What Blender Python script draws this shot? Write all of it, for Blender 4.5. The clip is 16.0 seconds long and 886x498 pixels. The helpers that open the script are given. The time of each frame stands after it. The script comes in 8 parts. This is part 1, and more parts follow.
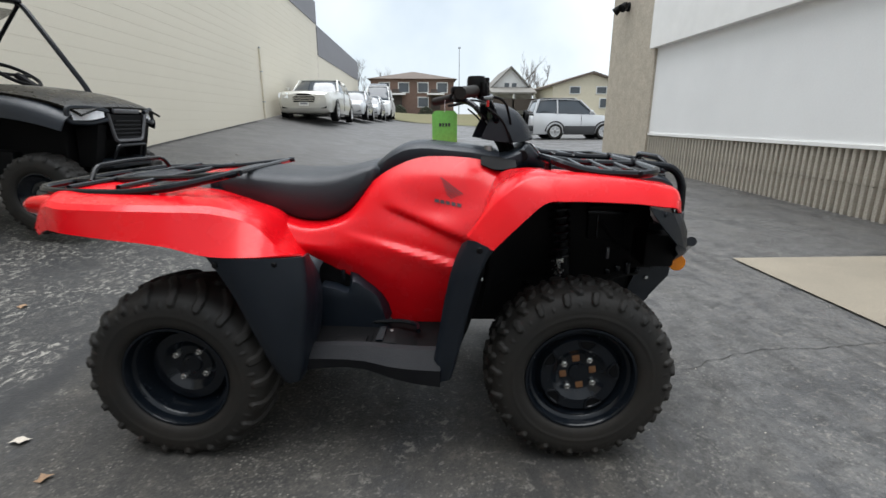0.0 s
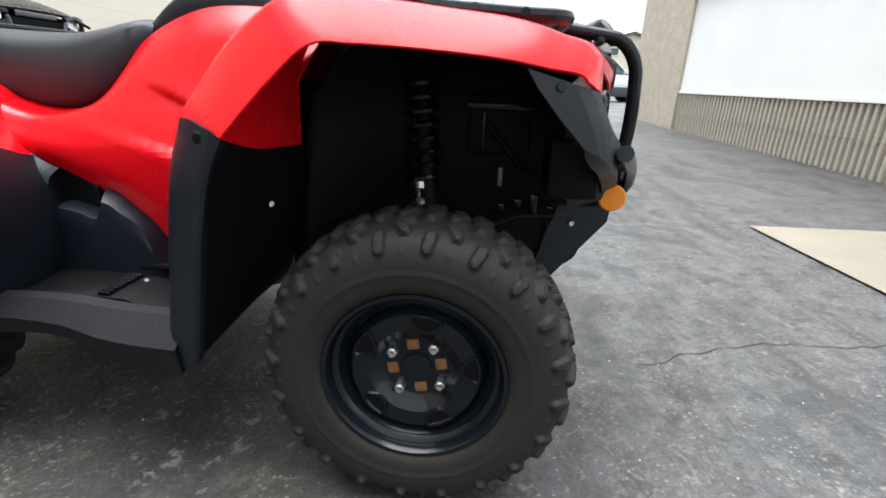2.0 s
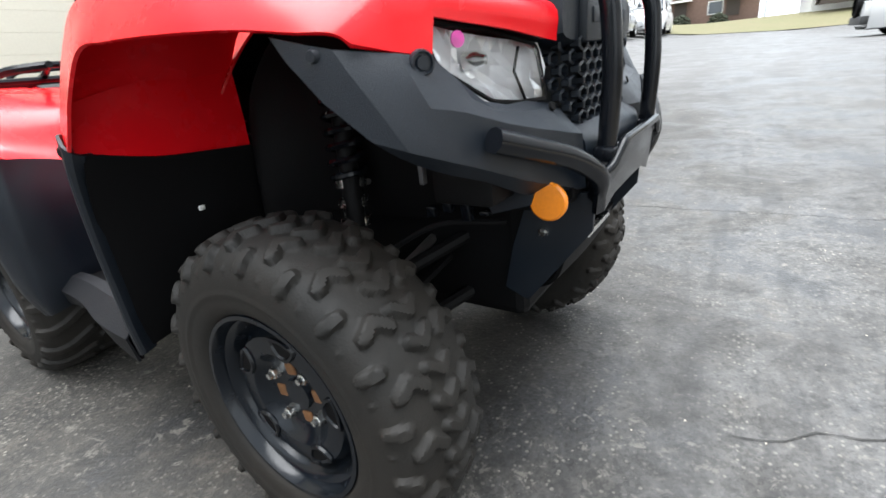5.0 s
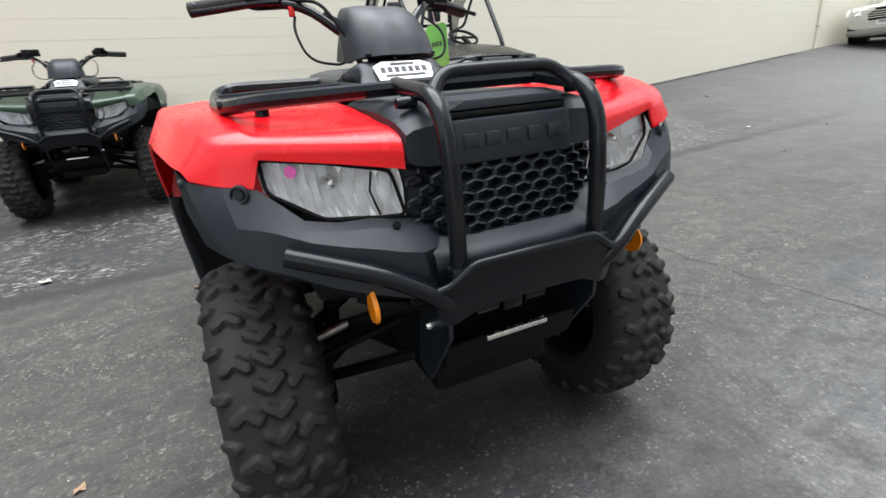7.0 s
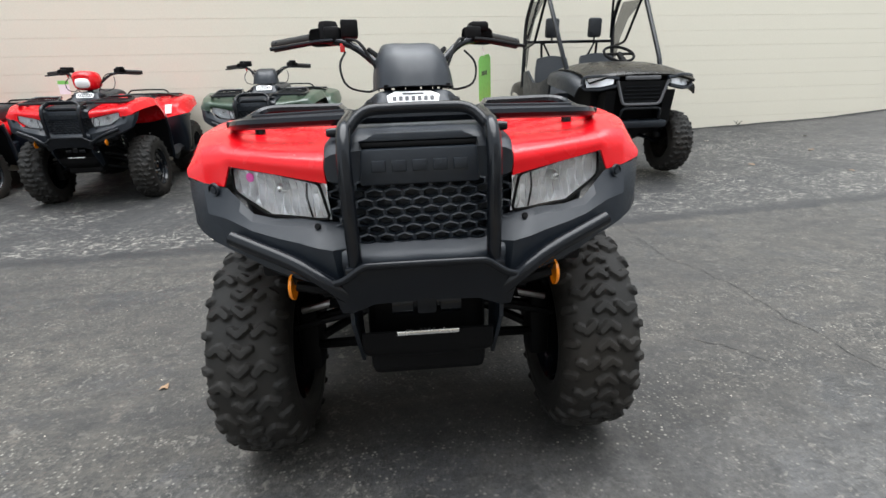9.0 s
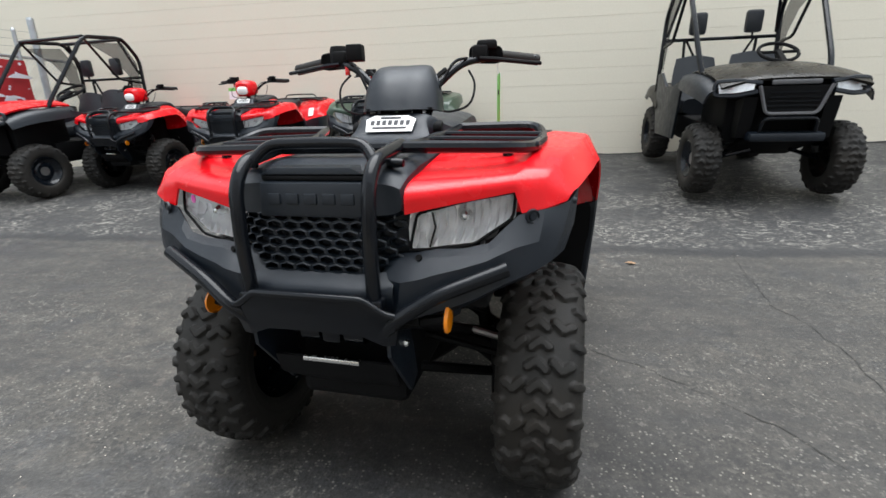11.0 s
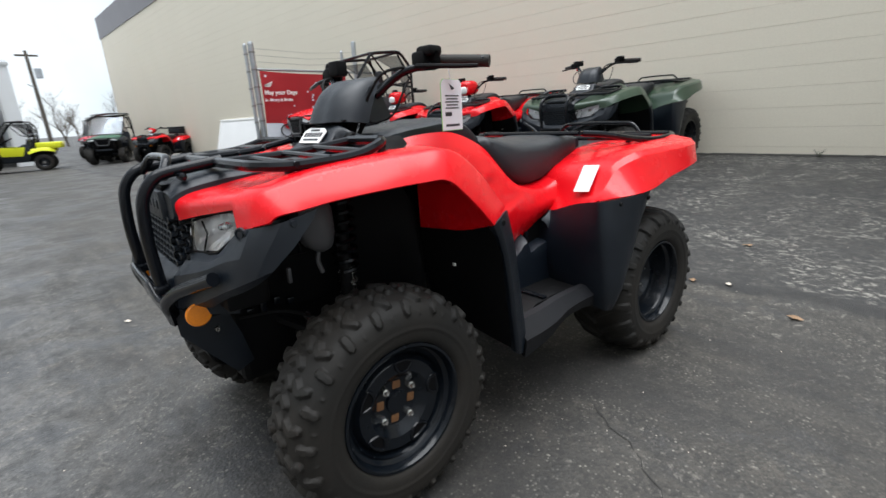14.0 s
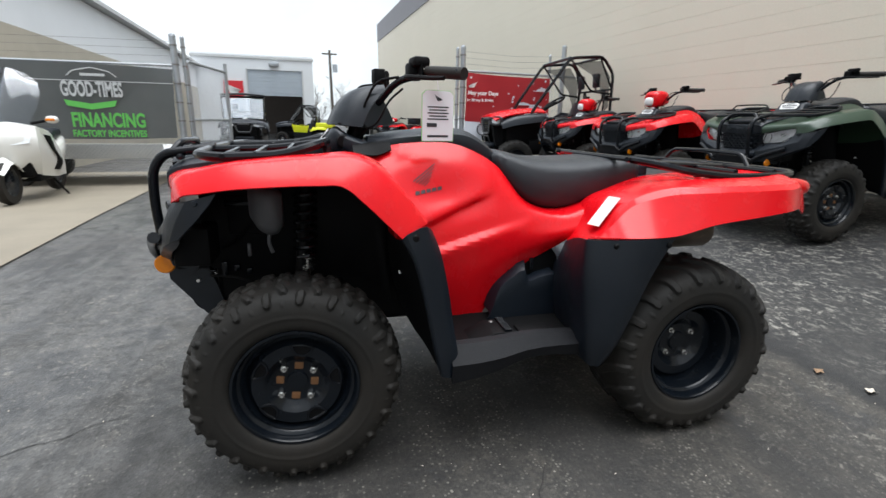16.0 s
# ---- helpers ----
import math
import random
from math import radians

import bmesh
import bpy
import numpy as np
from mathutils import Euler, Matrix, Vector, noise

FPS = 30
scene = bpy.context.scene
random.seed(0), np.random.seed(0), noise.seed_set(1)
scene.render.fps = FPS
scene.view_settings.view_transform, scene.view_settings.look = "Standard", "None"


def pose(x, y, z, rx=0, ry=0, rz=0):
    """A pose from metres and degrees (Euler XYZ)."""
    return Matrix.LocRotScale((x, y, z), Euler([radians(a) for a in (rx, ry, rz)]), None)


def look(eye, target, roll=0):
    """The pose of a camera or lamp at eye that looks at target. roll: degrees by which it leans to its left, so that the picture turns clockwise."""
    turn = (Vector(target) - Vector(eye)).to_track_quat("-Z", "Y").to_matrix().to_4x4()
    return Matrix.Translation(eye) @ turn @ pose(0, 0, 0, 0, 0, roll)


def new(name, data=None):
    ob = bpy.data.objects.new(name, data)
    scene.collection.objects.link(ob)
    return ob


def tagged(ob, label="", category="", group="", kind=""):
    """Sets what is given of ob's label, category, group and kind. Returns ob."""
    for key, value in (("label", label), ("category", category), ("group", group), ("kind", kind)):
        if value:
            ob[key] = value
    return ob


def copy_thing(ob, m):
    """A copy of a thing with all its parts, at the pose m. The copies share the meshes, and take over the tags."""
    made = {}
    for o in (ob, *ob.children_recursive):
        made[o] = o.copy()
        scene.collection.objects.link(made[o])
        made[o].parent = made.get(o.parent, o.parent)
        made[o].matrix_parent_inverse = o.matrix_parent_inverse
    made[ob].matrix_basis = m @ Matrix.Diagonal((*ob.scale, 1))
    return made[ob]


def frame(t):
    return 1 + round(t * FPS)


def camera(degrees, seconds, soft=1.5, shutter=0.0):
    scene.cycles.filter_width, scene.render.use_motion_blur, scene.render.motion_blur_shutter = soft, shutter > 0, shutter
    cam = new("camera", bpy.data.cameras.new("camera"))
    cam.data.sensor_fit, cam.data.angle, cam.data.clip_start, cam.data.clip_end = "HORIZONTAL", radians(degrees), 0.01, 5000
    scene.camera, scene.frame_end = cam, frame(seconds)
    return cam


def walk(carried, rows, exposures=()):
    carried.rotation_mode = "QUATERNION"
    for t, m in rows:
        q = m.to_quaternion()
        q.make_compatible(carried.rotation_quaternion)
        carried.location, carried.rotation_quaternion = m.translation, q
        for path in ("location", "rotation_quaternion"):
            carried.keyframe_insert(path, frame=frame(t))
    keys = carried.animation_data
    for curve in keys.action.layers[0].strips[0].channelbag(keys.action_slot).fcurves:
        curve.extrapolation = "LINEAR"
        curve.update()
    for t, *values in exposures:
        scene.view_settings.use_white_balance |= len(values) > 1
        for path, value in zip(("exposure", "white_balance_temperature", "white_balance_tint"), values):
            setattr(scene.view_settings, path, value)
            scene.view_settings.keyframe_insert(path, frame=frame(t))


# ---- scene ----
# The camera goes round a parked quad bike, from its right side past the front to its left side.
cam = camera(86.34, 16.0, soft=1.5, shutter=0.3)
walk(cam, [
    (0.0, pose(0.105, -1.866, 1.057, 74.77, -0.04, -2.52)),
    (0.5, pose(0.260, -1.729, 1.036, 74.37, -1.27, -3.24)),
    (1.0, pose(0.420, -1.582, 0.974, 73.18, -2.08, -3.17)),
    (1.5, pose(0.556, -1.431, 0.886, 72.00, -2.30, -0.96)),
    (2.0, pose(0.643, -1.310, 0.799, 70.43, -2.19, 1.38)),
    (2.5, pose(0.723, -1.199, 0.734, 69.25, -1.55, 4.74)),
    (3.0, pose(0.777, -1.131, 0.703, 66.96, -0.49, 8.68)),
    (3.2, pose(0.795, -1.108, 0.691, 66.20, -0.08, 10.01)),
    (5.3, pose(1.229, -0.926, 0.815, 68.42, 5.29, 32.63)),
    (5.5, pose(1.268, -0.890, 0.842, 67.69, 4.99, 35.57)),
    (6.0, pose(1.390, -0.796, 0.888, 68.00, 5.60, 44.52)),
    (6.5, pose(1.522, -0.694, 0.912, 69.67, 5.09, 52.75)),
    (7.0, pose(1.630, -0.574, 0.906, 71.13, 4.44, 60.12)),
    (7.5, pose(1.716, -0.467, 0.928, 72.35, 3.56, 67.59)),
    (8.0, pose(1.826, -0.368, 0.929, 72.97, 2.68, 73.22)),
    (8.5, pose(1.898, -0.273, 0.932, 73.20, 1.89, 77.80)),
    (9.0, pose(1.918, -0.175, 0.930, 73.25, 1.82, 81.38)),
    (9.2, pose(1.914, -0.139, 0.932, 73.31, 1.94, 82.66)),
    (11.3, pose(1.830, 0.420, 0.989, 73.89, 1.39, 102.77)),
    (11.5, pose(1.801, 0.478, 0.985, 74.14, 1.42, 104.62)),
    (12.0, pose(1.740, 0.671, 0.987, 74.29, 1.47, 110.36)),
    (12.5, pose(1.653, 0.850, 0.984, 74.04, 1.58, 116.28)),
    (13.0, pose(1.547, 1.013, 0.989, 73.65, 1.87, 121.82)),
    (13.5, pose(1.443, 1.167, 0.986, 73.71, 2.41, 127.01)),
    (14.0, pose(1.311, 1.296, 0.998, 73.94, 3.21, 134.87)),
    (14.5, pose(1.146, 1.422, 1.002, 74.10, 2.91, 142.63)),
    (15.0, pose(0.986, 1.541, 0.999, 74.51, 1.83, 149.21)),
    (15.5, pose(0.821, 1.636, 1.006, 74.71, 0.12, 155.75)),
    (16.0, pose(0.654, 1.690, 1.009, 74.74, -0.98, 162.23)),
], exposures=[(0.0, 0.8), (1.5, 1.3), (2.5, 2.0), (3.2, 2.4), (5.3, 1.8), (6.5, 1.45), (9.2, 1.35), (11.3, 1.18), (13.0, 1.05), (14.5, 0.9), (16.0, 0.93)])

# ---- light ----
world = bpy.data.worlds.new("overcast_sky")
scene.world = world
world.use_nodes = True
wn, wl = world.node_tree.nodes, world.node_tree.links
sky = wn.new("ShaderNodeTexSky")
sky.sky_type = "NISHITA"
sky.sun_disc = False
sky.sun_elevation = radians(86)
sky.sun_rotation = radians(-32)
clouds = wn.new("ShaderNodeTexNoise")
clouds.inputs["Scale"].default_value = 2.2
clouds.inputs["Detail"].default_value = 6
cloud_ramp = wn.new("ShaderNodeValToRGB")
cloud_ramp.color_ramp.elements[0].position = 0.35
cloud_ramp.color_ramp.elements[0].color = (5.5, 6.2, 6.8, 1)
cloud_ramp.color_ramp.elements[1].position = 0.65
cloud_ramp.color_ramp.elements[1].color = (8.5, 8.9, 9.2, 1)
sky_mix = wn.new("ShaderNodeMix")
sky_mix.data_type = "RGBA"
sky_mix.inputs[0].default_value = 0.86
wl.new(wn.new("ShaderNodeTexCoord").outputs["Generated"], clouds.inputs["Vector"])
wl.new(clouds.outputs["Fac"], cloud_ramp.inputs["Fac"])
wl.new(sky.outputs["Color"], sky_mix.inputs[6])
wl.new(cloud_ramp.outputs["Color"], sky_mix.inputs[7])
wl.new(sky_mix.outputs[2], wn["Background"].inputs["Color"])
wn["Background"].inputs["Strength"].default_value = 0.085
sun = new("sun", bpy.data.lights.new("sun", "SUN"))
sun.data.energy, sun.data.angle, sun.data.color = 2.8, radians(62), (0.955, 0.98, 1.01)
sun.matrix_world = look((-0.5, 0.8, 14), (0, 0, 0))

# ---- materials ----
def material(name, color, rough=0.5, metal=0.0, grain=0.0, scale=40.0, spots=0.0, spot_scale=3.0, bump=0.0, bump_scale=200.0, coat=0.0, tone=None, rough_var=0.0, shine=0.5):
    """A surface with fine grain, broader patches and relief, in real-world size."""
    m = bpy.data.materials.new(name)
    m.use_nodes = True
    n, l = m.node_tree.nodes, m.node_tree.links
    b = n["Principled BSDF"]
    b.inputs["Base Color"].default_value = (*color, 1)
    b.inputs["Roughness"].default_value = rough
    b.inputs["Metallic"].default_value = metal
    b.inputs["Specular IOR Level"].default_value = shine
    b.inputs["Coat Weight"].default_value = coat
    b.inputs["Coat Roughness"].default_value = 0.08
    where = n.new("ShaderNodeTexCoord").outputs["Object"]

    def noise_at(size, detail=4.0):
        t = n.new("ShaderNodeTexNoise")
        t.inputs["Scale"].default_value = size
        t.inputs["Detail"].default_value = detail
        l.new(where, t.inputs["Vector"])
        return t.outputs["Fac"]

    def blend(fac, a, c):
        x = n.new("ShaderNodeMix")
        x.data_type = "RGBA"
        for sock, v in ((x.inputs[0], fac), (x.inputs[6], a), (x.inputs[7], c)):
            if isinstance(v, (tuple, float)):
                sock.default_value = v
            else:
                l.new(v, sock)
        return x.outputs[2]

    def spread(value, lo, hi):
        r = n.new("ShaderNodeMapRange")
        r.inputs[1].default_value, r.inputs[2].default_value = 0.32, 0.68
        r.inputs[3].default_value, r.inputs[4].default_value = lo, hi
        l.new(value, r.inputs[0])
        return r.outputs[0]

    out = (*color, 1)
    if spots:
        dark = tuple(tone) if tone else tuple(c * 0.6 for c in color)
        out = blend(spread(noise_at(spot_scale, 6), 0.0, spots), out, (*dark, 1))
    if grain:
        out = blend(spread(noise_at(scale, 3), 0.0, grain), out, tuple(c * 0.45 for c in color) + (1.0,))
    if spots or grain:
        l.new(out, b.inputs["Base Color"])
    if rough_var:
        l.new(spread(noise_at(spot_scale * 2.3, 5), rough - rough_var, rough + rough_var), b.inputs["Roughness"])
    if bump:
        k = n.new("ShaderNodeBump")
        k.inputs["Strength"].default_value = bump
        k.inputs["Distance"].default_value = 0.002
        l.new(noise_at(bump_scale, 3), k.inputs["Height"])
        l.new(k.outputs["Normal"], b.inputs["Normal"])
    return m


RED = material("red_gloss_plastic", (0.66, 0.0035, 0.009), 0.26, shine=0.34, coat=0.08, spots=0.10, spot_scale=6, bump=0.02, bump_scale=25, rough_var=0.04)
GREEN = material("olive_green_plastic", (0.022, 0.046, 0.026), 0.33, coat=0.2, spots=0.2, spot_scale=6)
BLACK = material("dark_textured_plastic", (0.0050, 0.0086, 0.0142), 0.40, shine=0.42, grain=0.25, scale=300, spots=0.25, spot_scale=7, bump=0.35, bump_scale=700, rough_var=0.07)
# matt black below the plastic's own tone: arch and recess shade is mixed in
DEEP = material("shade_dark_matt_black", (0.0028, 0.0028, 0.0032), 0.62, shine=0.14, grain=0.3, scale=120, bump=0.2, bump_scale=300)
BOARD = material("worn_black_footboard", (0.0065, 0.007, 0.009), 0.62, shine=0.22, grain=0.35, scale=90, spots=0.5, spot_scale=14, tone=(0.011, 0.011, 0.012), bump=0.4, bump_scale=220)
SEAT = material("black_grained_vinyl", (0.010, 0.013, 0.0175), 0.42, grain=0.3, scale=500, bump=0.5, bump_scale=600, rough_var=0.05)
TUBE = material("black_powder_coated_steel", (0.0045, 0.0055, 0.0075), 0.19, shine=0.26, spots=0.2, spot_scale=12, bump=0.03, bump_scale=300, rough_var=0.05)
RUBBER = material("dusty_black_rubber", (0.0125, 0.012, 0.011), 0.66, shine=0.3, grain=0.25, scale=60, spots=0.55, spot_scale=5, tone=(0.026, 0.021, 0.016), bump=0.3, bump_scale=250)
RIM = material("black_enamelled_steel", (0.0045, 0.0065, 0.0095), 0.20, shine=0.32, spots=0.2, spot_scale=15, rough_var=0.08)
CHROME = material("bright_zinc_steel", (0.75, 0.75, 0.73), 0.22, metal=1.0, rough_var=0.1, spots=0.3, spot_scale=40)
STEEL = material("dull_grey_steel", (0.30, 0.29, 0.28), 0.45, metal=0.9, spots=0.4, spot_scale=25, grain=0.2, rough_var=0.1)
MUFFLER = material("heat_browned_steel", (0.16, 0.125, 0.095), 0.5, metal=0.7, spots=0.6, spot_scale=12, grain=0.3)
AMBER = material("amber_reflector", (0.78, 0.225, 0.003), 0.25, coat=0.4, grain=0.15, scale=220)
RUST = material("rusty_orange_stud", (0.17, 0.075, 0.026), 0.7, grain=0.4, scale=200)
WHITE = material("white_vinyl", (0.80, 0.80, 0.78), 0.45, spots=0.08, spot_scale=30)
INK = material("dark_print", (0.03, 0.03, 0.035), 0.6, grain=0.1)
GREYINK = material("grey_print", (0.25, 0.25, 0.27), 0.6, grain=0.1)
PINK = material("pink_sticker", (0.80, 0.10, 0.45), 0.6, grain=0.1)
LIME = material("lime_green_tape", (0.20, 0.62, 0.12), 0.6, grain=0.25, scale=80)
PAPER = material("white_paper_tag", (0.82, 0.81, 0.84), 0.7, spots=0.1, spot_scale=20)
GREYTANK = material("milky_grey_plastic", (0.085, 0.085, 0.09), 0.5, spots=0.3, spot_scale=20)
REFLECTOR = material("lamp_reflector", (0.97, 0.97, 0.98), 0.10, metal=0.30)
TAIL = material("red_lamp_plastic", (0.55, 0.01, 0.01), 0.2, coat=0.5, grain=0.2, scale=200)


def glass_material(name, color, rough=0.02, see=0.92):
    m = bpy.data.materials.new(name)
    m.use_nodes = True
    n, l = m.node_tree.nodes, m.node_tree.links
    n.remove(n["Principled BSDF"])
    clear, gloss, mix = n.new("ShaderNodeBsdfTransparent"), n.new("ShaderNodeBsdfGlossy"), n.new("ShaderNodeMixShader")
    clear.inputs["Color"].default_value = (*color, 1)
    gloss.inputs["Roughness"].default_value = rough
    fr = n.new("ShaderNodeFresnel")
    fr.inputs["IOR"].default_value = 1.5
    l.new(fr.outputs[0], mix.inputs[0])
    l.new(clear.outputs[0], mix.inputs[1])
    l.new(gloss.outputs[0], mix.inputs[2])
    l.new(mix.outputs[0], n["Material Output"].inputs["Surface"])
    return m


LENS = glass_material("clear_lens", (0.93, 0.94, 0.95))
SHIELD = glass_material("smoky_windscreen", (0.62, 0.66, 0.70), 0.05)

# ---- mesh helpers ----
def part(name, bm, mat, parent=None, label="", smooth=True, crease=38):
    """Links a bmesh as one mesh object, as a part where it has a parent."""
    bmesh.ops.recalc_face_normals(bm, faces=bm.faces)
    me = bpy.data.meshes.new(name)
    bm.to_mesh(me)
    bm.free()
    me.materials.append(mat)
    if smooth:
        me.polygons.foreach_set("use_smooth", [True] * len(me.polygons))
        me.set_sharp_from_angle(angle=radians(crease))
    ob = new(name, me)
    if parent is not None:
        ob.parent = parent
    if label:
        ob["label"] = label
    return ob


def share(name, me, m, parent=None):
    ob = new(name, me)
    if parent is not None:
        ob.parent = parent
    ob.matrix_basis = m
    return ob


def thing(name, m, label, category, group="", kind=""):
    ob = new(name)
    ob.empty_display_size = 0.2
    ob.matrix_basis = m
    return tagged(ob, label, category, group, kind)


def add_box(bm, x0, x1, y0, y1, z0, z1, bevel=0.0, m=None, taper=0.0):
    made = bmesh.ops.create_cube(bm, size=1.0)["verts"]
    for v in made:
        k = 1 - taper if v.co.z > 0 else 1
        v.co = Vector(((x0 + x1) / 2 + v.co.x * (x1 - x0) * k, (y0 + y1) / 2 + v.co.y * (y1 - y0) * k, (z0 + z1) / 2 + v.co.z * (z1 - z0)))
    if bevel:
        edges = list({e for v in made for e in v.link_edges})
        got = bmesh.ops.bevel(bm, geom=edges, offset=bevel, segments=2, affect="EDGES", profile=0.5)
        made = list({v for v in got["verts"]} | {v for v in made if v.is_valid})
    if m is not None:
        for v in made:
            v.co = m @ v.co
    return made


def box(*a, **k):
    bm = bmesh.new()
    add_box(bm, *a, **k)
    return bm


def smooth_line(pts, bend=0.04, steps=4):
    """A polyline with its corners rounded."""
    p = [Vector(q) for q in pts]
    out = [p[0]]
    for a, b, c in zip(p, p[1:], p[2:]):
        d = min(bend, (a - b).length * 0.48, (c - b).length * 0.48)
        s, e = b + (a - b).normalized() * d, b + (c - b).normalized() * d
        for k in range(steps + 1):
            t = k / steps
            out.append(s * (1 - t) ** 2 + b * 2 * t * (1 - t) + e * t * t)
    out.append(p[-1])
    return out


def add_tube(bm, pts, r, n=8, bend=0.04, closed=False, cap=True, r_end=None):
    line = [Vector(q) for q in pts] if bend == 0 else smooth_line(list(pts) + ([pts[0], pts[1]] if closed else []), bend)
    if closed and bend:
        line = line[1:-1]
    rings, up = [], None
    count = len(line)
    for i, p in enumerate(line):
        a = line[i - 1] if i or closed else p
        b = line[(i + 1) % count] if i < count - 1 or closed else p
        d = (b - a).normalized()
        if up is None:
            up = d.orthogonal().normalized()
        up = (up - d * up.dot(d)).normalized()
        side = d.cross(up)
        rr = r if r_end is None else r + (r_end - r) * i / max(1, count - 1)
        rings.append([bm.verts.new(p + (up * math.cos(w) + side * math.sin(w)) * rr) for w in (2 * math.pi * k / n for k in range(n))])
    pairs = list(zip(rings, rings[1:])) + ([(rings[-1], rings[0])] if closed else [])
    for s, e in pairs:
        for k in range(n):
            bm.faces.new((s[k], s[(k + 1) % n], e[(k + 1) % n], e[k]))
    if cap and not closed:
        bm.faces.new(rings[0])
        bm.faces.new(rings[-1])


def tube(pts, r, **k):
    bm = bmesh.new()
    add_tube(bm, pts, r, **k)
    return bm


def spline(points, count):
    """A smooth curve through rows of points, spaced by their distance: count samples in each span."""
    p = np.asarray(points, float)
    if len(p) < 3 or count == 1:
        return np.concatenate([p[i] + (p[i + 1] - p[i]) * np.arange(count).reshape((-1,) + (1,) * (p.ndim - 1)) / count for i in range(len(p) - 1)] + [p[-1:]])
    gap = np.array([max(1e-4, float(np.mean(np.linalg.norm((b - a).reshape(-1, p.shape[-1]), axis=1)))) for a, b in zip(p, p[1:])])
    slope = [(b - a) / g for a, b, g in zip(p, p[1:], gap)]
    tan = [slope[0]] + [(slope[i - 1] * gap[i] + slope[i] * gap[i - 1]) / (gap[i - 1] + gap[i]) for i in range(1, len(p) - 1)] + [slope[-1]]
    out = []
    for i in range(len(p) - 1):
        for k in range(count):
            t = k / count
            out.append(p[i] * (2 * t ** 3 - 3 * t * t + 1) + tan[i] * gap[i] * (t ** 3 - 2 * t * t + t) + p[i + 1] * (3 * t * t - 2 * t ** 3) + tan[i + 1] * gap[i] * (t ** 3 - t * t))
    out.append(p[-1])
    return np.array(out)


def tight(grid, rows=(), cols=(), f=0.10):
    """Doubles rows and columns of a grid close together, so that the sheet bends sharply there."""
    g = np.array(grid, float)
    for axis, picks in ((0, rows), (1, cols)):
        if axis:
            g = np.transpose(g, (1, 0, 2))
        out = []
        for i, r in enumerate(g):
            out += [r + (g[i - 1] - r) * f, r + (g[i + 1] - r) * f] if i in picks else [r]
        g = np.array(out)
        if axis:
            g = np.transpose(g, (1, 0, 2))
    return g


def panel(grid, thick=0.004, nu=4, nv=4, side=1.0, shape=None):
    """A moulded panel: a smooth sheet through a grid of points, with thickness."""
    g = np.array(grid, float)
    g[..., 1] *= side
    g = spline(g, nu)
    g = np.transpose(spline(np.transpose(g, (1, 0, 2)), nv), (1, 0, 2))
    if shape:
        g[..., 1] += side * shape(g[..., 0], g[..., 2])
    du, dv = np.gradient(g, axis=0), np.gradient(g, axis=1)
    nrm = np.cross(du, dv)
    nrm /= np.maximum(np.linalg.norm(nrm, axis=2, keepdims=True), 1e-9)
    bm = bmesh.new()
    a = [[bm.verts.new(p) for p in row] for row in g]
    b = [[bm.verts.new(p) for p in row] for row in g - nrm * thick * side]
    U, V = len(a), len(a[0])
    for i in range(U - 1):
        for j in range(V - 1):
            bm.faces.new((a[i][j], a[i + 1][j], a[i + 1][j + 1], a[i][j + 1]))
            bm.faces.new((b[i][j], b[i][j + 1], b[i + 1][j + 1], b[i + 1][j]))
    for i in range(U - 1):
        bm.faces.new((a[i][0], b[i][0], b[i + 1][0], a[i + 1][0]))
        bm.faces.new((a[i][-1], a[i + 1][-1], b[i + 1][-1], b[i][-1]))
    for j in range(V - 1):
        bm.faces.new((a[0][j], a[0][j + 1], b[0][j + 1], b[0][j]))
        bm.faces.new((a[-1][j], b[-1][j], b[-1][j + 1], a[-1][j + 1]))
    return bm


def loft(rings, nu=4, cap=True, closed=True):
    """A skin over rings of points, smoothed from ring to ring."""
    g = spline(np.array(rings, float), nu)
    bm = bmesh.new()
    v = [[bm.verts.new(p) for p in row] for row in g]
    n = len(v[0])
    for a, b in zip(v, v[1:]):
        for k in range(n if closed else n - 1):
            bm.faces.new((a[k], a[(k + 1) % n], b[(k + 1) % n], b[k]))
    if cap:
        bm.faces.new(v[0])
        bm.faces.new(v[-1])
    return bm


def ring_yz(x, hw, z0, z1, n=20, power=3.2, y=0.0):
    """A rounded-box cross-section at x."""
    out = []
    for k in range(n):
        w = 2 * math.pi * k / n
        c, s_ = math.cos(w), math.sin(w)
        out.append((x, y + hw * math.copysign(abs(c) ** (2 / power), c), (z0 + z1) / 2 + (z1 - z0) / 2 * math.copysign(abs(s_) ** (2 / power), s_)))
    return out


def add_lathe(bm, profile, n=32, m=None, axis="y"):
    """Turns (radius, along) pairs round an axis."""
    rows = []
    for r, y in profile:
        row = []
        for k in range(n):
            w = 2 * math.pi * k / n
            p = {"y": Vector((r * math.cos(w), y, r * math.sin(w))), "z": Vector((r * math.cos(w), r * math.sin(w), y)), "x": Vector((y, r * math.cos(w), r * math.sin(w)))}[axis]
            row.append(bm.verts.new(m @ p if m is not None else p))
        rows.append(row)
    for a, b in zip(rows, rows[1:]):
        for k in range(n):
            bm.faces.new((a[k], a[(k + 1) % n], b[(k + 1) % n], b[k]))
    return rows


def lathe(profile, n=32, m=None, axis="y", cap=False):
    bm = bmesh.new()
    rows = add_lathe(bm, profile, n, m, axis)
    if cap:
        bm.faces.new(rows[0])
        bm.faces.new(rows[-1])
    return bm


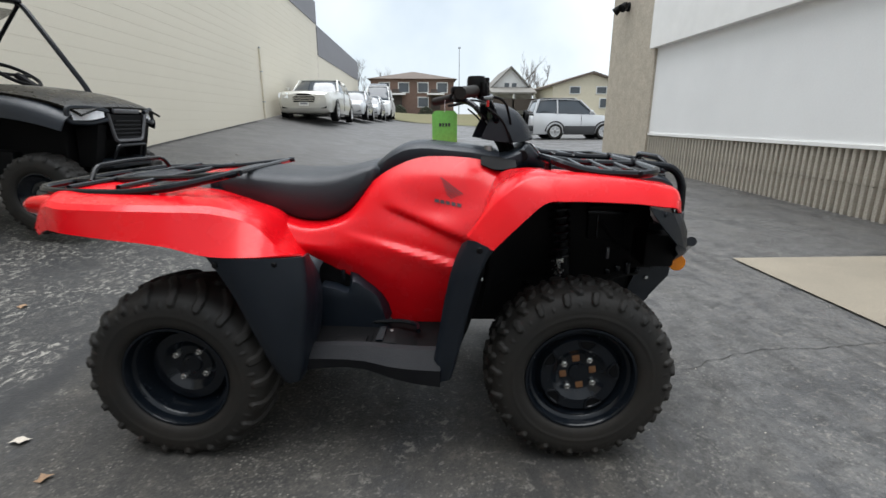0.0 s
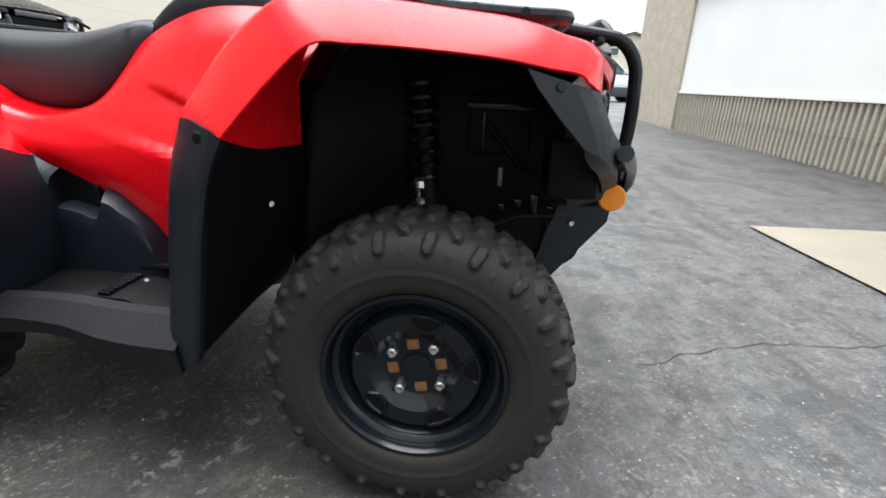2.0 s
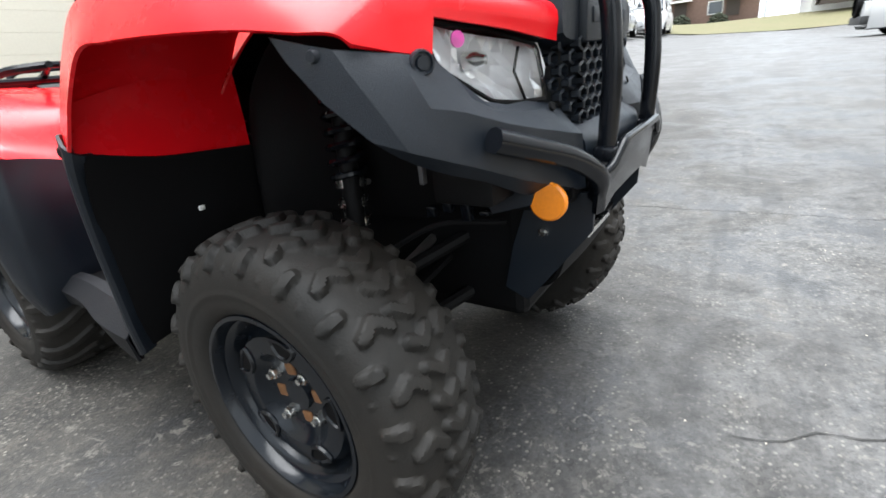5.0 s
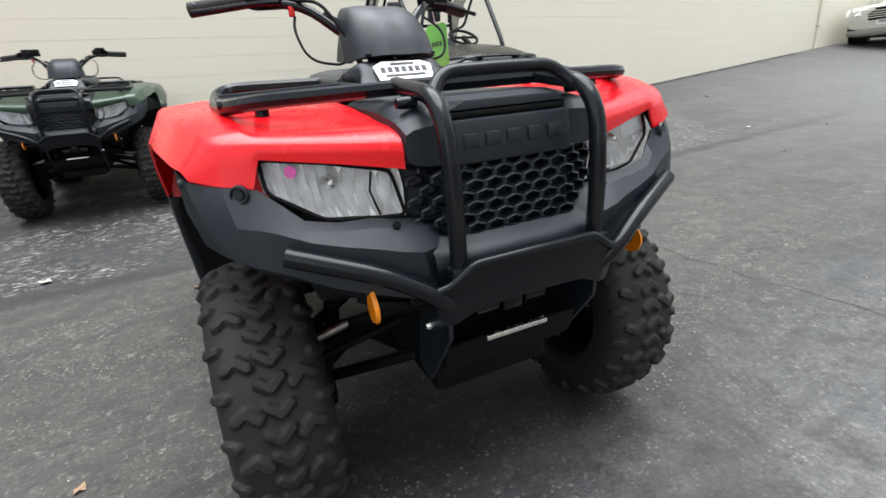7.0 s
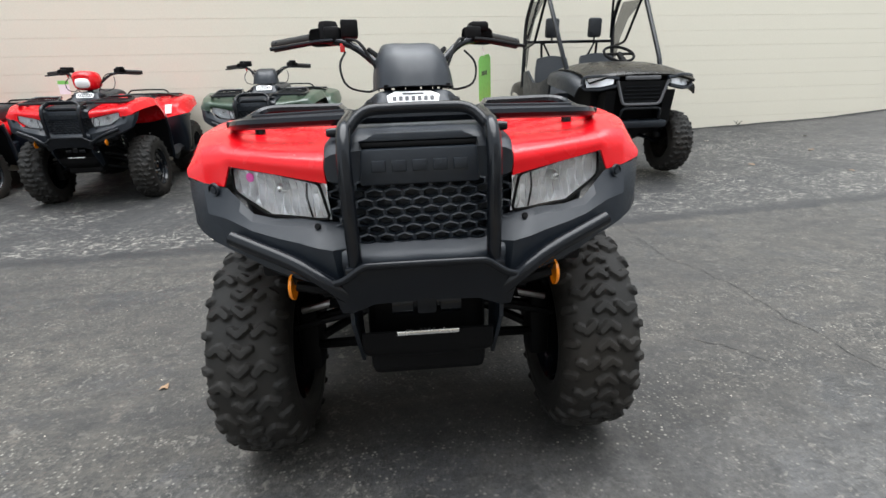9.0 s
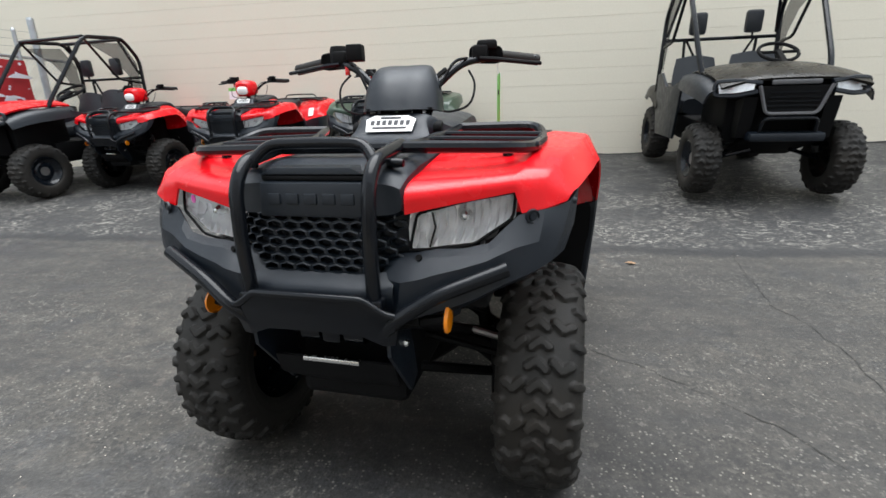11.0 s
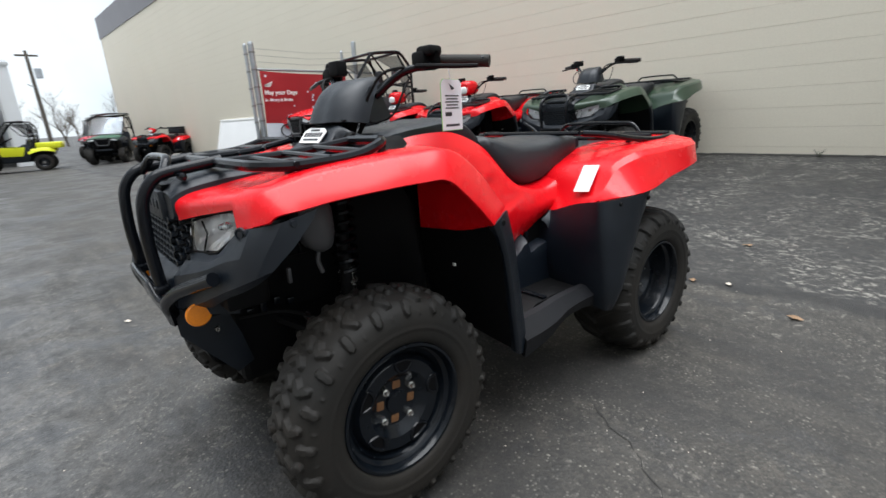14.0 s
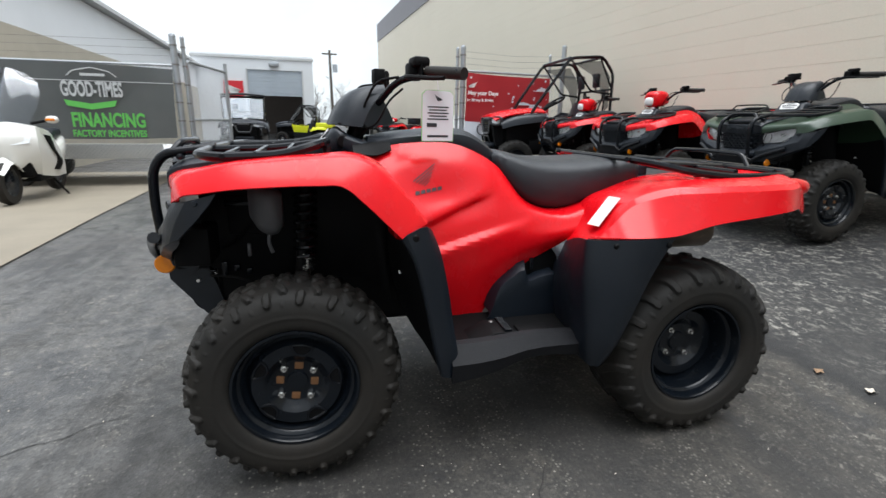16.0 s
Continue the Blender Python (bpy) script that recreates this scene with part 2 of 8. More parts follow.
def add_prism(bm, outline, a, b, axis="y"):
    """An outline in two axes drawn out along the third from a to b."""
    def at(p, w):
        return {"y": (p[0], w, p[1]), "x": (w, p[0], p[1]), "z": (p[0], p[1], w)}[axis]
    f = [bm.verts.new(at(p, a)) for p in outline]
    g = [bm.verts.new(at(p, b)) for p in outline]
    bm.faces.new(f)
    bm.faces.new(g[::-1])
    n = len(f)
    for k in range(n):
        bm.faces.new((f[k], g[k], g[(k + 1) % n], f[(k + 1) % n]))


def prism(outline, a, b, axis="y", bevel=0.0):
    bm = bmesh.new()
    add_prism(bm, outline, a, b, axis)
    if bevel:
        bmesh.ops.bevel(bm, geom=list(bm.edges), offset=bevel, segments=2, affect="EDGES", profile=0.5)
    return bm

# ---- the quad bikes ----
def tyre_profile(R, half, rb):
    """Half-section of a quad tyre, from the bead over the shoulder to the crown, as (radius, along)."""
    return [(rb, half * 0.80), (rb + 0.012, half * 0.93), (rb + (R - rb) * 0.35, half * 1.0), (rb + (R - rb) * 0.62, half * 0.985), (R - 0.026, half * 0.90), (R - 0.012, half * 0.74), (R - 0.004, half * 0.45), (R, 0.0)]


def tread_bars(width, R, trail):
    """Tread bars of one pitch on one side: lines of (across from the crown, share of the pitch), half width, lift."""
    k, h = width / 0.20, R / 0.302
    if trail:
        return [([(0.010 * k, 0.02), (0.048 * k, 0.42), (0.078 * k, 0.62)], 0.0125, 0.011), ([(0.078 * k, 0.62), (0.100 * k, 0.66)], 0.0135, 0.010), ([(0.106 * k, 0.20), (0.112 * k, 0.20)], 0.006, 0.003)]
    return [([(-0.016 * k, 0.16), (0.004 * k, 0.34), (0.022 * k, 0.20)], 0.0100 * h, 0.011),
            ([(0.034 * k, 0.84), (0.052 * k, 0.64), (0.072 * k, 0.78)], 0.0105 * h, 0.011),
            ([(0.082 * k, 0.30), (0.102 * k, 0.26)], 0.0110 * h, 0.0095),
            ([(0.108 * k, 0.72), (0.112 * k, 0.72)], 0.0035 * h, 0.0025)]


def tyre_mesh(R, width, rb, pitches, fine=24, across=96, trail=False):
    """A moulded tyre, one skin: the section turned round the axle with the tread bars raised from it."""
    half = width / 2
    prof = spline(tyre_profile(R - 0.012, half, rb), 12)[::-1]
    along = np.concatenate([[0.0], np.cumsum(np.linalg.norm(np.diff(prof, axis=0), axis=1))])
    m = np.linspace(-along[-1], along[-1], across + 1)
    r0 = np.interp(np.abs(m), along, prof[:, 0])
    y0 = np.interp(np.abs(m), along, prof[:, 1]) * np.sign(m)
    dr, dy = np.gradient(r0), np.gradient(y0)
    ln = np.hypot(dr, dy)
    nr, ny = dy / ln, -dr / ln
    P = 2 * math.pi * R / pitches
    u = np.arange(fine) / fine * P
    lift = np.zeros((fine, across + 1))
    for side in (1.0, -1.0):
        shift = 0.5 * P if side < 0 else 0.0
        for line, hw, up in tread_bars(width, R, trail):
            for (m0, u0), (m1, u1) in zip(line, line[1:]):
                for turn in (-1, 0, 1):
                    ax, ay = m0 * side, u0 * P + shift + turn * P
                    bx, by = m1 * side, u1 * P + shift + turn * P
                    px, py = m[None, :] - ax, u[:, None] - ay
                    t = np.clip((px * (bx - ax) + py * (by - ay)) / ((bx - ax) ** 2 + (by - ay) ** 2), 0, 1)
                    d = np.hypot(px - t * (bx - ax), py - t * (by - ay))
                    lift = np.maximum(lift, up * np.clip((hw + 0.002 - d) / 0.004, 0, 1))
    ring = along[-1] * 0.74
    lift += 0.0022 * np.exp(-((np.abs(m) - ring) / 0.0035) ** 2)[None, :]
    lift = np.tile(lift, (pitches, 1))
    th = np.arange(pitches * fine) / (pitches * fine) * 2 * math.pi
    r, y = r0[None, :] + nr[None, :] * lift, y0[None, :] + ny[None, :] * lift
    n, w = r.shape
    verts = np.stack([r * np.cos(th)[:, None], y, r * np.sin(th)[:, None]], axis=2).reshape(-1, 3)
    i, j = np.meshgrid(np.arange(n), np.arange(w - 1), indexing="ij")
    k = (i + 1) % n
    faces = np.stack([i * w + j, i * w + j + 1, k * w + j + 1, k * w + j], axis=2).reshape(-1, 4)
    me = bpy.data.meshes.new("tyre")
    me.from_pydata(verts.tolist(), [], faces.tolist())
    me.materials.append(RUBBER)
    me.polygons.foreach_set("use_smooth", [True] * len(me.polygons))
    me.set_sharp_from_angle(angle=radians(40))
    return me


def wheel_parts(root, x, y, z, side, R, width, rb, meshes, deep, steer=0.0, hero=True):
    """One wheel: hub with its tyre, rim and nuts. The outer face looks to the given side."""
    key = (R, width, hero)
    hub = part("wheel", lathe([(0.0, -0.02), (0.036, -0.02), (0.036, 0.012), (0.030, 0.018), (0.0, 0.018)], 20), RIM, root)
    face = width / 2 - deep
    hub.matrix_basis = pose(x, y, z, 0, 0, steer + (0 if side > 0 else 180)) @ Matrix.Translation((0, 0, 0))
    if key not in meshes:
        rear = width > 0.22
        t = share("tyre", tyre_mesh(R, width, rb, 21 if rear else 20, 24 if hero else 12, 96 if hero else 48, rear), Matrix(), hub)
        half = width / 2
        rim = bmesh.new()
        prof = [(rb + 0.006, half * 0.84), (rb + 0.004, half * 0.90), (rb - 0.003, half * 0.90), (rb - 0.008, half * 0.82), (rb - 0.011, half * 0.70), (rb - 0.018, half * 0.66), (rb - 0.022, half * 0.60), (rb - 0.027, face + 0.012), (rb - 0.036, face - 0.006), (rb - 0.041, face + 0.004), (rb - 0.048, face + 0.011), (0.089, face + 0.011), (0.078, face + 0.002), (0.066, face - 0.010), (0.060, face - 0.012), (0.030, face - 0.012), (0.028, face - 0.006), (0.0, face - 0.006)]
        add_lathe(rim, prof, 40)
        back = [(rb + 0.004, half * 0.84), (rb - 0.012, half * 0.4), (rb - 0.012, -half * 0.6), (rb + 0.004, -half * 0.84)]
        add_lathe(rim, back, 40)
        rim_ob = part("rim", rim, RIM, hub, "glossy black pressed steel rim")
        nut = bmesh.new()
        add_lathe(nut, [(0.0, 0.020), (0.006, 0.020), (0.007, 0.012), (0.010, 0.012), (0.011, 0.0), (0.010, -0.006)], 6)
        stud = box(-0.012, 0.012, -0.004, 0.003, -0.011, 0.011, bevel=0.003)
        # vents are solid dark plugs; the shade of the openings is their colour
        vent = bmesh.new()
        add_prism(vent, [(-0.027, 0.012), (-0.012, 0.0145), (0.012, 0.0145), (0.027, 0.012), (0.024, 0.002), (0.010, -0.013), (-0.010, -0.013), (-0.024, 0.002)], -0.006, 0.0016)
        ring_ = bmesh.new()
        add_tube(ring_, [(-0.028, 0.0, 0.013), (0.0, 0.0, 0.0165), (0.028, 0.0, 0.013), (0.024, 0.0, 0.0), (0.010, 0.0, -0.0145), (-0.010, 0.0, -0.0145), (-0.024, 0.0, 0.0)], 0.0046, n=6, bend=0.006, closed=True)
        nut_ob = part("lug_nut", nut, CHROME, hub, "bright zinc wheel nut", smooth=False)
        stud_ob = part("hub_slot", stud, RUST, hub, "rusty orange hub slot")
        vent_ob = part("vent_shade", vent, DEEP, hub)
        lip_ob = part("vent_lip", ring_, TUBE, hub)
        meshes[key] = (t.data, rim_ob.data, nut_ob.data, stud_ob.data, vent_ob.data, lip_ob.data)
        for o in (nut_ob, stud_ob, vent_ob, lip_ob):
            bpy.data.objects.remove(o)
    else:
        share("tyre", meshes[key][0], Matrix(), hub)
        tagged(share("rim", meshes[key][1], Matrix(), hub), "glossy black pressed steel rim")
    for k in range(4):
        a = radians((53 if side > 0 else 35) + 90 * k)
        share("lug_nut", meshes[key][2], Matrix.Translation((0.056 * math.cos(a), face - 0.011, 0.056 * math.sin(a))), hub)
        if width > 0.22:
            continue
        b = a + radians(45)
        share("hub_slot", meshes[key][3], Matrix.Translation((0.047 * math.cos(b), face - 0.012, 0.047 * math.sin(b))) @ pose(0, 0, 0, 0, 90 - math.degrees(b), 0), hub)
    if width < 0.22:
        for k in range(5):
            a = radians(90 + 72 * k + 10)
            share("vent_shade", meshes[key][4], Matrix.Translation((0.104 * math.cos(a), face + 0.0105, 0.104 * math.sin(a))) @ pose(0, 0, 0, 0, 90 - math.degrees(a), 0), hub)
            share("vent_lip", meshes[key][5], Matrix.Translation((0.104 * math.cos(a), face + 0.0115, 0.104 * math.sin(a))) @ pose(0, 0, 0, 0, 90 - math.degrees(a), 0), hub)
    return hub


def add_coil(bm, a, b, r, wire, turns, n=6):
    a, b = Vector(a), Vector(b)
    d = (b - a).normalized()
    u = d.orthogonal().normalized()
    w = d.cross(u)
    pts = []
    for k in range(turns * 12 + 1):
        t = k / (turns * 12)
        ang = 2 * math.pi * turns * t
        pts.append(a + (b - a) * t + (u * math.cos(ang) + w * math.sin(ang)) * r)
    add_tube(bm, pts, wire, n=n, bend=0)


WHEELS = {}
SIDE_GRID = [
    [(0.405, 0.165, 0.905), (0.390, 0.225, 0.865), (0.360, 0.280, 0.790), (0.335, 0.310, 0.720), (0.296, 0.304, 0.530), (0.235, 0.240, 0.350)],
    [(0.280, 0.160, 0.928), (0.275, 0.222, 0.870), (0.250, 0.262, 0.778), (0.235, 0.300, 0.700), (0.208, 0.296, 0.525), (0.155, 0.236, 0.300)],
    [(0.140, 0.155, 0.932), (0.145, 0.212, 0.862), (0.135, 0.245, 0.762), (0.130, 0.278, 0.690), (0.112, 0.284, 0.525), (0.058, 0.233, 0.302)],
    [(0.045, 0.160, 0.905), (0.045, 0.205, 0.845), (0.035, 0.240, 0.752), (0.030, 0.265, 0.680), (0.012, 0.274, 0.550), (-0.022, 0.234, 0.397)],
    [(-0.045, 0.168, 0.850), (-0.050, 0.206, 0.803), (-0.060, 0.240, 0.730), (-0.068, 0.260, 0.670), (-0.083, 0.268, 0.588), (-0.095, 0.238, 0.492)],
    [(-0.150, 0.170, 0.735), (-0.155, 0.212, 0.718), (-0.165, 0.246, 0.700), (-0.172, 0.264, 0.655), (-0.178, 0.270, 0.610), (-0.180, 0.246, 0.552)],
    [(-0.290, 0.170, 0.706), (-0.290, 0.218, 0.698), (-0.290, 0.255, 0.690), (-0.290, 0.270, 0.665), (-0.288, 0.278, 0.642), (-0.285, 0.264, 0.604)],
    [(-0.420, 0.170, 0.748), (-0.405, 0.225, 0.738), (-0.385, 0.262, 0.725), (-0.365, 0.278, 0.690), (-0.340, 0.288, 0.645), (-0.325, 0.292, 0.602)]]


def sculpt(x, z):
    """The moulded relief of the side panel: a groove under the emblem and a flare towards the footboard."""
    up = z - (0.768 - 0.36 * x)
    on = np.clip((x + 0.02) / 0.08, 0, 1)
    groove = 0.011 * on * np.tanh(up / 0.010) * np.exp(-(up / 0.045) ** 2)
    low = 0.648 - 0.24 * x - z
    far = np.clip((x + 0.16) / 0.22, 0, 1)
    flare = 0.026 * far / (1 + np.exp(np.clip(-low / 0.0045, -30, 30))) * np.exp(-np.maximum(low, 0) / 0.11)
    return groove + flare


def quad_bike(m, body, label, group="", pod=False, hero=False, steer=0.0):
    """A utility quad bike: origin on the ground under its middle, nose to +x."""
    q = thing("quad_bike", m, label, "quad bike", group)
    both = (1.0, -1.0)
    # wheels
    for s in both:
        wheel_parts(q, 0.636, s * 0.442, 0.283, s, 0.302, 0.200, 0.168, WHEELS, 0.048, steer, hero)
        wheel_parts(q, -0.632, s * 0.440, 0.281, s, 0.305, 0.262, 0.166, WHEELS, 0.105, 0.0, hero)
    # front fenders
    for s in both:
        part("front_fender", panel(tight([
            [(0.982, 0.185, 0.788), (0.957, 0.28, 0.806), (0.920, 0.390, 0.824), (0.922, 0.404, 0.783), (0.910, 0.445, 0.790), (0.886, 0.488, 0.800)],
            [(0.980, 0.187, 0.832), (0.952, 0.28, 0.838), (0.916, 0.390, 0.846), (0.912, 0.404, 0.848), (0.894, 0.450, 0.846), (0.872, 0.494, 0.812)],
            [(0.890, 0.190, 0.852), (0.875, 0.28, 0.856), (0.855, 0.398, 0.864), (0.853, 0.412, 0.868), (0.842, 0.470, 0.866), (0.830, 0.507, 0.818)],
            [(0.780, 0.190, 0.868), (0.780, 0.29, 0.872), (0.780, 0.405, 0.880), (0.780, 0.420, 0.885), (0.778, 0.488, 0.882), (0.770, 0.522, 0.828)],
            [(0.680, 0.190, 0.880), (0.680, 0.29, 0.884), (0.680, 0.418, 0.893), (0.680, 0.434, 0.898), (0.680, 0.505, 0.892), (0.680, 0.540, 0.836)],
            [(0.560, 0.190, 0.890), (0.560, 0.29, 0.894), (0.558, 0.428, 0.904), (0.558, 0.444, 0.908), (0.555, 0.524, 0.902), (0.550, 0.558, 0.842)],
            [(0.475, 0.210, 0.895), (0.475, 0.30, 0.900), (0.465, 0.433, 0.910), (0.463, 0.449, 0.913), (0.452, 0.536, 0.902), (0.490, 0.568, 0.838)],
            [(0.400, 0.240, 0.885), (0.400, 0.32, 0.885), (0.395, 0.433, 0.882), (0.393, 0.449, 0.884), (0.378, 0.540, 0.854), (0.436, 0.574, 0.792)],
            [(0.350, 0.270, 0.800), (0.345, 0.35, 0.796), (0.330, 0.440, 0.788), (0.327, 0.456, 0.784), (0.280, 0.549, 0.742), (0.352, 0.574, 0.708)]], (1,), (4,), 0.05), 0.005, 5, 1, s), body, q)
        part("fender_flap", panel([[(0.352, 0.265, 0.805), (0.346, 0.35, 0.800), (0.338, 0.44, 0.800), (0.316, 0.553, 0.776)], [(0.350, 0.262, 0.735), (0.346, 0.35, 0.730), (0.338, 0.44, 0.728), (0.330, 0.562, 0.742)], [(0.348, 0.262, 0.650), (0.346, 0.35, 0.660), (0.344, 0.44, 0.668), (0.340, 0.566, 0.702)]], 0.004, 3, 3, s), body, q)
    # rear fenders
    for s in both:
        part("rear_fender", panel(tight([
            [(-0.290, 0.18, 0.600), (-0.280, 0.28, 0.608), (-0.270, 0.38, 0.620), (-0.250, 0.47, 0.645), (-0.202, 0.535, 0.680)],
            [(-0.328, 0.18, 0.660), (-0.320, 0.28, 0.668), (-0.312, 0.39, 0.674), (-0.302, 0.48, 0.690), (-0.260, 0.562, 0.682)],
            [(-0.375, 0.17, 0.735), (-0.370, 0.28, 0.748), (-0.368, 0.40, 0.756), (-0.358, 0.495, 0.772), (-0.345, 0.584, 0.684)],
            [(-0.460, 0.17, 0.770), (-0.458, 0.28, 0.790), (-0.452, 0.42, 0.810), (-0.448, 0.525, 0.813), (-0.450, 0.592, 0.690)],
            [(-0.580, 0.17, 0.808), (-0.580, 0.28, 0.822), (-0.580, 0.44, 0.828), (-0.578, 0.552, 0.822), (-0.572, 0.596, 0.720)],
            [(-0.740, 0.17, 0.828), (-0.740, 0.28, 0.834), (-0.740, 0.45, 0.834), (-0.740, 0.565, 0.826), (-0.740, 0.590, 0.740)],
            [(-0.900, 0.17, 0.836), (-0.900, 0.28, 0.840), (-0.900, 0.43, 0.838), (-0.890, 0.545, 0.826), (-0.882, 0.562, 0.750)],
            [(-1.050, 0.12, 0.842), (-1.060, 0.26, 0.845), (-1.040, 0.38, 0.840), (-0.990, 0.495, 0.818), (-0.975, 0.512, 0.748)],
            [(-1.125, 0.12, 0.795), (-1.130, 0.26, 0.785), (-1.110, 0.36, 0.768), (-1.060, 0.455, 0.745), (-1.020, 0.490, 0.728)]], (), (3,), 0.12), 0.005, 5, 1, s), body, q, crease=24)
    part("rear_deck", panel([[(-0.60, -0.19, 0.812), (-0.60, 0.0, 0.820), (-0.60, 0.19, 0.812)], [(-0.85, -0.19, 0.836), (-0.85, 0.0, 0.840), (-0.85, 0.19, 0.836)], [(-1.075, -0.14, 0.836), (-1.08, 0.0, 0.838), (-1.075, 0.14, 0.836)], [(-1.12, -0.14, 0.78), (-1.125, 0.0, 0.775), (-1.12, 0.14, 0.78)]], 0.005, 4, 4), BLACK, q)
    # side panels between tank and footboard
    for s in both:
        part("side_panel", panel(SIDE_GRID, 0.005, 12, 16, s, sculpt), body, q, crease=20)
    # dark side covers over the engine
    for s in both:
        part("side_cover", panel([
            [(0.020, 0.300, 0.335), (0.012, 0.300, 0.348), (0.004, 0.300, 0.362), (0.012, 0.252, 0.380)],
            [(-0.015, 0.303, 0.335), (-0.024, 0.302, 0.410), (-0.033, 0.300, 0.463), (-0.014, 0.252, 0.452)],
            [(-0.070, 0.304, 0.335), (-0.072, 0.303, 0.430), (-0.074, 0.300, 0.492), (-0.070, 0.252, 0.502)],
            [(-0.110, 0.305, 0.335), (-0.112, 0.304, 0.450), (-0.114, 0.300, 0.516), (-0.130, 0.252, 0.540)],
            [(-0.126, 0.305, 0.335), (-0.128, 0.304, 0.440), (-0.132, 0.301, 0.476), (-0.135, 0.252, 0.482)],
            [(-0.170, 0.306, 0.335), (-0.170, 0.305, 0.450), (-0.170, 0.302, 0.488), (-0.170, 0.252, 0.492)],
            [(-0.245, 0.306, 0.335), (-0.235, 0.305, 0.450), (-0.228, 0.302, 0.498), (-0.226, 0.252, 0.505)]], 0.004, 2, 2, s), BLACK, q, crease=24)
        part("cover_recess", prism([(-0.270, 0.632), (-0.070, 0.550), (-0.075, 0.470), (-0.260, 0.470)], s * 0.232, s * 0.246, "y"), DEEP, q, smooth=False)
        part("cover_strap", panel([[(-0.275, 0.280, 0.612), (-0.235, 0.282, 0.590), (-0.222, 0.276, 0.582)], [(-0.275, 0.298, 0.592), (-0.244, 0.302, 0.574), (-0.230, 0.296, 0.564)], [(-0.265, 0.302, 0.490), (-0.244, 0.306, 0.490), (-0.226, 0.300, 0.490)]], 0.005, 3, 3, s), BLACK, q)
        part("pocket_clip", box(-0.165, -0.150, s * 0.254 - 0.006, s * 0.254 + 0.006, 0.500, 0.545, bevel=0.003), TUBE, q)
    # mudguards behind the front wheels
    for s in both:
        part("front_mudguard", panel(tight([
            [(0.268, 0.538, 0.716), (0.284, 0.556, 0.734), (0.338, 0.577, 0.720), (0.346, 0.572, 0.708), (0.340, 0.545, 0.702)],
            [(0.250, 0.538, 0.676), (0.268, 0.555, 0.682), (0.318, 0.576, 0.672), (0.324, 0.572, 0.668), (0.318, 0.545, 0.666)],
            [(0.222, 0.534, 0.570), (0.238, 0.548, 0.570), (0.284, 0.570, 0.562), (0.290, 0.566, 0.559), (0.286, 0.540, 0.557)],
            [(0.200, 0.530, 0.440), (0.212, 0.543, 0.440), (0.258, 0.561, 0.440), (0.264, 0.557, 0.440), (0.260, 0.531, 0.440)],
            [(0.182, 0.528, 0.330), (0.192, 0.538, 0.325), (0.236, 0.552, 0.335), (0.242, 0.548, 0.337), (0.238, 0.524, 0.338)],
            [(0.180, 0.525, 0.275), (0.186, 0.533, 0.270), (0.222, 0.544, 0.283), (0.228, 0.540, 0.287), (0.226, 0.518, 0.292)]], (), (2,), 0.2), 0.005, 4, 2, s), BLACK, q, crease=22)
        part("guard_bolt", lathe([(0.0, 0.004), (0.007, 0.004), (0.011, 0.0), (0.012, -0.004)], 12, pose(0.316, s * 0.575, 0.708, 0, 0, 0 if s > 0 else 180)), DEEP, q)
        # splash sheet and liner: wheel-arch shade comes from the near-black colour
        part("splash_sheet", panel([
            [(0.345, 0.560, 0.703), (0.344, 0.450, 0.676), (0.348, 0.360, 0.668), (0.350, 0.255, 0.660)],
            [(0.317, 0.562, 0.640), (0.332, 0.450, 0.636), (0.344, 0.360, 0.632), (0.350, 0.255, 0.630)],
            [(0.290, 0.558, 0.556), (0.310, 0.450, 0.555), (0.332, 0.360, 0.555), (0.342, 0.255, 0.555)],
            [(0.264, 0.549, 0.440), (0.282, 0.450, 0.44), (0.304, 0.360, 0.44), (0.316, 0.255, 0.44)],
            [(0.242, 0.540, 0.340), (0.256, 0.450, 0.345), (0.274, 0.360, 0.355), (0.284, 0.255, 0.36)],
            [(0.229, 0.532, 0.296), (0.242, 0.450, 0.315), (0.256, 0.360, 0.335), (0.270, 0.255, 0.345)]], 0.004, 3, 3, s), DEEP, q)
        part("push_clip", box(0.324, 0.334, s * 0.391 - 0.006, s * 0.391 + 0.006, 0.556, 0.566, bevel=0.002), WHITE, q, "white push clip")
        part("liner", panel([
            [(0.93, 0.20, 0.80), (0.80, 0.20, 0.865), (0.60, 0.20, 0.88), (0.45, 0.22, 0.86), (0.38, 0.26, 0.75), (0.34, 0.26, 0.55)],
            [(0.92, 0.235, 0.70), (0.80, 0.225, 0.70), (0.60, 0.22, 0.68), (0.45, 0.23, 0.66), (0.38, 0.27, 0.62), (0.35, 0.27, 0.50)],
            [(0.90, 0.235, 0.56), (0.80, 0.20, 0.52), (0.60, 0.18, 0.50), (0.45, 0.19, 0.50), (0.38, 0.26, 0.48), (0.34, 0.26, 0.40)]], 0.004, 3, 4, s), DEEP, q)
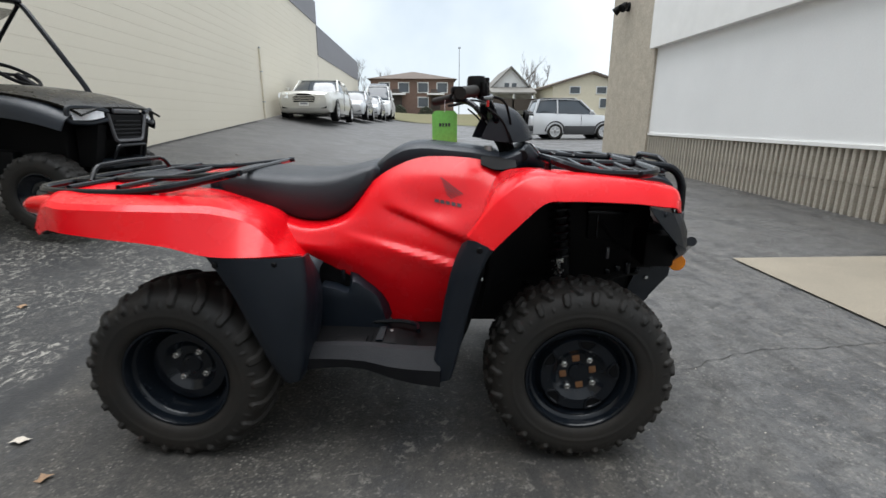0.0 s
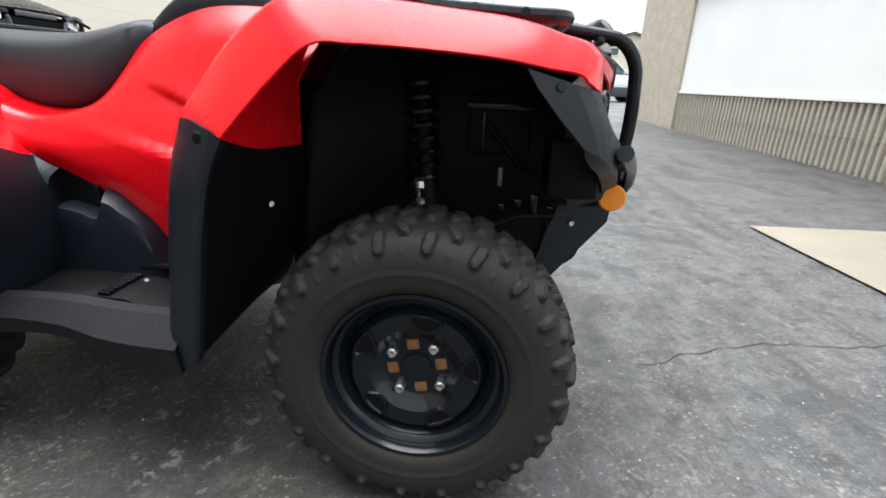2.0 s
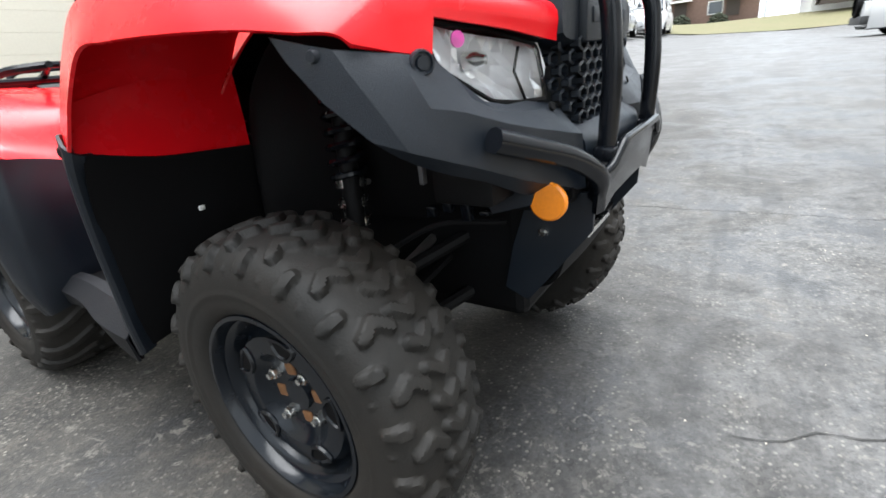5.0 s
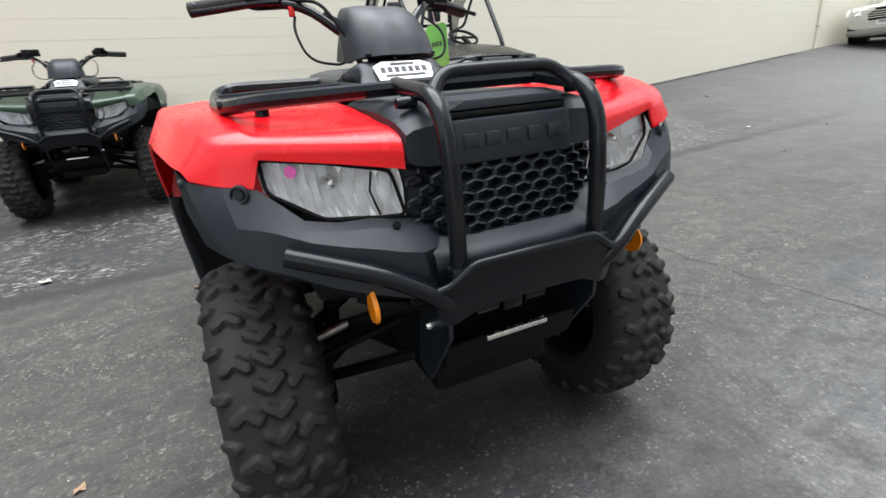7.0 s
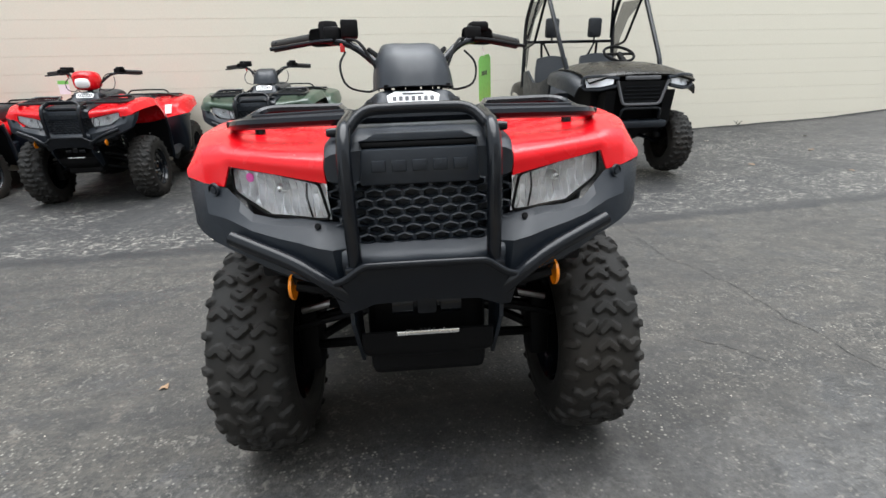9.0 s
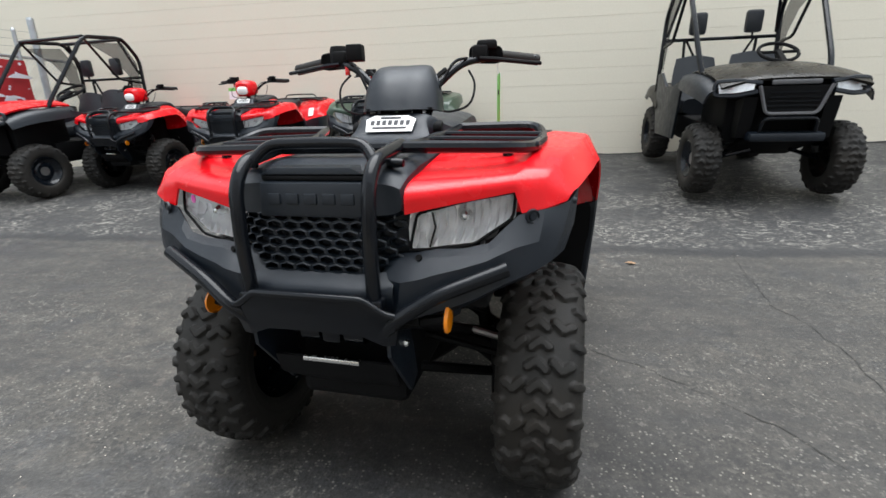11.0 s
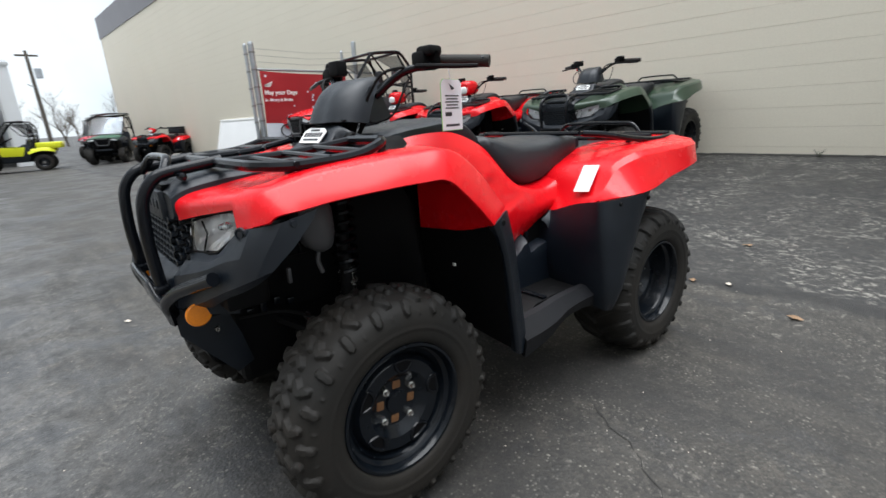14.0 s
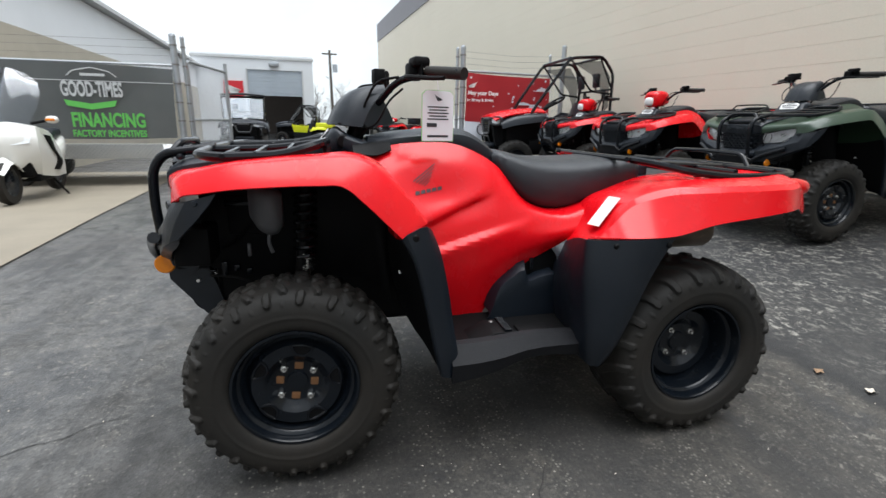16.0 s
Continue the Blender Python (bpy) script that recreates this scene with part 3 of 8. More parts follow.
    # footboards with their pegs
    for s in both:
        # board floor darker than its edge: footwell shade is put into its colour
        part("footboard", panel([
            [(0.210, 0.25, 0.345), (0.210, 0.30, 0.338), (0.205, 0.46, 0.338), (0.203, 0.492, 0.356), (0.200, 0.505, 0.355), (0.200, 0.538, 0.262)],
            [(0.120, 0.25, 0.345), (0.120, 0.30, 0.336), (0.120, 0.46, 0.336), (0.115, 0.492, 0.357), (0.115, 0.505, 0.356), (0.115, 0.533, 0.272)],
            [(0.045, 0.25, 0.345), (0.045, 0.30, 0.336), (0.045, 0.46, 0.338), (0.040, 0.490, 0.361), (0.040, 0.503, 0.360), (0.040, 0.526, 0.290)],
            [(-0.035, 0.25, 0.345), (-0.035, 0.30, 0.340), (-0.035, 0.455, 0.344), (-0.035, 0.484, 0.365), (-0.035, 0.497, 0.364), (-0.035, 0.513, 0.312)],
            [(-0.150, 0.25, 0.350), (-0.150, 0.30, 0.345), (-0.150, 0.45, 0.346), (-0.150, 0.476, 0.361), (-0.150, 0.488, 0.360), (-0.150, 0.503, 0.312)],
            [(-0.270, 0.25, 0.345), (-0.270, 0.30, 0.345), (-0.270, 0.43, 0.346), (-0.270, 0.472, 0.352), (-0.270, 0.484, 0.351), (-0.270, 0.498, 0.290)]], 0.005, 2, 1, s), DEEP, q)
        part("board_edge", panel([
            [(0.204, 0.486, 0.362), (0.203, 0.508, 0.361), (0.200, 0.552, 0.318), (0.200, 0.544, 0.260)],
            [(0.115, 0.486, 0.364), (0.115, 0.508, 0.362), (0.115, 0.551, 0.321), (0.115, 0.540, 0.270)],
            [(0.040, 0.484, 0.368), (0.040, 0.506, 0.366), (0.040, 0.546, 0.328), (0.040, 0.533, 0.286)],
            [(-0.035, 0.478, 0.372), (-0.035, 0.500, 0.370), (-0.035, 0.532, 0.338), (-0.035, 0.521, 0.306)],
            [(-0.150, 0.470, 0.368), (-0.150, 0.491, 0.366), (-0.150, 0.521, 0.338), (-0.150, 0.511, 0.306)],
            [(-0.262, 0.466, 0.360), (-0.262, 0.487, 0.358), (-0.262, 0.515, 0.334), (-0.262, 0.506, 0.286)]], 0.005, 2, 1, s), BOARD, q, crease=24)
        peg = part("foot_peg", prism([(-0.045, 0.336), (-0.028, 0.366), (-0.018, 0.372), (0.046, 0.372), (0.056, 0.368), (0.128, 0.336)], s * 0.362, s * 0.472, bevel=0.004), DEEP, q)
        for k in range(9):
            part("peg_tooth", box(-0.012, 0.012, s * (0.372 + k * 0.0115) - 0.004, s * (0.372 + k * 0.0115) + 0.004, 0.371, 0.381, bevel=0.0015), TUBE, peg, smooth=False)
        part("peg_stud", lathe([(0.0, 0.004), (0.005, 0.003), (0.007, 0.0)], 10, Matrix.Translation((0.030, s * 0.384, 0.3722)), "z"), STEEL, peg)
        part("peg_bracket", box(-0.16, -0.05, s * 0.41 - 0.03, s * 0.41 + 0.03, 0.340, 0.356, bevel=0.005), DEEP, q)
        if s < 0:
            part("brake_pedal", tube([(-0.10, -0.29, 0.36), (0.06, -0.31, 0.375), (0.115, -0.33, 0.37), (0.12, -0.38, 0.37)], 0.008), TUBE, q)
    # rear mudguards, in front of the rear wheels
    for s in both:
        part("rear_mudguard", panel([
            [(-0.300, 0.20, 0.600), (-0.262, 0.30, 0.615), (-0.222, 0.42, 0.655), (-0.198, 0.515, 0.676), (-0.194, 0.545, 0.680), (-0.262, 0.574, 0.681), (-0.415, 0.591, 0.687), (-0.465, 0.584, 0.692)],
            [(-0.275, 0.20, 0.540), (-0.232, 0.30, 0.548), (-0.200, 0.42, 0.562), (-0.188, 0.520, 0.578), (-0.194, 0.555, 0.582), (-0.265, 0.584, 0.582), (-0.380, 0.591, 0.590), (-0.408, 0.584, 0.592)],
            [(-0.265, 0.20, 0.440), (-0.225, 0.30, 0.440), (-0.206, 0.42, 0.440), (-0.202, 0.528, 0.440), (-0.209, 0.560, 0.440), (-0.258, 0.584, 0.440), (-0.328, 0.587, 0.440), (-0.348, 0.580, 0.440)],
            [(-0.280, 0.20, 0.330), (-0.245, 0.30, 0.325), (-0.226, 0.42, 0.320), (-0.220, 0.528, 0.318), (-0.226, 0.556, 0.315), (-0.254, 0.571, 0.315), (-0.290, 0.573, 0.315), (-0.302, 0.566, 0.315)],
            [(-0.285, 0.20, 0.300), (-0.255, 0.30, 0.295), (-0.238, 0.42, 0.288), (-0.230, 0.524, 0.284), (-0.236, 0.548, 0.278), (-0.254, 0.557, 0.274), (-0.275, 0.559, 0.274), (-0.285, 0.552, 0.274)]], 0.006, 4, 4, s), BLACK, q)
        for x_, y_ in ((-0.272, 0.578), (-0.438, 0.590)):
            part("rear_screw", lathe([(0.0, 0.004), (0.006, 0.004), (0.009, 0.0), (0.009, -0.004)], 10, pose(x_, s * y_, 0.664, 0, 0, 0 if s > 0 else 180)), DEEP, q)
    # seat and tank cover
    part("seat", loft([ring_yz(-0.030, 0.150, 0.850, 0.900, 24, 4.2), ring_yz(-0.050, 0.172, 0.828, 0.910, 24, 4.2), ring_yz(-0.085, 0.186, 0.785, 0.906, 24, 4.2), ring_yz(-0.14, 0.200, 0.730, 0.893, 24, 4.2), ring_yz(-0.20, 0.206, 0.700, 0.882, 24, 4.2), ring_yz(-0.28, 0.207, 0.692, 0.878, 24, 4.2), ring_yz(-0.38, 0.206, 0.714, 0.880, 24, 4.2), ring_yz(-0.48, 0.194, 0.748, 0.885, 24, 4.2), ring_yz(-0.56, 0.184, 0.775, 0.890, 24, 4.2), ring_yz(-0.61, 0.162, 0.790, 0.878, 24, 4.2), ring_yz(-0.635, 0.120, 0.805, 0.850, 24, 4.2)], 4), SEAT, q, "smooth black vinyl seat")
    part("tank_cover", loft([ring_yz(-0.075, 0.10, 0.84, 0.890), ring_yz(-0.045, 0.135, 0.84, 0.912), ring_yz(0.0, 0.150, 0.86, 0.948), ring_yz(0.06, 0.158, 0.89, 0.978), ring_yz(0.12, 0.160, 0.90, 0.985), ring_yz(0.22, 0.162, 0.90, 0.975), ring_yz(0.33, 0.162, 0.89, 0.962), ring_yz(0.40, 0.150, 0.88, 0.945)], 4), BLACK, q)
    part("fuel_cap", lathe([(0.0, 0.022), (0.036, 0.022), (0.042, 0.016), (0.044, -0.01)], 24, Matrix.Translation((0.13, 0, 0.962)), "z"), DEEP, q)
    # front cowl under the bars, with the model sticker, and the console
    part("front_cowl", loft([ring_yz(0.33, 0.170, 0.87, 0.925, power=4.5), ring_yz(0.42, 0.172, 0.88, 0.940, power=4.5), ring_yz(0.47, 0.145, 0.88, 0.962, power=4), ring_yz(0.502, 0.112, 0.88, 0.979, power=5), ring_yz(0.519, 0.106, 0.88, 0.967, power=5), ring_yz(0.550, 0.118, 0.88, 0.930, power=5), ring_yz(0.578, 0.135, 0.87, 0.911, power=5), ring_yz(0.64, 0.160, 0.87, 0.902), ring_yz(0.72, 0.165, 0.86, 0.892)], 4), BLACK, q)
    stick = pose(0.5385, 0, 0.9515, 0, 50, 0)
    bm = bmesh.new()
    add_prism(bm, [(0.030, -0.068), (0.030, 0.068), (-0.012, 0.074), (-0.024, 0.050), (-0.026, -0.050), (-0.012, -0.074)], 0.0, 0.0025, "z")
    bm.transform(stick)
    part("sticker", bm, WHITE, q, "white model sticker", smooth=False)
    bm = bmesh.new()
    for k in range(7):
        add_box(bm, -0.007, 0.008, -0.058 + k * 0.0175, -0.058 + k * 0.0175 + 0.011, 0.002, 0.004)
    add_box(bm, -0.019, -0.013, -0.03, 0.03, 0.002, 0.0038)
    add_box(bm, 0.015, 0.021, -0.05, 0.05, 0.002, 0.0038)
    bm.transform(stick)
    part("sticker_print", bm, INK, q, smooth=False)
    # nose: shroud, name plate, grille
    part("nose_shroud", loft([ring_yz(0.66, 0.185, 0.84, 0.895, power=5), ring_yz(0.80, 0.190, 0.80, 0.893, power=5), ring_yz(0.92, 0.192, 0.775, 0.885, power=5), ring_yz(0.975, 0.190, 0.775, 0.868, power=5), ring_yz(0.995, 0.186, 0.785, 0.850, power=5)], 4), BLACK, q)
    part("name_plate", prism([(-0.118, 0.782), (0.118, 0.782), (0.112, 0.852), (-0.112, 0.852)], 0.985, 1.008, "x", bevel=0.005), BLACK, q)
    bm = bmesh.new()
    for k in range(5):
        c = -0.080 + k * 0.040
        add_box(bm, 1.006, 1.0110, c - 0.014, c + 0.014, 0.808, 0.830, bevel=0.002)
    part("name_lettering", bm, BLACK, q, "raised dark bars of lettering")
    part("shroud_slot", box(0.94, 0.997, -0.112, 0.112, 0.854, 0.864, bevel=0.002), DEEP, q)
    part("shroud_lip", prism([(-0.118, 0.866), (0.118, 0.866), (0.095, 0.872), (0.085, 0.880), (-0.085, 0.880), (-0.095, 0.872)], 0.950, 0.998, "x", bevel=0.002), BLACK, q)
    part("grille_back", panel([[(0.938, -0.187, z_), (0.972, -0.11, z_), (0.974, 0.0, z_), (0.972, 0.11, z_), (0.938, 0.187, z_)] for z_ in (0.655, 0.72, 0.790)], 0.004, 2, 2), BLACK, q)
    bm = bmesh.new()
    for row in range(7):
        for col in range(-6, 7):
            cy, cz = (col + (0.5 if row % 2 else 0)) * 0.0372, 0.674 + row * 0.0180
            if abs(cy) > 0.178:
                continue
            xx = 1.0 - max(0, abs(cy) - 0.11) * 0.45
            o_, i_ = [], []
            for k in range(6):
                w = radians(60 * k + 30)
                oy, oz = math.cos(w) * 0.02148, math.sin(w) * 0.0120
                o_.append((oy, oz))
                i_.append((oy * 0.76, oz * 0.70))
            lay = [[bm.verts.new((xx + dx, cy + p[0], cz + p[1])) for p in ring] for ring, dx in ((o_, 0.0), (i_, 0.002), (i_, -0.014))]
            for A, B in zip(lay, lay[1:]):
                for k in range(6):
                    bm.faces.new((A[k], A[(k + 1) % 6], B[(k + 1) % 6], B[k]))
    part("grille", bm, BLACK, q, "black honeycomb grille", smooth=False)
    part("nose_lip", panel([[(0.985, -0.165, 0.672), (0.995, -0.12, 0.668), (0.998, 0.0, 0.667), (0.995, 0.12, 0.668), (0.985, 0.165, 0.672)], [(1.02, -0.165, 0.645), (1.030, -0.12, 0.640), (1.032, 0.0, 0.640), (1.030, 0.12, 0.640), (1.02, 0.165, 0.645)], [(1.015, -0.165, 0.585), (1.020, -0.12, 0.585), (1.022, 0.0, 0.585), (1.020, 0.12, 0.585), (1.015, 0.165, 0.585)]], 0.005, 4, 4), BLACK, q)
    # front bumper plastics
    for s in both:
        part("bumper_cover", panel([
            [(0.795, 0.512, 0.820), (0.812, 0.511, 0.794), (0.850, 0.505, 0.750), (0.895, 0.488, 0.705), (0.900, 0.468, 0.690)],
            [(0.868, 0.496, 0.800), (0.880, 0.494, 0.780), (0.902, 0.484, 0.742), (0.925, 0.465, 0.690), (0.915, 0.445, 0.672)],
            [(0.914, 0.448, 0.790), (0.924, 0.447, 0.770), (0.942, 0.440, 0.732), (0.952, 0.428, 0.672), (0.938, 0.410, 0.652)],
            [(0.926, 0.400, 0.780), (0.938, 0.401, 0.754), (0.958, 0.398, 0.722), (0.970, 0.380, 0.652), (0.955, 0.360, 0.632)],
            [(0.952, 0.345, 0.728), (0.970, 0.346, 0.716), (0.985, 0.343, 0.700), (0.995, 0.322, 0.625), (0.975, 0.303, 0.602)],
            [(0.965, 0.245, 0.716), (0.985, 0.245, 0.704), (1.008, 0.250, 0.676), (1.016, 0.225, 0.592), (0.985, 0.215, 0.570)],
            [(0.966, 0.180, 0.706), (0.988, 0.178, 0.692), (1.022, 0.182, 0.660), (1.024, 0.172, 0.578), (0.990, 0.165, 0.556)],
            [(0.955, 0.130, 0.700), (0.970, 0.130, 0.690), (0.990, 0.130, 0.660), (0.992, 0.130, 0.578), (0.975, 0.130, 0.556)]], 0.006, 2, 1, s), BLACK, q, crease=15)
        part("cover_bolt", lathe([(0.0, 0.001), (0.007, 0.001), (0.008, -0.002), (0.011, -0.002), (0.012, 0.0015), (0.014, 0.001), (0.015, -0.004)], 14, pose(0.929, s * 0.4275, 0.778, 0, 0, -62 if s > 0 else -118)), BLACK, q)
        part("cover_hole", lathe([(0.0, 0.0005), (0.006, 0.0005), (0.007, -0.003)], 12, pose(0.990, s * 0.212, 0.704, 20, 0, -80 if s > 0 else -100)), DEEP, q)
        part("side_bolt", lathe([(0.0, 0.005), (0.006, 0.005), (0.009, -0.002)], 12, pose(0.846, s * 0.503, 0.796, 0, 0, -8 if s > 0 else 188)), BLACK, q)
    # headlights
    for s in both:
        corners = [(0.903, 0.392, 0.822), (0.934, 0.30, 0.808), (0.962, 0.205, 0.786), (0.968, 0.188, 0.712), (0.957, 0.260, 0.716), (0.948, 0.315, 0.724), (0.917, 0.388, 0.772)]
        mid = (0.945, 0.29, 0.766)

        def lamp_sheet(shift, scale, bulge):
            bm = bmesh.new()
            pts = [Vector((c[0] + shift, s * (mid[1] + (c[1] - mid[1]) * scale), mid[2] + (c[2] - mid[2]) * scale)) for c in corners]
            rings = [[bm.verts.new(p) for p in pts]]
            for f, b_ in ((0.65, 0.75), (0.3, 1.0)):
                c = Vector((mid[0] + shift, s * mid[1], mid[2]))
                rings.append([bm.verts.new(c + (p - c) * f + Vector((bulge * b_, 0, 0))) for p in pts])
            for A, B in zip(rings, rings[1:]):
                for k in range(7):
                    bm.faces.new((A[k], A[(k + 1) % 7], B[(k + 1) % 7], B[k]))
            bm.faces.new(rings[-1])
            return bm
        rows_ = []
        for j in range(6):
            row = []
            v_ = j / 5
            for k in range(25):
                u_ = k / 24
                top_ = Vector((0.966, 0.190, 0.788)).lerp(Vector((0.901, 0.396, 0.824)), u_)
                low = Vector((0.968, 0.186, 0.710)).lerp(Vector((0.948, 0.315, 0.722)), u_ / 0.62) if u_ < 0.62 else Vector((0.948, 0.315, 0.722)).lerp(Vector((0.914, 0.392, 0.772)), (u_ - 0.62) / 0.38)
                c_ = low.lerp(top_, v_)
                deep = 0.004 + 0.046 * math.sin(math.pi * min(max(u_, 0.03), 0.97)) * (math.sin(math.pi * min(max(v_, 0.06), 0.94)) ** 0.6)
                if 0 < j < 5:
                    deep += 0.0080 * (1 if k % 2 else -1) + 0.004 * math.sin(k * 2.3 + j * 1.7)
                row.append((c_.x - deep, s * c_.y, c_.z))
            rows_.append(row)
        bowl = bmesh.new()
        grid_ = [[bowl.verts.new(p) for p in row] for row in rows_]
        for A, B in zip(grid_, grid_[1:]):
            for k in range(24):
                bowl.faces.new((A[k], A[k + 1], B[k + 1], B[k]))
        shell = part("headlight", bowl, REFLECTOR, q, "clear headlight with bright facetted reflector", smooth=False)
        part("bulb", lathe([(0.0, 0.012), (0.006, 0.010), (0.009, 0.0), (0.012, -0.004), (0.013, -0.02)], 14, Matrix.Translation((0.922, s * 0.292, 0.774)), "x"), CHROME, shell)
        part("lamp_divider", tube([(0.950, s * 0.232, 0.786), (0.944, s * 0.236, 0.755), (0.955, s * 0.226, 0.716)], 0.0022, n=6, bend=0), DEEP, shell)
        lens = part("lens", lamp_sheet(0.004, 1.0, 0.006), LENS, shell, "clear plastic lens")
        lens.visible_shadow = False
        part("bezel", tube([(c[0] + 0.002, s * c[1], c[2]) for c in corners], 0.0032, n=6, bend=0.012, closed=True), DEEP, shell)
        if hero and s < 0:
            part("lamp_sticker", lathe([(0.0, 0.0015), (0.0095, 0.0015), (0.0095, -0.001)], 16, pose(0.927, -0.350, 0.800, 0, 0, -115)), PINK, shell, "round pink inspection sticker")
    # steel bumper, brush guard and skid plate
    for s in both:
        part("bumper_bar", tube([(0.985, s * 0.385, 0.688), (1.035, s * 0.25, 0.640), (1.052, s * 0.185, 0.598), (1.035, s * 0.150, 0.560)], 0.0155, n=10, bend=0.05), TUBE, q)
    part("bumper_plate", panel([[(1.050, -0.185, 0.598), (1.057, -0.160, 0.604), (1.063, -0.118, 0.634), (1.065, 0.0, 0.635), (1.063, 0.118, 0.634), (1.057, 0.160, 0.604), (1.050, 0.185, 0.598)], [(1.046, -0.182, 0.575), (1.053, -0.157, 0.575), (1.059, -0.112, 0.594), (1.061, 0.0, 0.596), (1.059, 0.112, 0.594), (1.053, 0.157, 0.575), (1.046, 0.182, 0.575)], [(1.040, -0.172, 0.534), (1.046, -0.150, 0.534), (1.050, -0.105, 0.552), (1.052, 0.0, 0.556), (1.050, 0.105, 0.552), (1.046, 0.150, 0.534), (1.040, 0.172, 0.534)]], 0.008, 1, 1), TUBE, q, smooth=False)
    part("plate_edge", tube([(1.052, -0.186, 0.600), (1.060, -0.160, 0.608), (1.066, -0.118, 0.638), (1.068, 0.0, 0.639), (1.066, 0.118, 0.638), (1.060, 0.160, 0.608), (1.052, 0.186, 0.600)], 0.0075, n=12, bend=0.010), TUBE, q)
    for s in both:
        part("inner_guard", prism([(0.895, 0.725), (0.975, 0.705), (0.995, 0.625), (0.980, 0.578), (0.918, 0.560), (0.885, 0.625)], s * 0.270, s * 0.278, "y"), BLACK, q, smooth=False)
        part("bumper_beam", box(0.86, 0.958, s * 0.245 - 0.10, s * 0.245 + 0.10, 0.590, 0.700, bevel=0.01), DEEP, q)
        part("beam_web", prism([(1.018, 0.600), (0.90, 0.600), (0.90, 0.548), (0.985, 0.548), (1.018, 0.572)], s * 0.160, s * 0.215, "y"), DEEP, q, smooth=False)
        part("guard_foot", box(1.028, 1.062, s * 0.136 - 0.020, s * 0.136 + 0.020, 0.612, 0.634, bevel=0.004, m=None), TUBE, q)
        part("guard_upright", tube([(1.044, s * 0.136, 0.625), (1.052, s * 0.138, 0.74), (1.045, s * 0.140, 0.845), (1.010, s * 0.140, 0.892), (0.86, s * 0.142, 0.912)], 0.0145, n=10, bend=0.045), TUBE, q)
        part("skid_side", prism([(1.035, 0.565), (0.925, 0.560), (0.890, 0.46), (0.870, 0.375), (0.915, 0.355), (1.03, 0.50)], s * 0.150, s * 0.158, "y"), BLACK, q, smooth=False)
        part("skid_bolt", lathe([(0.0, 0.008), (0.006, 0.008), (0.009, 0.003), (0.009, -0.002)], 8, pose(0.948, s * 0.159, 0.493, 0, 0, 0 if s > 0 else 180)), CHROME, q, "zinc bolt")
        part("side_reflector", lathe([(0.0, 0.005), (0.025, 0.004), (0.028, 0.001), (0.028, -0.003)], 24, pose(1.003, s * 0.272, 0.583, 0, 0, 1 if s > 0 else 179)), AMBER, q, "round amber side reflector")
        part("reflector_bracket", tube([(1.0, s * 0.165, 0.56), (1.002, s * 0.265, 0.583)], 0.010, n=6), DEEP, q)
    part("guard_hoop", tube([(0.994, -0.138, 0.884), (0.970, -0.106, 0.924), (0.964, 0.0, 0.926), (0.970, 0.106, 0.924), (0.994, 0.138, 0.884)], 0.0115, n=10, bend=0.05), TUBE, q)
    part("skid_plate", panel([[(0.985, -0.145, 0.455), (0.99, 0.0, 0.458), (0.985, 0.145, 0.455)], [(0.965, -0.145, 0.40), (0.97, 0.0, 0.40), (0.965, 0.145, 0.40)], [(0.90, -0.12, 0.355), (0.905, 0.0, 0.352), (0.90, 0.12, 0.355)], [(0.82, -0.11, 0.32), (0.82, 0.0, 0.318), (0.82, 0.11, 0.32)], [(0.45, -0.17, 0.235), (0.45, 0.0, 0.232), (0.45, 0.17, 0.235)]], 0.006, 4, 3), DEEP, q)
    winch = bmesh.new()
    add_lathe(winch, [(0.0, -0.075), (0.028, -0.075), (0.028, -0.03), (0.018, -0.028), (0.018, 0.028), (0.028, 0.03), (0.028, 0.075), (0.0, 0.075)], 16, Matrix.Translation((0.955, 0, 0.515)))
    add_box(winch, 0.94, 0.985, -0.022, 0.022, 0.495, 0.548, bevel=0.006)
    part("hook_bracket", winch, TUBE, q, "dark steel hook bracket behind the bumper")
    part("winch_bar", box(0.985, 0.998, -0.068, 0.068, 0.452, 0.463, bevel=0.003), CHROME, q, "worn bright edge of a hook bar")
    # racks
    rack = part("front_rack", tube([(0.875, -0.15, 0.908), (0.875, 0.15, 0.908)], 0.0125, n=8, bend=0), TUBE, q)
    fr = bmesh.new()
    add_tube(fr, [(0.875, -0.14, 0.908), (0.865, -0.37, 0.905), (0.80, -0.415, 0.900), (0.64, -0.430, 0.908), (0.545, -0.410, 0.938), (0.53, -0.20, 0.936)], 0.0125, n=8, bend=0.05)
    part("rack_loop", fr, TUBE, rack)
    part("rack_loop", tube([(0.875, 0.14, 0.908), (0.865, 0.37, 0.905), (0.80, 0.415, 0.900), (0.64, 0.430, 0.908), (0.545, 0.410, 0.938), (0.53, 0.20, 0.936)], 0.0125, n=8, bend=0.05), TUBE, rack)
    for s in both:
        for x_, z_ in ((0.79, 0.906), (0.71, 0.912), (0.63, 0.920)):
            part("rack_bar", tube([(x_, s * 0.428, z_ - 0.002), (x_, s * 0.17, z_ + 0.004), (x_ + 0.02, s * 0.145, z_ - 0.004)], 0.0072, n=8, bend=0.02), TUBE, rack)
        part("rack_rail", tube([(0.87, s * 0.145, 0.906), (0.68, s * 0.165, 0.913), (0.53, s * 0.205, 0.936)], 0.011, n=8, bend=0.05), TUBE, rack)
        part("rack_leg", tube([(0.78, s * 0.36, 0.912), (0.78, s * 0.36, 0.865)], 0.012, n=8, bend=0), TUBE, rack)
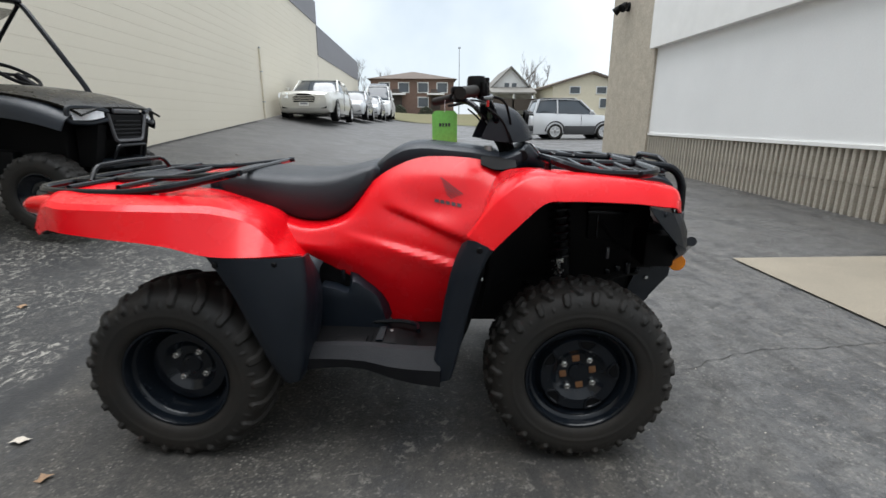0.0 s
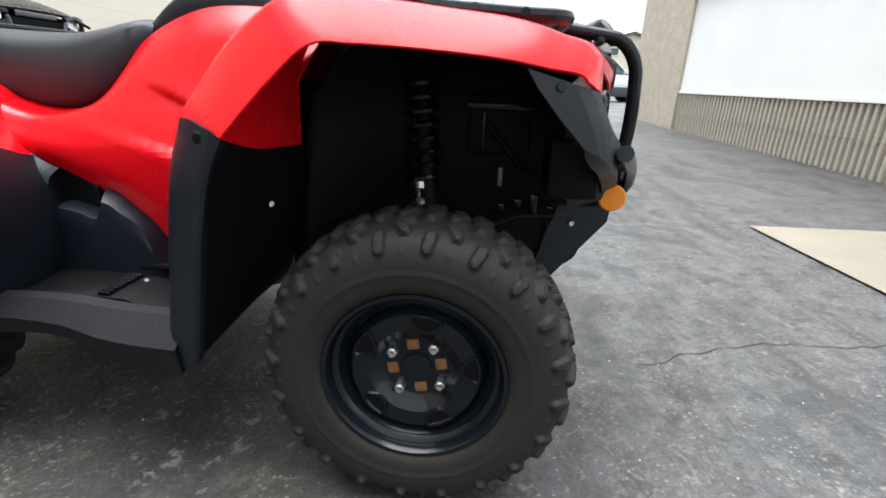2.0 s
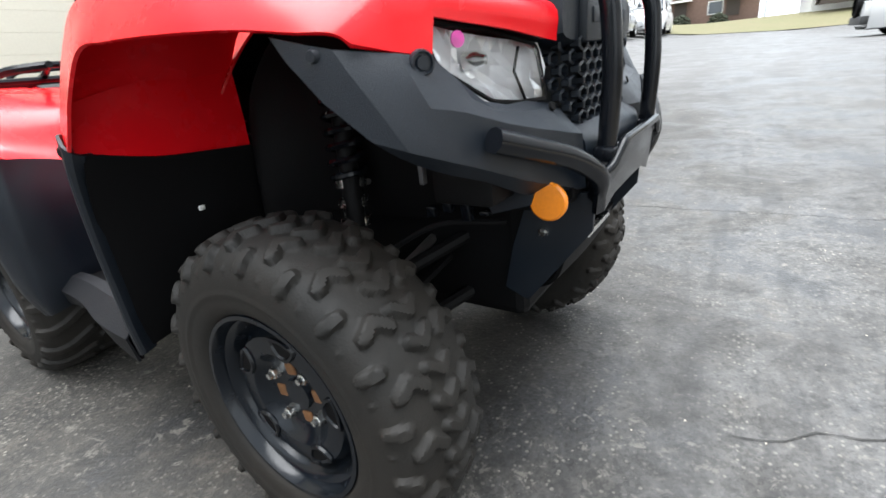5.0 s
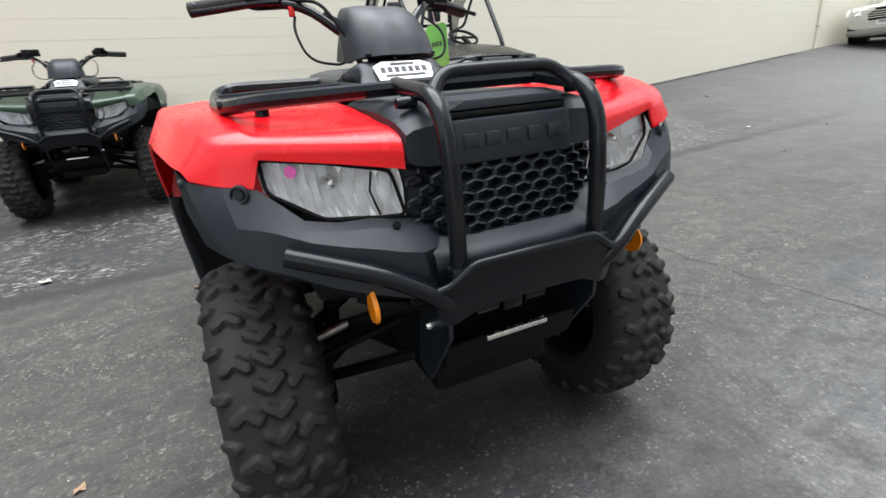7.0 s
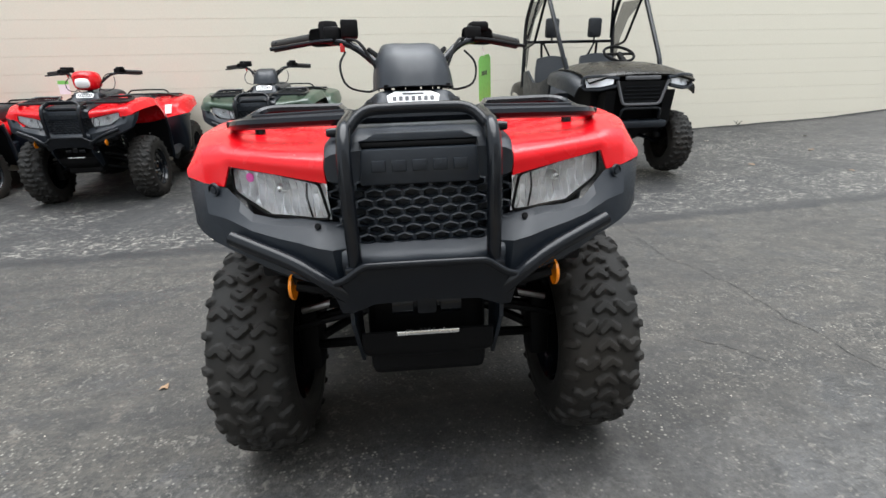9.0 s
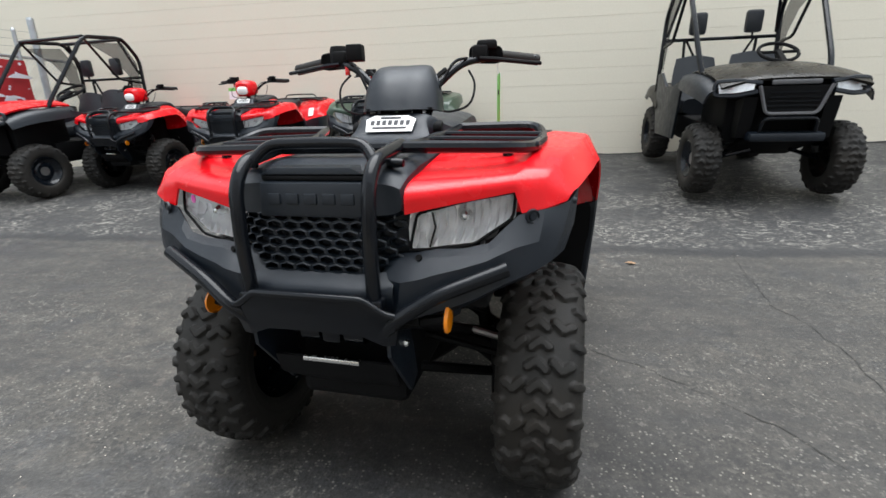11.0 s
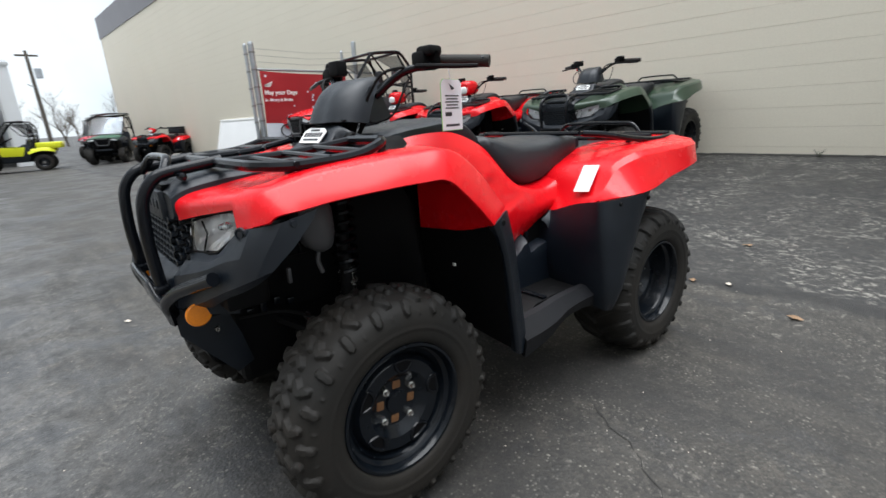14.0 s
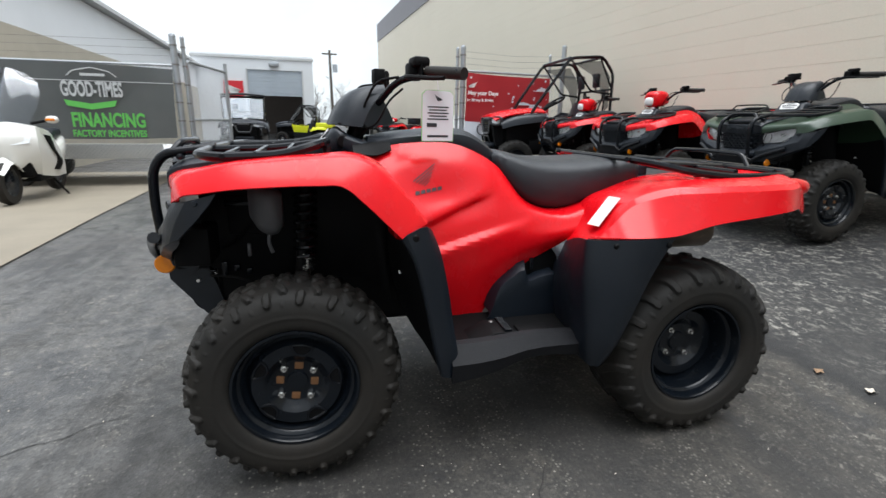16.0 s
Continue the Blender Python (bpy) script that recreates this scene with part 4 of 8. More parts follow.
        part("rack_leg", tube([(0.53, s * 0.36, 0.928), (0.53, s * 0.36, 0.88)], 0.012, n=8, bend=0), TUBE, rack)
    for s in both:
        part("rack_bolt", lathe([(0.0, 0.014), (0.008, 0.012), (0.010, 0.0), (0.010, -0.02)], 10, pose(0.958, s * 0.168, 0.884, 0, 0, 0 if s > 0 else 180)), TUBE, q)
    rrack = part("rear_rack", tube([(-0.50, 0.27, 0.888), (-0.53, 0.36, 0.882), (-0.64, 0.40, 0.858), (-0.80, 0.41, 0.842), (-1.02, 0.40, 0.846), (-1.14, 0.33, 0.848), (-1.17, 0.0, 0.848), (-1.14, -0.33, 0.848), (-1.02, -0.40, 0.846), (-0.80, -0.41, 0.842), (-0.64, -0.40, 0.858), (-0.53, -0.36, 0.882), (-0.50, -0.27, 0.888)], 0.0125, n=8, bend=0.06), TUBE, q)
    for s in both:
        part("rack_rail", tube([(-0.48, s * 0.27, 0.890), (-0.70, s * 0.22, 0.868), (-1.16, s * 0.16, 0.850)], 0.010, n=8, bend=0.05), TUBE, rrack)
        part("rack_leg", tube([(-0.70, s * 0.36, 0.862), (-0.70, s * 0.36, 0.815)], 0.012, n=8, bend=0), TUBE, rrack)
        part("rack_leg", tube([(-1.0, s * 0.30, 0.852), (-1.0, s * 0.30, 0.82)], 0.012, n=8, bend=0), TUBE, rrack)
    part("rack_handle", tube([(-1.03, -0.235, 0.858), (-1.035, -0.195, 0.906), (-1.04, 0.0, 0.910), (-1.035, 0.195, 0.906), (-1.03, 0.235, 0.858)], 0.0085, n=8, bend=0.03), TUBE, rrack)
    part("rack_bar", tube([(-0.50, -0.28, 0.889), (-0.50, 0.28, 0.889)], 0.0095, n=8, bend=0), TUBE, rrack)
    part("seat_latch", box(-0.66, -0.60, -0.15, 0.15, 0.800, 0.865, bevel=0.015), BLACK, q)
    for x_ in (-0.66, -0.82, -0.98):
        part("rack_bar", tube([(x_, -0.395, 0.858), (x_, 0.395, 0.858)], 0.0095, n=8, bend=0), TUBE, rrack)
    for s in both:
        part("tail_light", loft([ring_yz(-1.02, 0.034, 0.775, 0.835, 14, 2.6, s * 0.40), ring_yz(-1.098, 0.034, 0.777, 0.833, 14, 2.6, s * 0.40), ring_yz(-1.116, 0.024, 0.788, 0.822, 14, 2.4, s * 0.40)], 2), TAIL, q, "small red tail lamp")
    # handlebar
    bars = bmesh.new()
    add_tube(bars, [(0.21, 0.40, 1.138), (0.245, 0.30, 1.146), (0.33, 0.17, 1.125), (0.385, 0.075, 1.035), (0.385, -0.075, 1.035), (0.33, -0.17, 1.125), (0.245, -0.30, 1.146), (0.21, -0.40, 1.138)], 0.0115, n=10, bend=0.05)
    hb = part("handlebar", bars, TUBE, q)
    for s in both:
        d = Vector((-0.06, s * 0.125, -0.012)).normalized()
        a = Vector((0.262, s * 0.278, 1.146))
        part("grip", tube([a, a + d * 0.02, a + d * 0.135, a + d * 0.147], 0.0175, n=14, bend=0), RUBBER, hb, "ribbed black rubber grip")
        part("switch_box", loft([[tuple(Vector(p) + Vector((0.285, s * (0.215 + t_), 1.146 - t_ * 0.05))) for p in ring_yz(0, 0.026, -0.024, 0.030, 12, 3)] for t_ in (0.0, 0.02, 0.04, 0.055)], 2), DEEP, hb)
        part("switch_case", box(0.262, 0.312, s * 0.225 - 0.026, s * 0.225 + 0.026, 1.126, 1.176, bevel=0.010), DEEP, hb)
        part("lever", tube([(0.315, s * 0.225, 1.134), (0.320, s * 0.27, 1.130), (0.285, s * 0.37, 1.120), (0.262, s * 0.415, 1.118)], 0.0075, n=8, bend=0.03, r_end=0.006), TUBE if s < 0 else DEEP, hb)
        part("cable", tube([(0.315, s * 0.19, 1.10), (0.37, s * 0.215, 1.06), (0.40, s * 0.20, 0.99), (0.42, s * 0.12, 0.975), (0.43, s * 0.09, 1.01)], 0.0035, n=6, bend=0.05), DEEP, hb)
        part("brake_hose", tube([(0.325, s * 0.185, 1.135), (0.39, s * 0.15, 1.125), (0.425, s * 0.105, 1.04), (0.43, s * 0.08, 0.97)], 0.0045, n=6, bend=0.05), DEEP, hb)
    part("reservoir", box(0.282, 0.326, -0.198, -0.146, 1.142, 1.192, bevel=0.005), DEEP, hb, "square brake fluid reservoir")
    part("throttle_case", lathe([(0.0, 0.022), (0.026, 0.020), (0.030, 0.010), (0.030, -0.03)], 16, Matrix.Translation((0.275, -0.235, 1.172)), "z"), DEEP, hb)
    part("mode_switch", box(0.252, 0.306, 0.215, 0.278, 1.160, 1.190, bevel=0.010), DEEP, hb)
    part("kill_switch", box(0.315, 0.325, -0.205, -0.190, 1.100, 1.125, bevel=0.003), TAIL, hb, "red switch")
    part("stem", tube([(0.40, 0, 1.03), (0.44, 0, 0.90), (0.50, 0, 0.70)], 0.022, n=10), DEEP, hb)
    if pod:
        part("pod", loft([ring_yz(0.30, 0.06, 1.02, 1.10), ring_yz(0.35, 0.095, 1.0, 1.145), ring_yz(0.43, 0.105, 0.99, 1.16), ring_yz(0.50, 0.09, 0.995, 1.15), ring_yz(0.525, 0.07, 1.01, 1.13)], 4), body, hb, "glossy headlight pod")
        part("pod_lens", loft([ring_yz(0.515, 0.065, 1.01, 1.10, 16, 3), ring_yz(0.535, 0.058, 1.015, 1.095, 16, 3), ring_yz(0.545, 0.04, 1.03, 1.08, 16, 3)], 2), WHITE, hb, "white pod headlight")
    else:
        rows_ = []
        for x_, z_, dx, dz, w_ in ((0.520, 0.984, 0.090, 0.006, 0.116), (0.498, 1.030, 0.086, 0.012, 0.112), (0.465, 1.073, 0.076, 0.020, 0.104), (0.416, 1.102, 0.050, 0.026, 0.094), (0.345, 1.113, 0.0, 0.028, 0.088)):
            half_ = [(0.0, 0.0, 0.0), (0.056, 0.004, 0.001), (0.86 * w_, 0.38 * dx, -0.15 * dz), (w_, dx, -dz)]
            rows_.append([(x_ - b_, -a_, z_ + c_) for a_, b_, c_ in half_[:0:-1]] + [(x_ - b_, a_, z_ + c_) for a_, b_, c_ in half_])
        part("pod", panel(rows_, 0.006, 4, 4), BLACK, hb, "dark moulded handlebar visor")
        for s in both:
            part("pod_rib", tube([(x_ - 0.004, s * (0.058 - 0.010 * k_ / 4), z_ + 0.001) for k_, (x_, z_) in enumerate(((0.518, 0.986), (0.496, 1.031), (0.463, 1.074), (0.415, 1.103), (0.350, 1.114)))], 0.0034, n=6, bend=0.03), BLACK, hb)
        part("pod_floor", panel([[(0.505, -0.095, 0.988), (0.510, 0.0, 0.990), (0.505, 0.095, 0.988)], [(0.435, -0.105, 0.984), (0.440, 0.0, 0.988), (0.435, 0.105, 0.984)]], 0.004, 2, 2), DEEP, hb)
        for s in both:
            part("visor_wing", panel([[(0.436, s * 0.107, 0.978), (0.385, s * 0.105, 0.982), (0.318, s * 0.098, 0.992)], [(0.430, s * 0.104, 1.045), (0.385, s * 0.100, 1.045), (0.345, s * 0.094, 1.050)], [(0.400, s * 0.096, 1.085), (0.380, s * 0.092, 1.088), (0.368, s * 0.088, 1.090)]], 0.004, 3, 3), BLACK, hb)
        part("meter_case", box(0.365, 0.430, -0.045, 0.045, 1.050, 1.105, bevel=0.012), DEEP, hb)
        for s in both:
            part("fork_leg", tube([(0.378, s * 0.040, 1.085), (0.412, s * 0.042, 1.02), (0.455, s * 0.040, 0.92)], 0.016, n=10, bend=0.04), DEEP, hb)
            part("loom", tube([(0.335, s * 0.12, 1.105), (0.365, s * 0.085, 1.075), (0.395, s * 0.075, 1.0), (0.43, s * 0.06, 0.94)], 0.0075, n=6, bend=0.04), DEEP, hb)
    # console and recovery pocket
    part("console", box(0.30, 0.40, -0.12, 0.12, 0.925, 0.950, bevel=0.010), BLACK, q)
    for s in both:
        part("cowl_knob", lathe([(0.0, 0.018), (0.018, 0.018), (0.022, 0.012), (0.023, -0.01)], 18, pose(0.478, s * 0.118, 0.934, 0, 0, 0 if s > 0 else 180)), DEEP, q)
    part("ignition", lathe([(0.0, 0.018), (0.014, 0.018), (0.016, 0.0)], 14, Matrix.Translation((0.36, -0.09, 0.950)), "z"), STEEL, q)
    for s in both:
        part("tank_pocket", panel([[(0.45, 0.14, 0.920), (0.45, 0.18, 0.916), (0.45, 0.215, 0.898)], [(0.38, 0.14, 0.930), (0.38, 0.18, 0.925), (0.38, 0.222, 0.892)], [(0.33, 0.14, 0.935), (0.33, 0.168, 0.928), (0.33, 0.195, 0.908)]], 0.005, 3, 3, s), DEEP, q)
    # engine, frame, suspension and exhaust
    eng = bmesh.new()
    add_box(eng, -0.30, 0.22, -0.16, 0.16, 0.26, 0.52, bevel=0.03)
    add_box(eng, -0.05, 0.20, -0.12, 0.12, 0.50, 0.74, bevel=0.02)
    add_lathe(eng, [(0.0, 0.20), (0.085, 0.20), (0.10, 0.18), (0.10, -0.20), (0.085, -0.21), (0.0, -0.21)], 24, Matrix.Translation((0.03, 0, 0.40)))
    for k in range(6):
        add_box(eng, -0.02, 0.18, -0.14, 0.14, 0.54 + k * 0.03, 0.546 + k * 0.03)
    part("engine", eng, STEEL, q, "dull grey cast engine")
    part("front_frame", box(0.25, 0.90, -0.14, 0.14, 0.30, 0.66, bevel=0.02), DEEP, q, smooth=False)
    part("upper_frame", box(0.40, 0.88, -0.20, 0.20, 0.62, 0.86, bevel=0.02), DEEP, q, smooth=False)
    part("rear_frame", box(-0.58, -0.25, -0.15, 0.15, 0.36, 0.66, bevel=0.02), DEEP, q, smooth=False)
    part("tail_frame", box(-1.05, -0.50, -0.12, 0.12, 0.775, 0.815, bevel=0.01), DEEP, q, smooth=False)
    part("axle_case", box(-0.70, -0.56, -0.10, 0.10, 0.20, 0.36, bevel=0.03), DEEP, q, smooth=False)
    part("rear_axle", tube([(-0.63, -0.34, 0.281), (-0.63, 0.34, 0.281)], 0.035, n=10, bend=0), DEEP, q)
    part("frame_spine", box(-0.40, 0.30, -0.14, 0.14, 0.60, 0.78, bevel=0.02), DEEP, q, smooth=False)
    for s in both:
        arm = bmesh.new()
        for z0, z1 in ((0.34, 0.26), (0.46, 0.38)):
            add_tube(arm, [(0.78, s * 0.13, z0), (0.63, s * 0.36, z1), (0.50, s * 0.13, z0)], 0.014, n=8, bend=0.03)
        add_tube(arm, [(0.66, s * 0.12, 0.40), (0.64, s * 0.38, 0.33)], 0.018, n=8, bend=0)
        add_tube(arm, [(0.74, s * 0.10, 0.42), (0.72, s * 0.36, 0.36)], 0.009, n=6, bend=0)
        part("control_arm", arm, DEEP, q)
        part("knuckle", box(0.59, 0.68, s * 0.335 - 0.03, s * 0.335 + 0.03, 0.20, 0.41, bevel=0.015), DEEP, q)
        part("swing_arm", tube([(-0.30, s * 0.12, 0.36), (-0.63, s * 0.30, 0.30)], 0.03, n=8, bend=0), DEEP, q)
        part("shock_body", tube([(0.635, s * 0.285, 0.40), (0.600, s * 0.232, 0.80)], 0.018, n=10, bend=0), DEEP, q)
        part("shock_rod", lathe([(0.018, -0.07), (0.022, -0.06), (0.022, -0.044), (0.029, -0.04), (0.029, -0.026), (0.022, -0.022), (0.022, -0.008), (0.029, -0.004), (0.029, 0.010), (0.022, 0.014), (0.022, 0.028), (0.029, 0.032), (0.029, 0.046), (0.0, 0.05)], 18, Matrix.Translation((0.611, s * 0.254, 0.548)) @ pose(0, 0, 0, s * 7, -4, 0), "z"), CHROME, q, "ringed steel shock sleeve")
        coil = bmesh.new()
        add_coil(coil, (0.608, s * 0.249, 0.585), (0.600, s * 0.232, 0.80), 0.032, 0.0065, 8)
        part("spring", coil, TUBE, q, "glossy black coil spring")
        part("brake_line", tube([(0.90, s * 0.20, 0.52), (0.80, s * 0.26, 0.53), (0.70, s * 0.30, 0.47)], 0.005, n=6, bend=0.04), DEEP, q)
        part("wiring_loom", tube([(0.92, s * 0.18, 0.60), (0.82, s * 0.24, 0.62), (0.74, s * 0.26, 0.72)], 0.006, n=6, bend=0.04), DEEP, q)
        part("tie_rod", tube([(0.70, s * 0.12, 0.45), (0.70, s * 0.34, 0.40)], 0.010, n=8, bend=0), STEEL, q)
        for k in range(4):
            part("line_clip", box(0.77 + k * 0.035, 0.787 + k * 0.035, s * 0.235 - 0.01, s * 0.235 + 0.01, 0.53 + (k % 2) * 0.012, 0.55 + (k % 3) * 0.012, bevel=0.003), TUBE, q)
    for s in both:
        case = part("relay_case", box(0.70, 0.83, s * 0.215 - 0.02, s * 0.215 + 0.02, 0.655, 0.775, bevel=0.008), DEEP, q)
        part("case_lid", box(0.695, 0.835, s * 0.222 - 0.02, s * 0.222 + 0.02, 0.745, 0.760, bevel=0.004), TUBE, case)
        part("case_rib", box(0.73, 0.735, s * 0.236 - 0.004, s * 0.236 + 0.004, 0.66, 0.74, bevel=0.001), TUBE, case)
        part("drain_clip", box(0.768, 0.778, s * 0.245 - 0.006, s * 0.245 + 0.006, 0.59, 0.63, bevel=0.002), GREYTANK, q)
    if hero:
        part("tank_neck", tube([(0.70, 0.29, 0.68), (0.712, 0.29, 0.645), (0.70, 0.29, 0.61)], 0.006, n=6), GREYTANK, q)
        part("coolant_tank", loft([ring_yz(0.665, 0.03, 0.69, 0.79, 14, 3, 0.285), ring_yz(0.68, 0.045, 0.67, 0.80, 14, 3, 0.285), ring_yz(0.73, 0.045, 0.68, 0.82, 14, 3, 0.285), ring_yz(0.755, 0.03, 0.72, 0.81, 14, 3, 0.285)], 3), GREYTANK, q, "milky grey coolant bottle")
    part("muffler", lathe([(0.0, 0.17), (0.055, 0.165), (0.062, 0.15), (0.062, -0.15), (0.05, -0.17), (0.0, -0.17)], 22, pose(-0.67, 0.275, 0.632) @ pose(0, 0, 0, 0, -4, 90)), MUFFLER, q, "heat-browned steel silencer")
    part("exhaust_pipe", tube([(-0.60, 0.24, 0.64), (-0.45, 0.22, 0.62), (-0.20, 0.20, 0.50)], 0.02, n=10), MUFFLER, q)
    # decals, laid on the side panels
    skin = spline(SIDE_GRID, 12)
    skin = np.transpose(spline(np.transpose(skin, (1, 0, 2)), 12), (1, 0, 2)).reshape(-1, 3)
    skin[:, 1] += sculpt(skin[:, 0], skin[:, 2])

    def on_skin(x, z, s_):
        d = (skin[:, 0] - x) ** 2 + (skin[:, 2] - z) ** 2
        near = np.argsort(d)[:4]
        w = 1 / (d[near] + 1e-6)
        return (x, s_ * (float((skin[near, 1] * w).sum() / w.sum()) + 0.0085), z)

    def decal(bm, pts, s_):
        if len(pts) == 4:
            a, b, c, d = [Vector((p[0], 0, p[1])) for p in pts]
            rows = [[a.lerp(b, k / 4).lerp(d.lerp(c, k / 4), t / 3) for k in range(5)] for t in range(4)]
            v = [[bm.verts.new(on_skin(p.x, p.z, s_)) for p in row] for row in rows]
            for r0, r1 in zip(v, v[1:]):
                for k in range(4):
                    bm.faces.new((r0[k], r0[k + 1], r1[k + 1], r1[k]))

    for s in both:
        wing = bmesh.new()
        for k in range(5):
            x_, z_ = 0.190 + k * 0.005, 0.872 - k * 0.0125
            decal(wing, [(x_, z_), (x_ + 0.004, z_ - 0.0065), (0.266 - k * 0.009, 0.815 - k * 0.0035), (0.268 - k * 0.009, 0.8175 - k * 0.0035)], s)
        for k in range(5):
            x_ = 0.172 + k * 0.019
            decal(wing, [(x_, 0.800 - k * 0.003), (x_ + 0.015, 0.7975 - k * 0.003), (x_ + 0.015, 0.7865 - k * 0.003), (x_, 0.789 - k * 0.003)], s)
        part("wing_decal", wing, INK, q, "black wing emblem decal", smooth=False)
    if hero or pod:
        c_ = [Vector(p) for p in ((-0.371, 0.370, 0.771), (-0.369, 0.438, 0.775), (-0.303, 0.437, 0.686), (-0.301, 0.373, 0.681))]
        n_ = (c_[1] - c_[0]).cross(c_[3] - c_[0]).normalized()
        n_ = (n_ if n_.z > 0 else -n_) * 0.012
        part("warning_label", panel([[tuple(c_[0].lerp(c_[3], v) + n_), tuple(c_[1].lerp(c_[2], v) + n_)] for v in (0.0, 0.5, 1.0)], 0.002, 1, 1), WHITE, q, "white warning label")
    hb.matrix_basis = pose(0.40, 0, 0, 0, 0, 8 if hero else 0) @ Matrix.Translation((-0.40, 0, 0))
    return q


# ---- ground ----
def height(x, y):
    """The asphalt: flat under the quad, rising to the block wall and up the alley."""
    k = -(x + 1.05)
    side = 0.100 * (math.log1p(math.exp(-abs(k) * 3)) / 3 + max(k, 0)) if k > -3 else 0.0
    side = min(side, 0.40) * (1 + 0.025 * min(max(y - 2.0, 0.0), 14.0))
    up = 0.030 * min(max(0.0, y - 1.5), 14.5) + 0.036 * min(max(0.0, y - 7.0), 9.0) + 0.013 * max(0.0, min(y, 36.0) - 16)
    fade = 1.0 if x < -5 else (0.35 if x > 5 else 1.0 - 0.065 * (x + 5))
    if y > 36:
        bank = min(1.0, (y - 36) / 9)
        up = up * (1 - bank) + (1.62 + 0.004 * max(0.0, y - 45)) / fade * bank
    down = 0.012 * max(0.0, -y - 4)
    return -0.018 + side * max(0.35, 1 - max(0, -y - 3) * 0.06) + up * fade - min(down, 0.25)


def asphalt_material():
    m = bpy.data.materials.new("worn_damp_asphalt")
    m.use_nodes = True
    n, l = m.node_tree.nodes, m.node_tree.links
    b = n["Principled BSDF"]
    where = n.new("ShaderNodeTexCoord").outputs["Object"]

    def tex(kind, **k):
        t = n.new(kind)
        for a, v in k.items():
            t.inputs[a].default_value = v
        l.new(where, t.inputs["Vector"])
        return t

    def rng(value, a, c, lo, hi):
        r = n.new("ShaderNodeMapRange")
        for i, v in enumerate((a, c, lo, hi)):
            r.inputs[i + 1].default_value = v
        l.new(value, r.inputs[0])
        return r.outputs[0]

    def mix(fac, a, c, how="MIX"):
        x = n.new("ShaderNodeMix")
        x.data_type, x.blend_type = "RGBA", how
        for sock, v in ((x.inputs[0], fac), (x.inputs[6], a), (x.inputs[7], c)):
            if isinstance(v, (tuple, float)):
                sock.default_value = v
            else:
                l.new(v, sock)
        return x.outputs[2]

    def times(*values):
        out = values[0]
        for value in values[1:]:
            k = n.new("ShaderNodeMath")
            k.operation = "MULTIPLY"
            l.new(out, k.inputs[0])
            l.new(value, k.inputs[1])
            out = k.outputs[0]
        return out

    def stretched(turn_z, size, **k):
        t = n.new("ShaderNodeTexNoise")
        for a, v in k.items():
            t.inputs[a].default_value = v
        at = n.new("ShaderNodeMapping")
        at.inputs["Rotation"].default_value, at.inputs["Scale"].default_value = (0, 0, turn_z), size
        l.new(where, at.inputs["Vector"])
        l.new(at.outputs[0], t.inputs["Vector"])
        return t.outputs["Fac"]

    axes = n.new("ShaderNodeSeparateXYZ")
    l.new(where, axes.inputs[0])
    broad = tex("ShaderNodeTexNoise", Scale=0.55, Detail=5, Roughness=0.6, Distortion=0.6).outputs["Fac"]
    worn = tex("ShaderNodeTexNoise", Scale=1.7, Detail=10, Roughness=0.72, Distortion=0.4).outputs["Fac"]
    mott = tex("ShaderNodeTexNoise", Scale=9, Detail=8, Roughness=0.78).outputs["Fac"]
    fine = tex("ShaderNodeTexNoise", Scale=85, Detail=5, Roughness=0.75).outputs["Fac"]
    tracks = stretched(0.12, (3.0, 0.6, 1.0), Scale=1.0, Detail=7, Roughness=0.68)
    scuff = stretched(-0.10, (9.0, 0.9, 1.0), Scale=1.0, Detail=5, Roughness=0.6)

    def wander(amount):
        k = n.new("ShaderNodeMath")
        k.operation = "MULTIPLY_ADD"
        k.inputs[1].default_value = amount
        l.new(worn, k.inputs[0])
        l.new(axes.outputs[0], k.inputs[2])
        return k.outputs[0]

    edge = wander(0.35)
    # brown-grey worn binder, a smoother lane past the quad's nose with sky sheen painted in as paler colour, dark
    # rolled tracks
    base = mix(rng(broad, 0.38, 0.60, 0, 1), (0.036, 0.0338, 0.0306, 1), (0.060, 0.055, 0.0470, 1))
    sealed_sheen = times(rng(wander(1.6), 1.5, 2.2, 0, 1), rng(worn, 0.38, 0.58, 0.45, 1.0))
    base = mix(sealed_sheen, base, (0.106, 0.104, 0.102, 1))
    base = mix(rng(tracks, 0.50, 0.64, 0, 0.70), base, (0.024, 0.0235, 0.0235, 1))
    base = mix(rng(scuff, 0.54, 0.68, 0, 0.55), base, (0.021, 0.021, 0.022, 1))
    base = mix(rng(scuff, 0.44, 0.30, 0, 0.30), base, (0.105, 0.096, 0.082, 1))
    base = mix(rng(worn, 0.53, 0.60, 0, 0.65), base, (0.034, 0.035, 0.038, 1))
    base = mix(rng(mott, 0.50, 0.64, 0, 0.75), base, (0.022, 0.0215, 0.021, 1))
    base = mix(times(rng(mott, 0.44, 0.34, 0, 0.55), rng(broad, 0.42, 0.56, 0.2, 1.0)), base, (0.135, 0.116, 0.096, 1))
    # the broken stone in the binder, each chip with its own tone, laid bare where the coat is worn
    chips = tex("ShaderNodeTexVoronoi", Scale=92, Randomness=1.0)
    pick = n.new("ShaderNodeSeparateColor")
    l.new(chips.outputs["Color"], pick.inputs[0])
    bare = rng(tracks, 0.36, 0.56, 1.0, 0.22)
    patch = rng(mott, 0.40, 0.58, 1.0, 0.30)
    seal_less = rng(sealed_sheen, 0.2, 0.9, 1.0, 0.42)
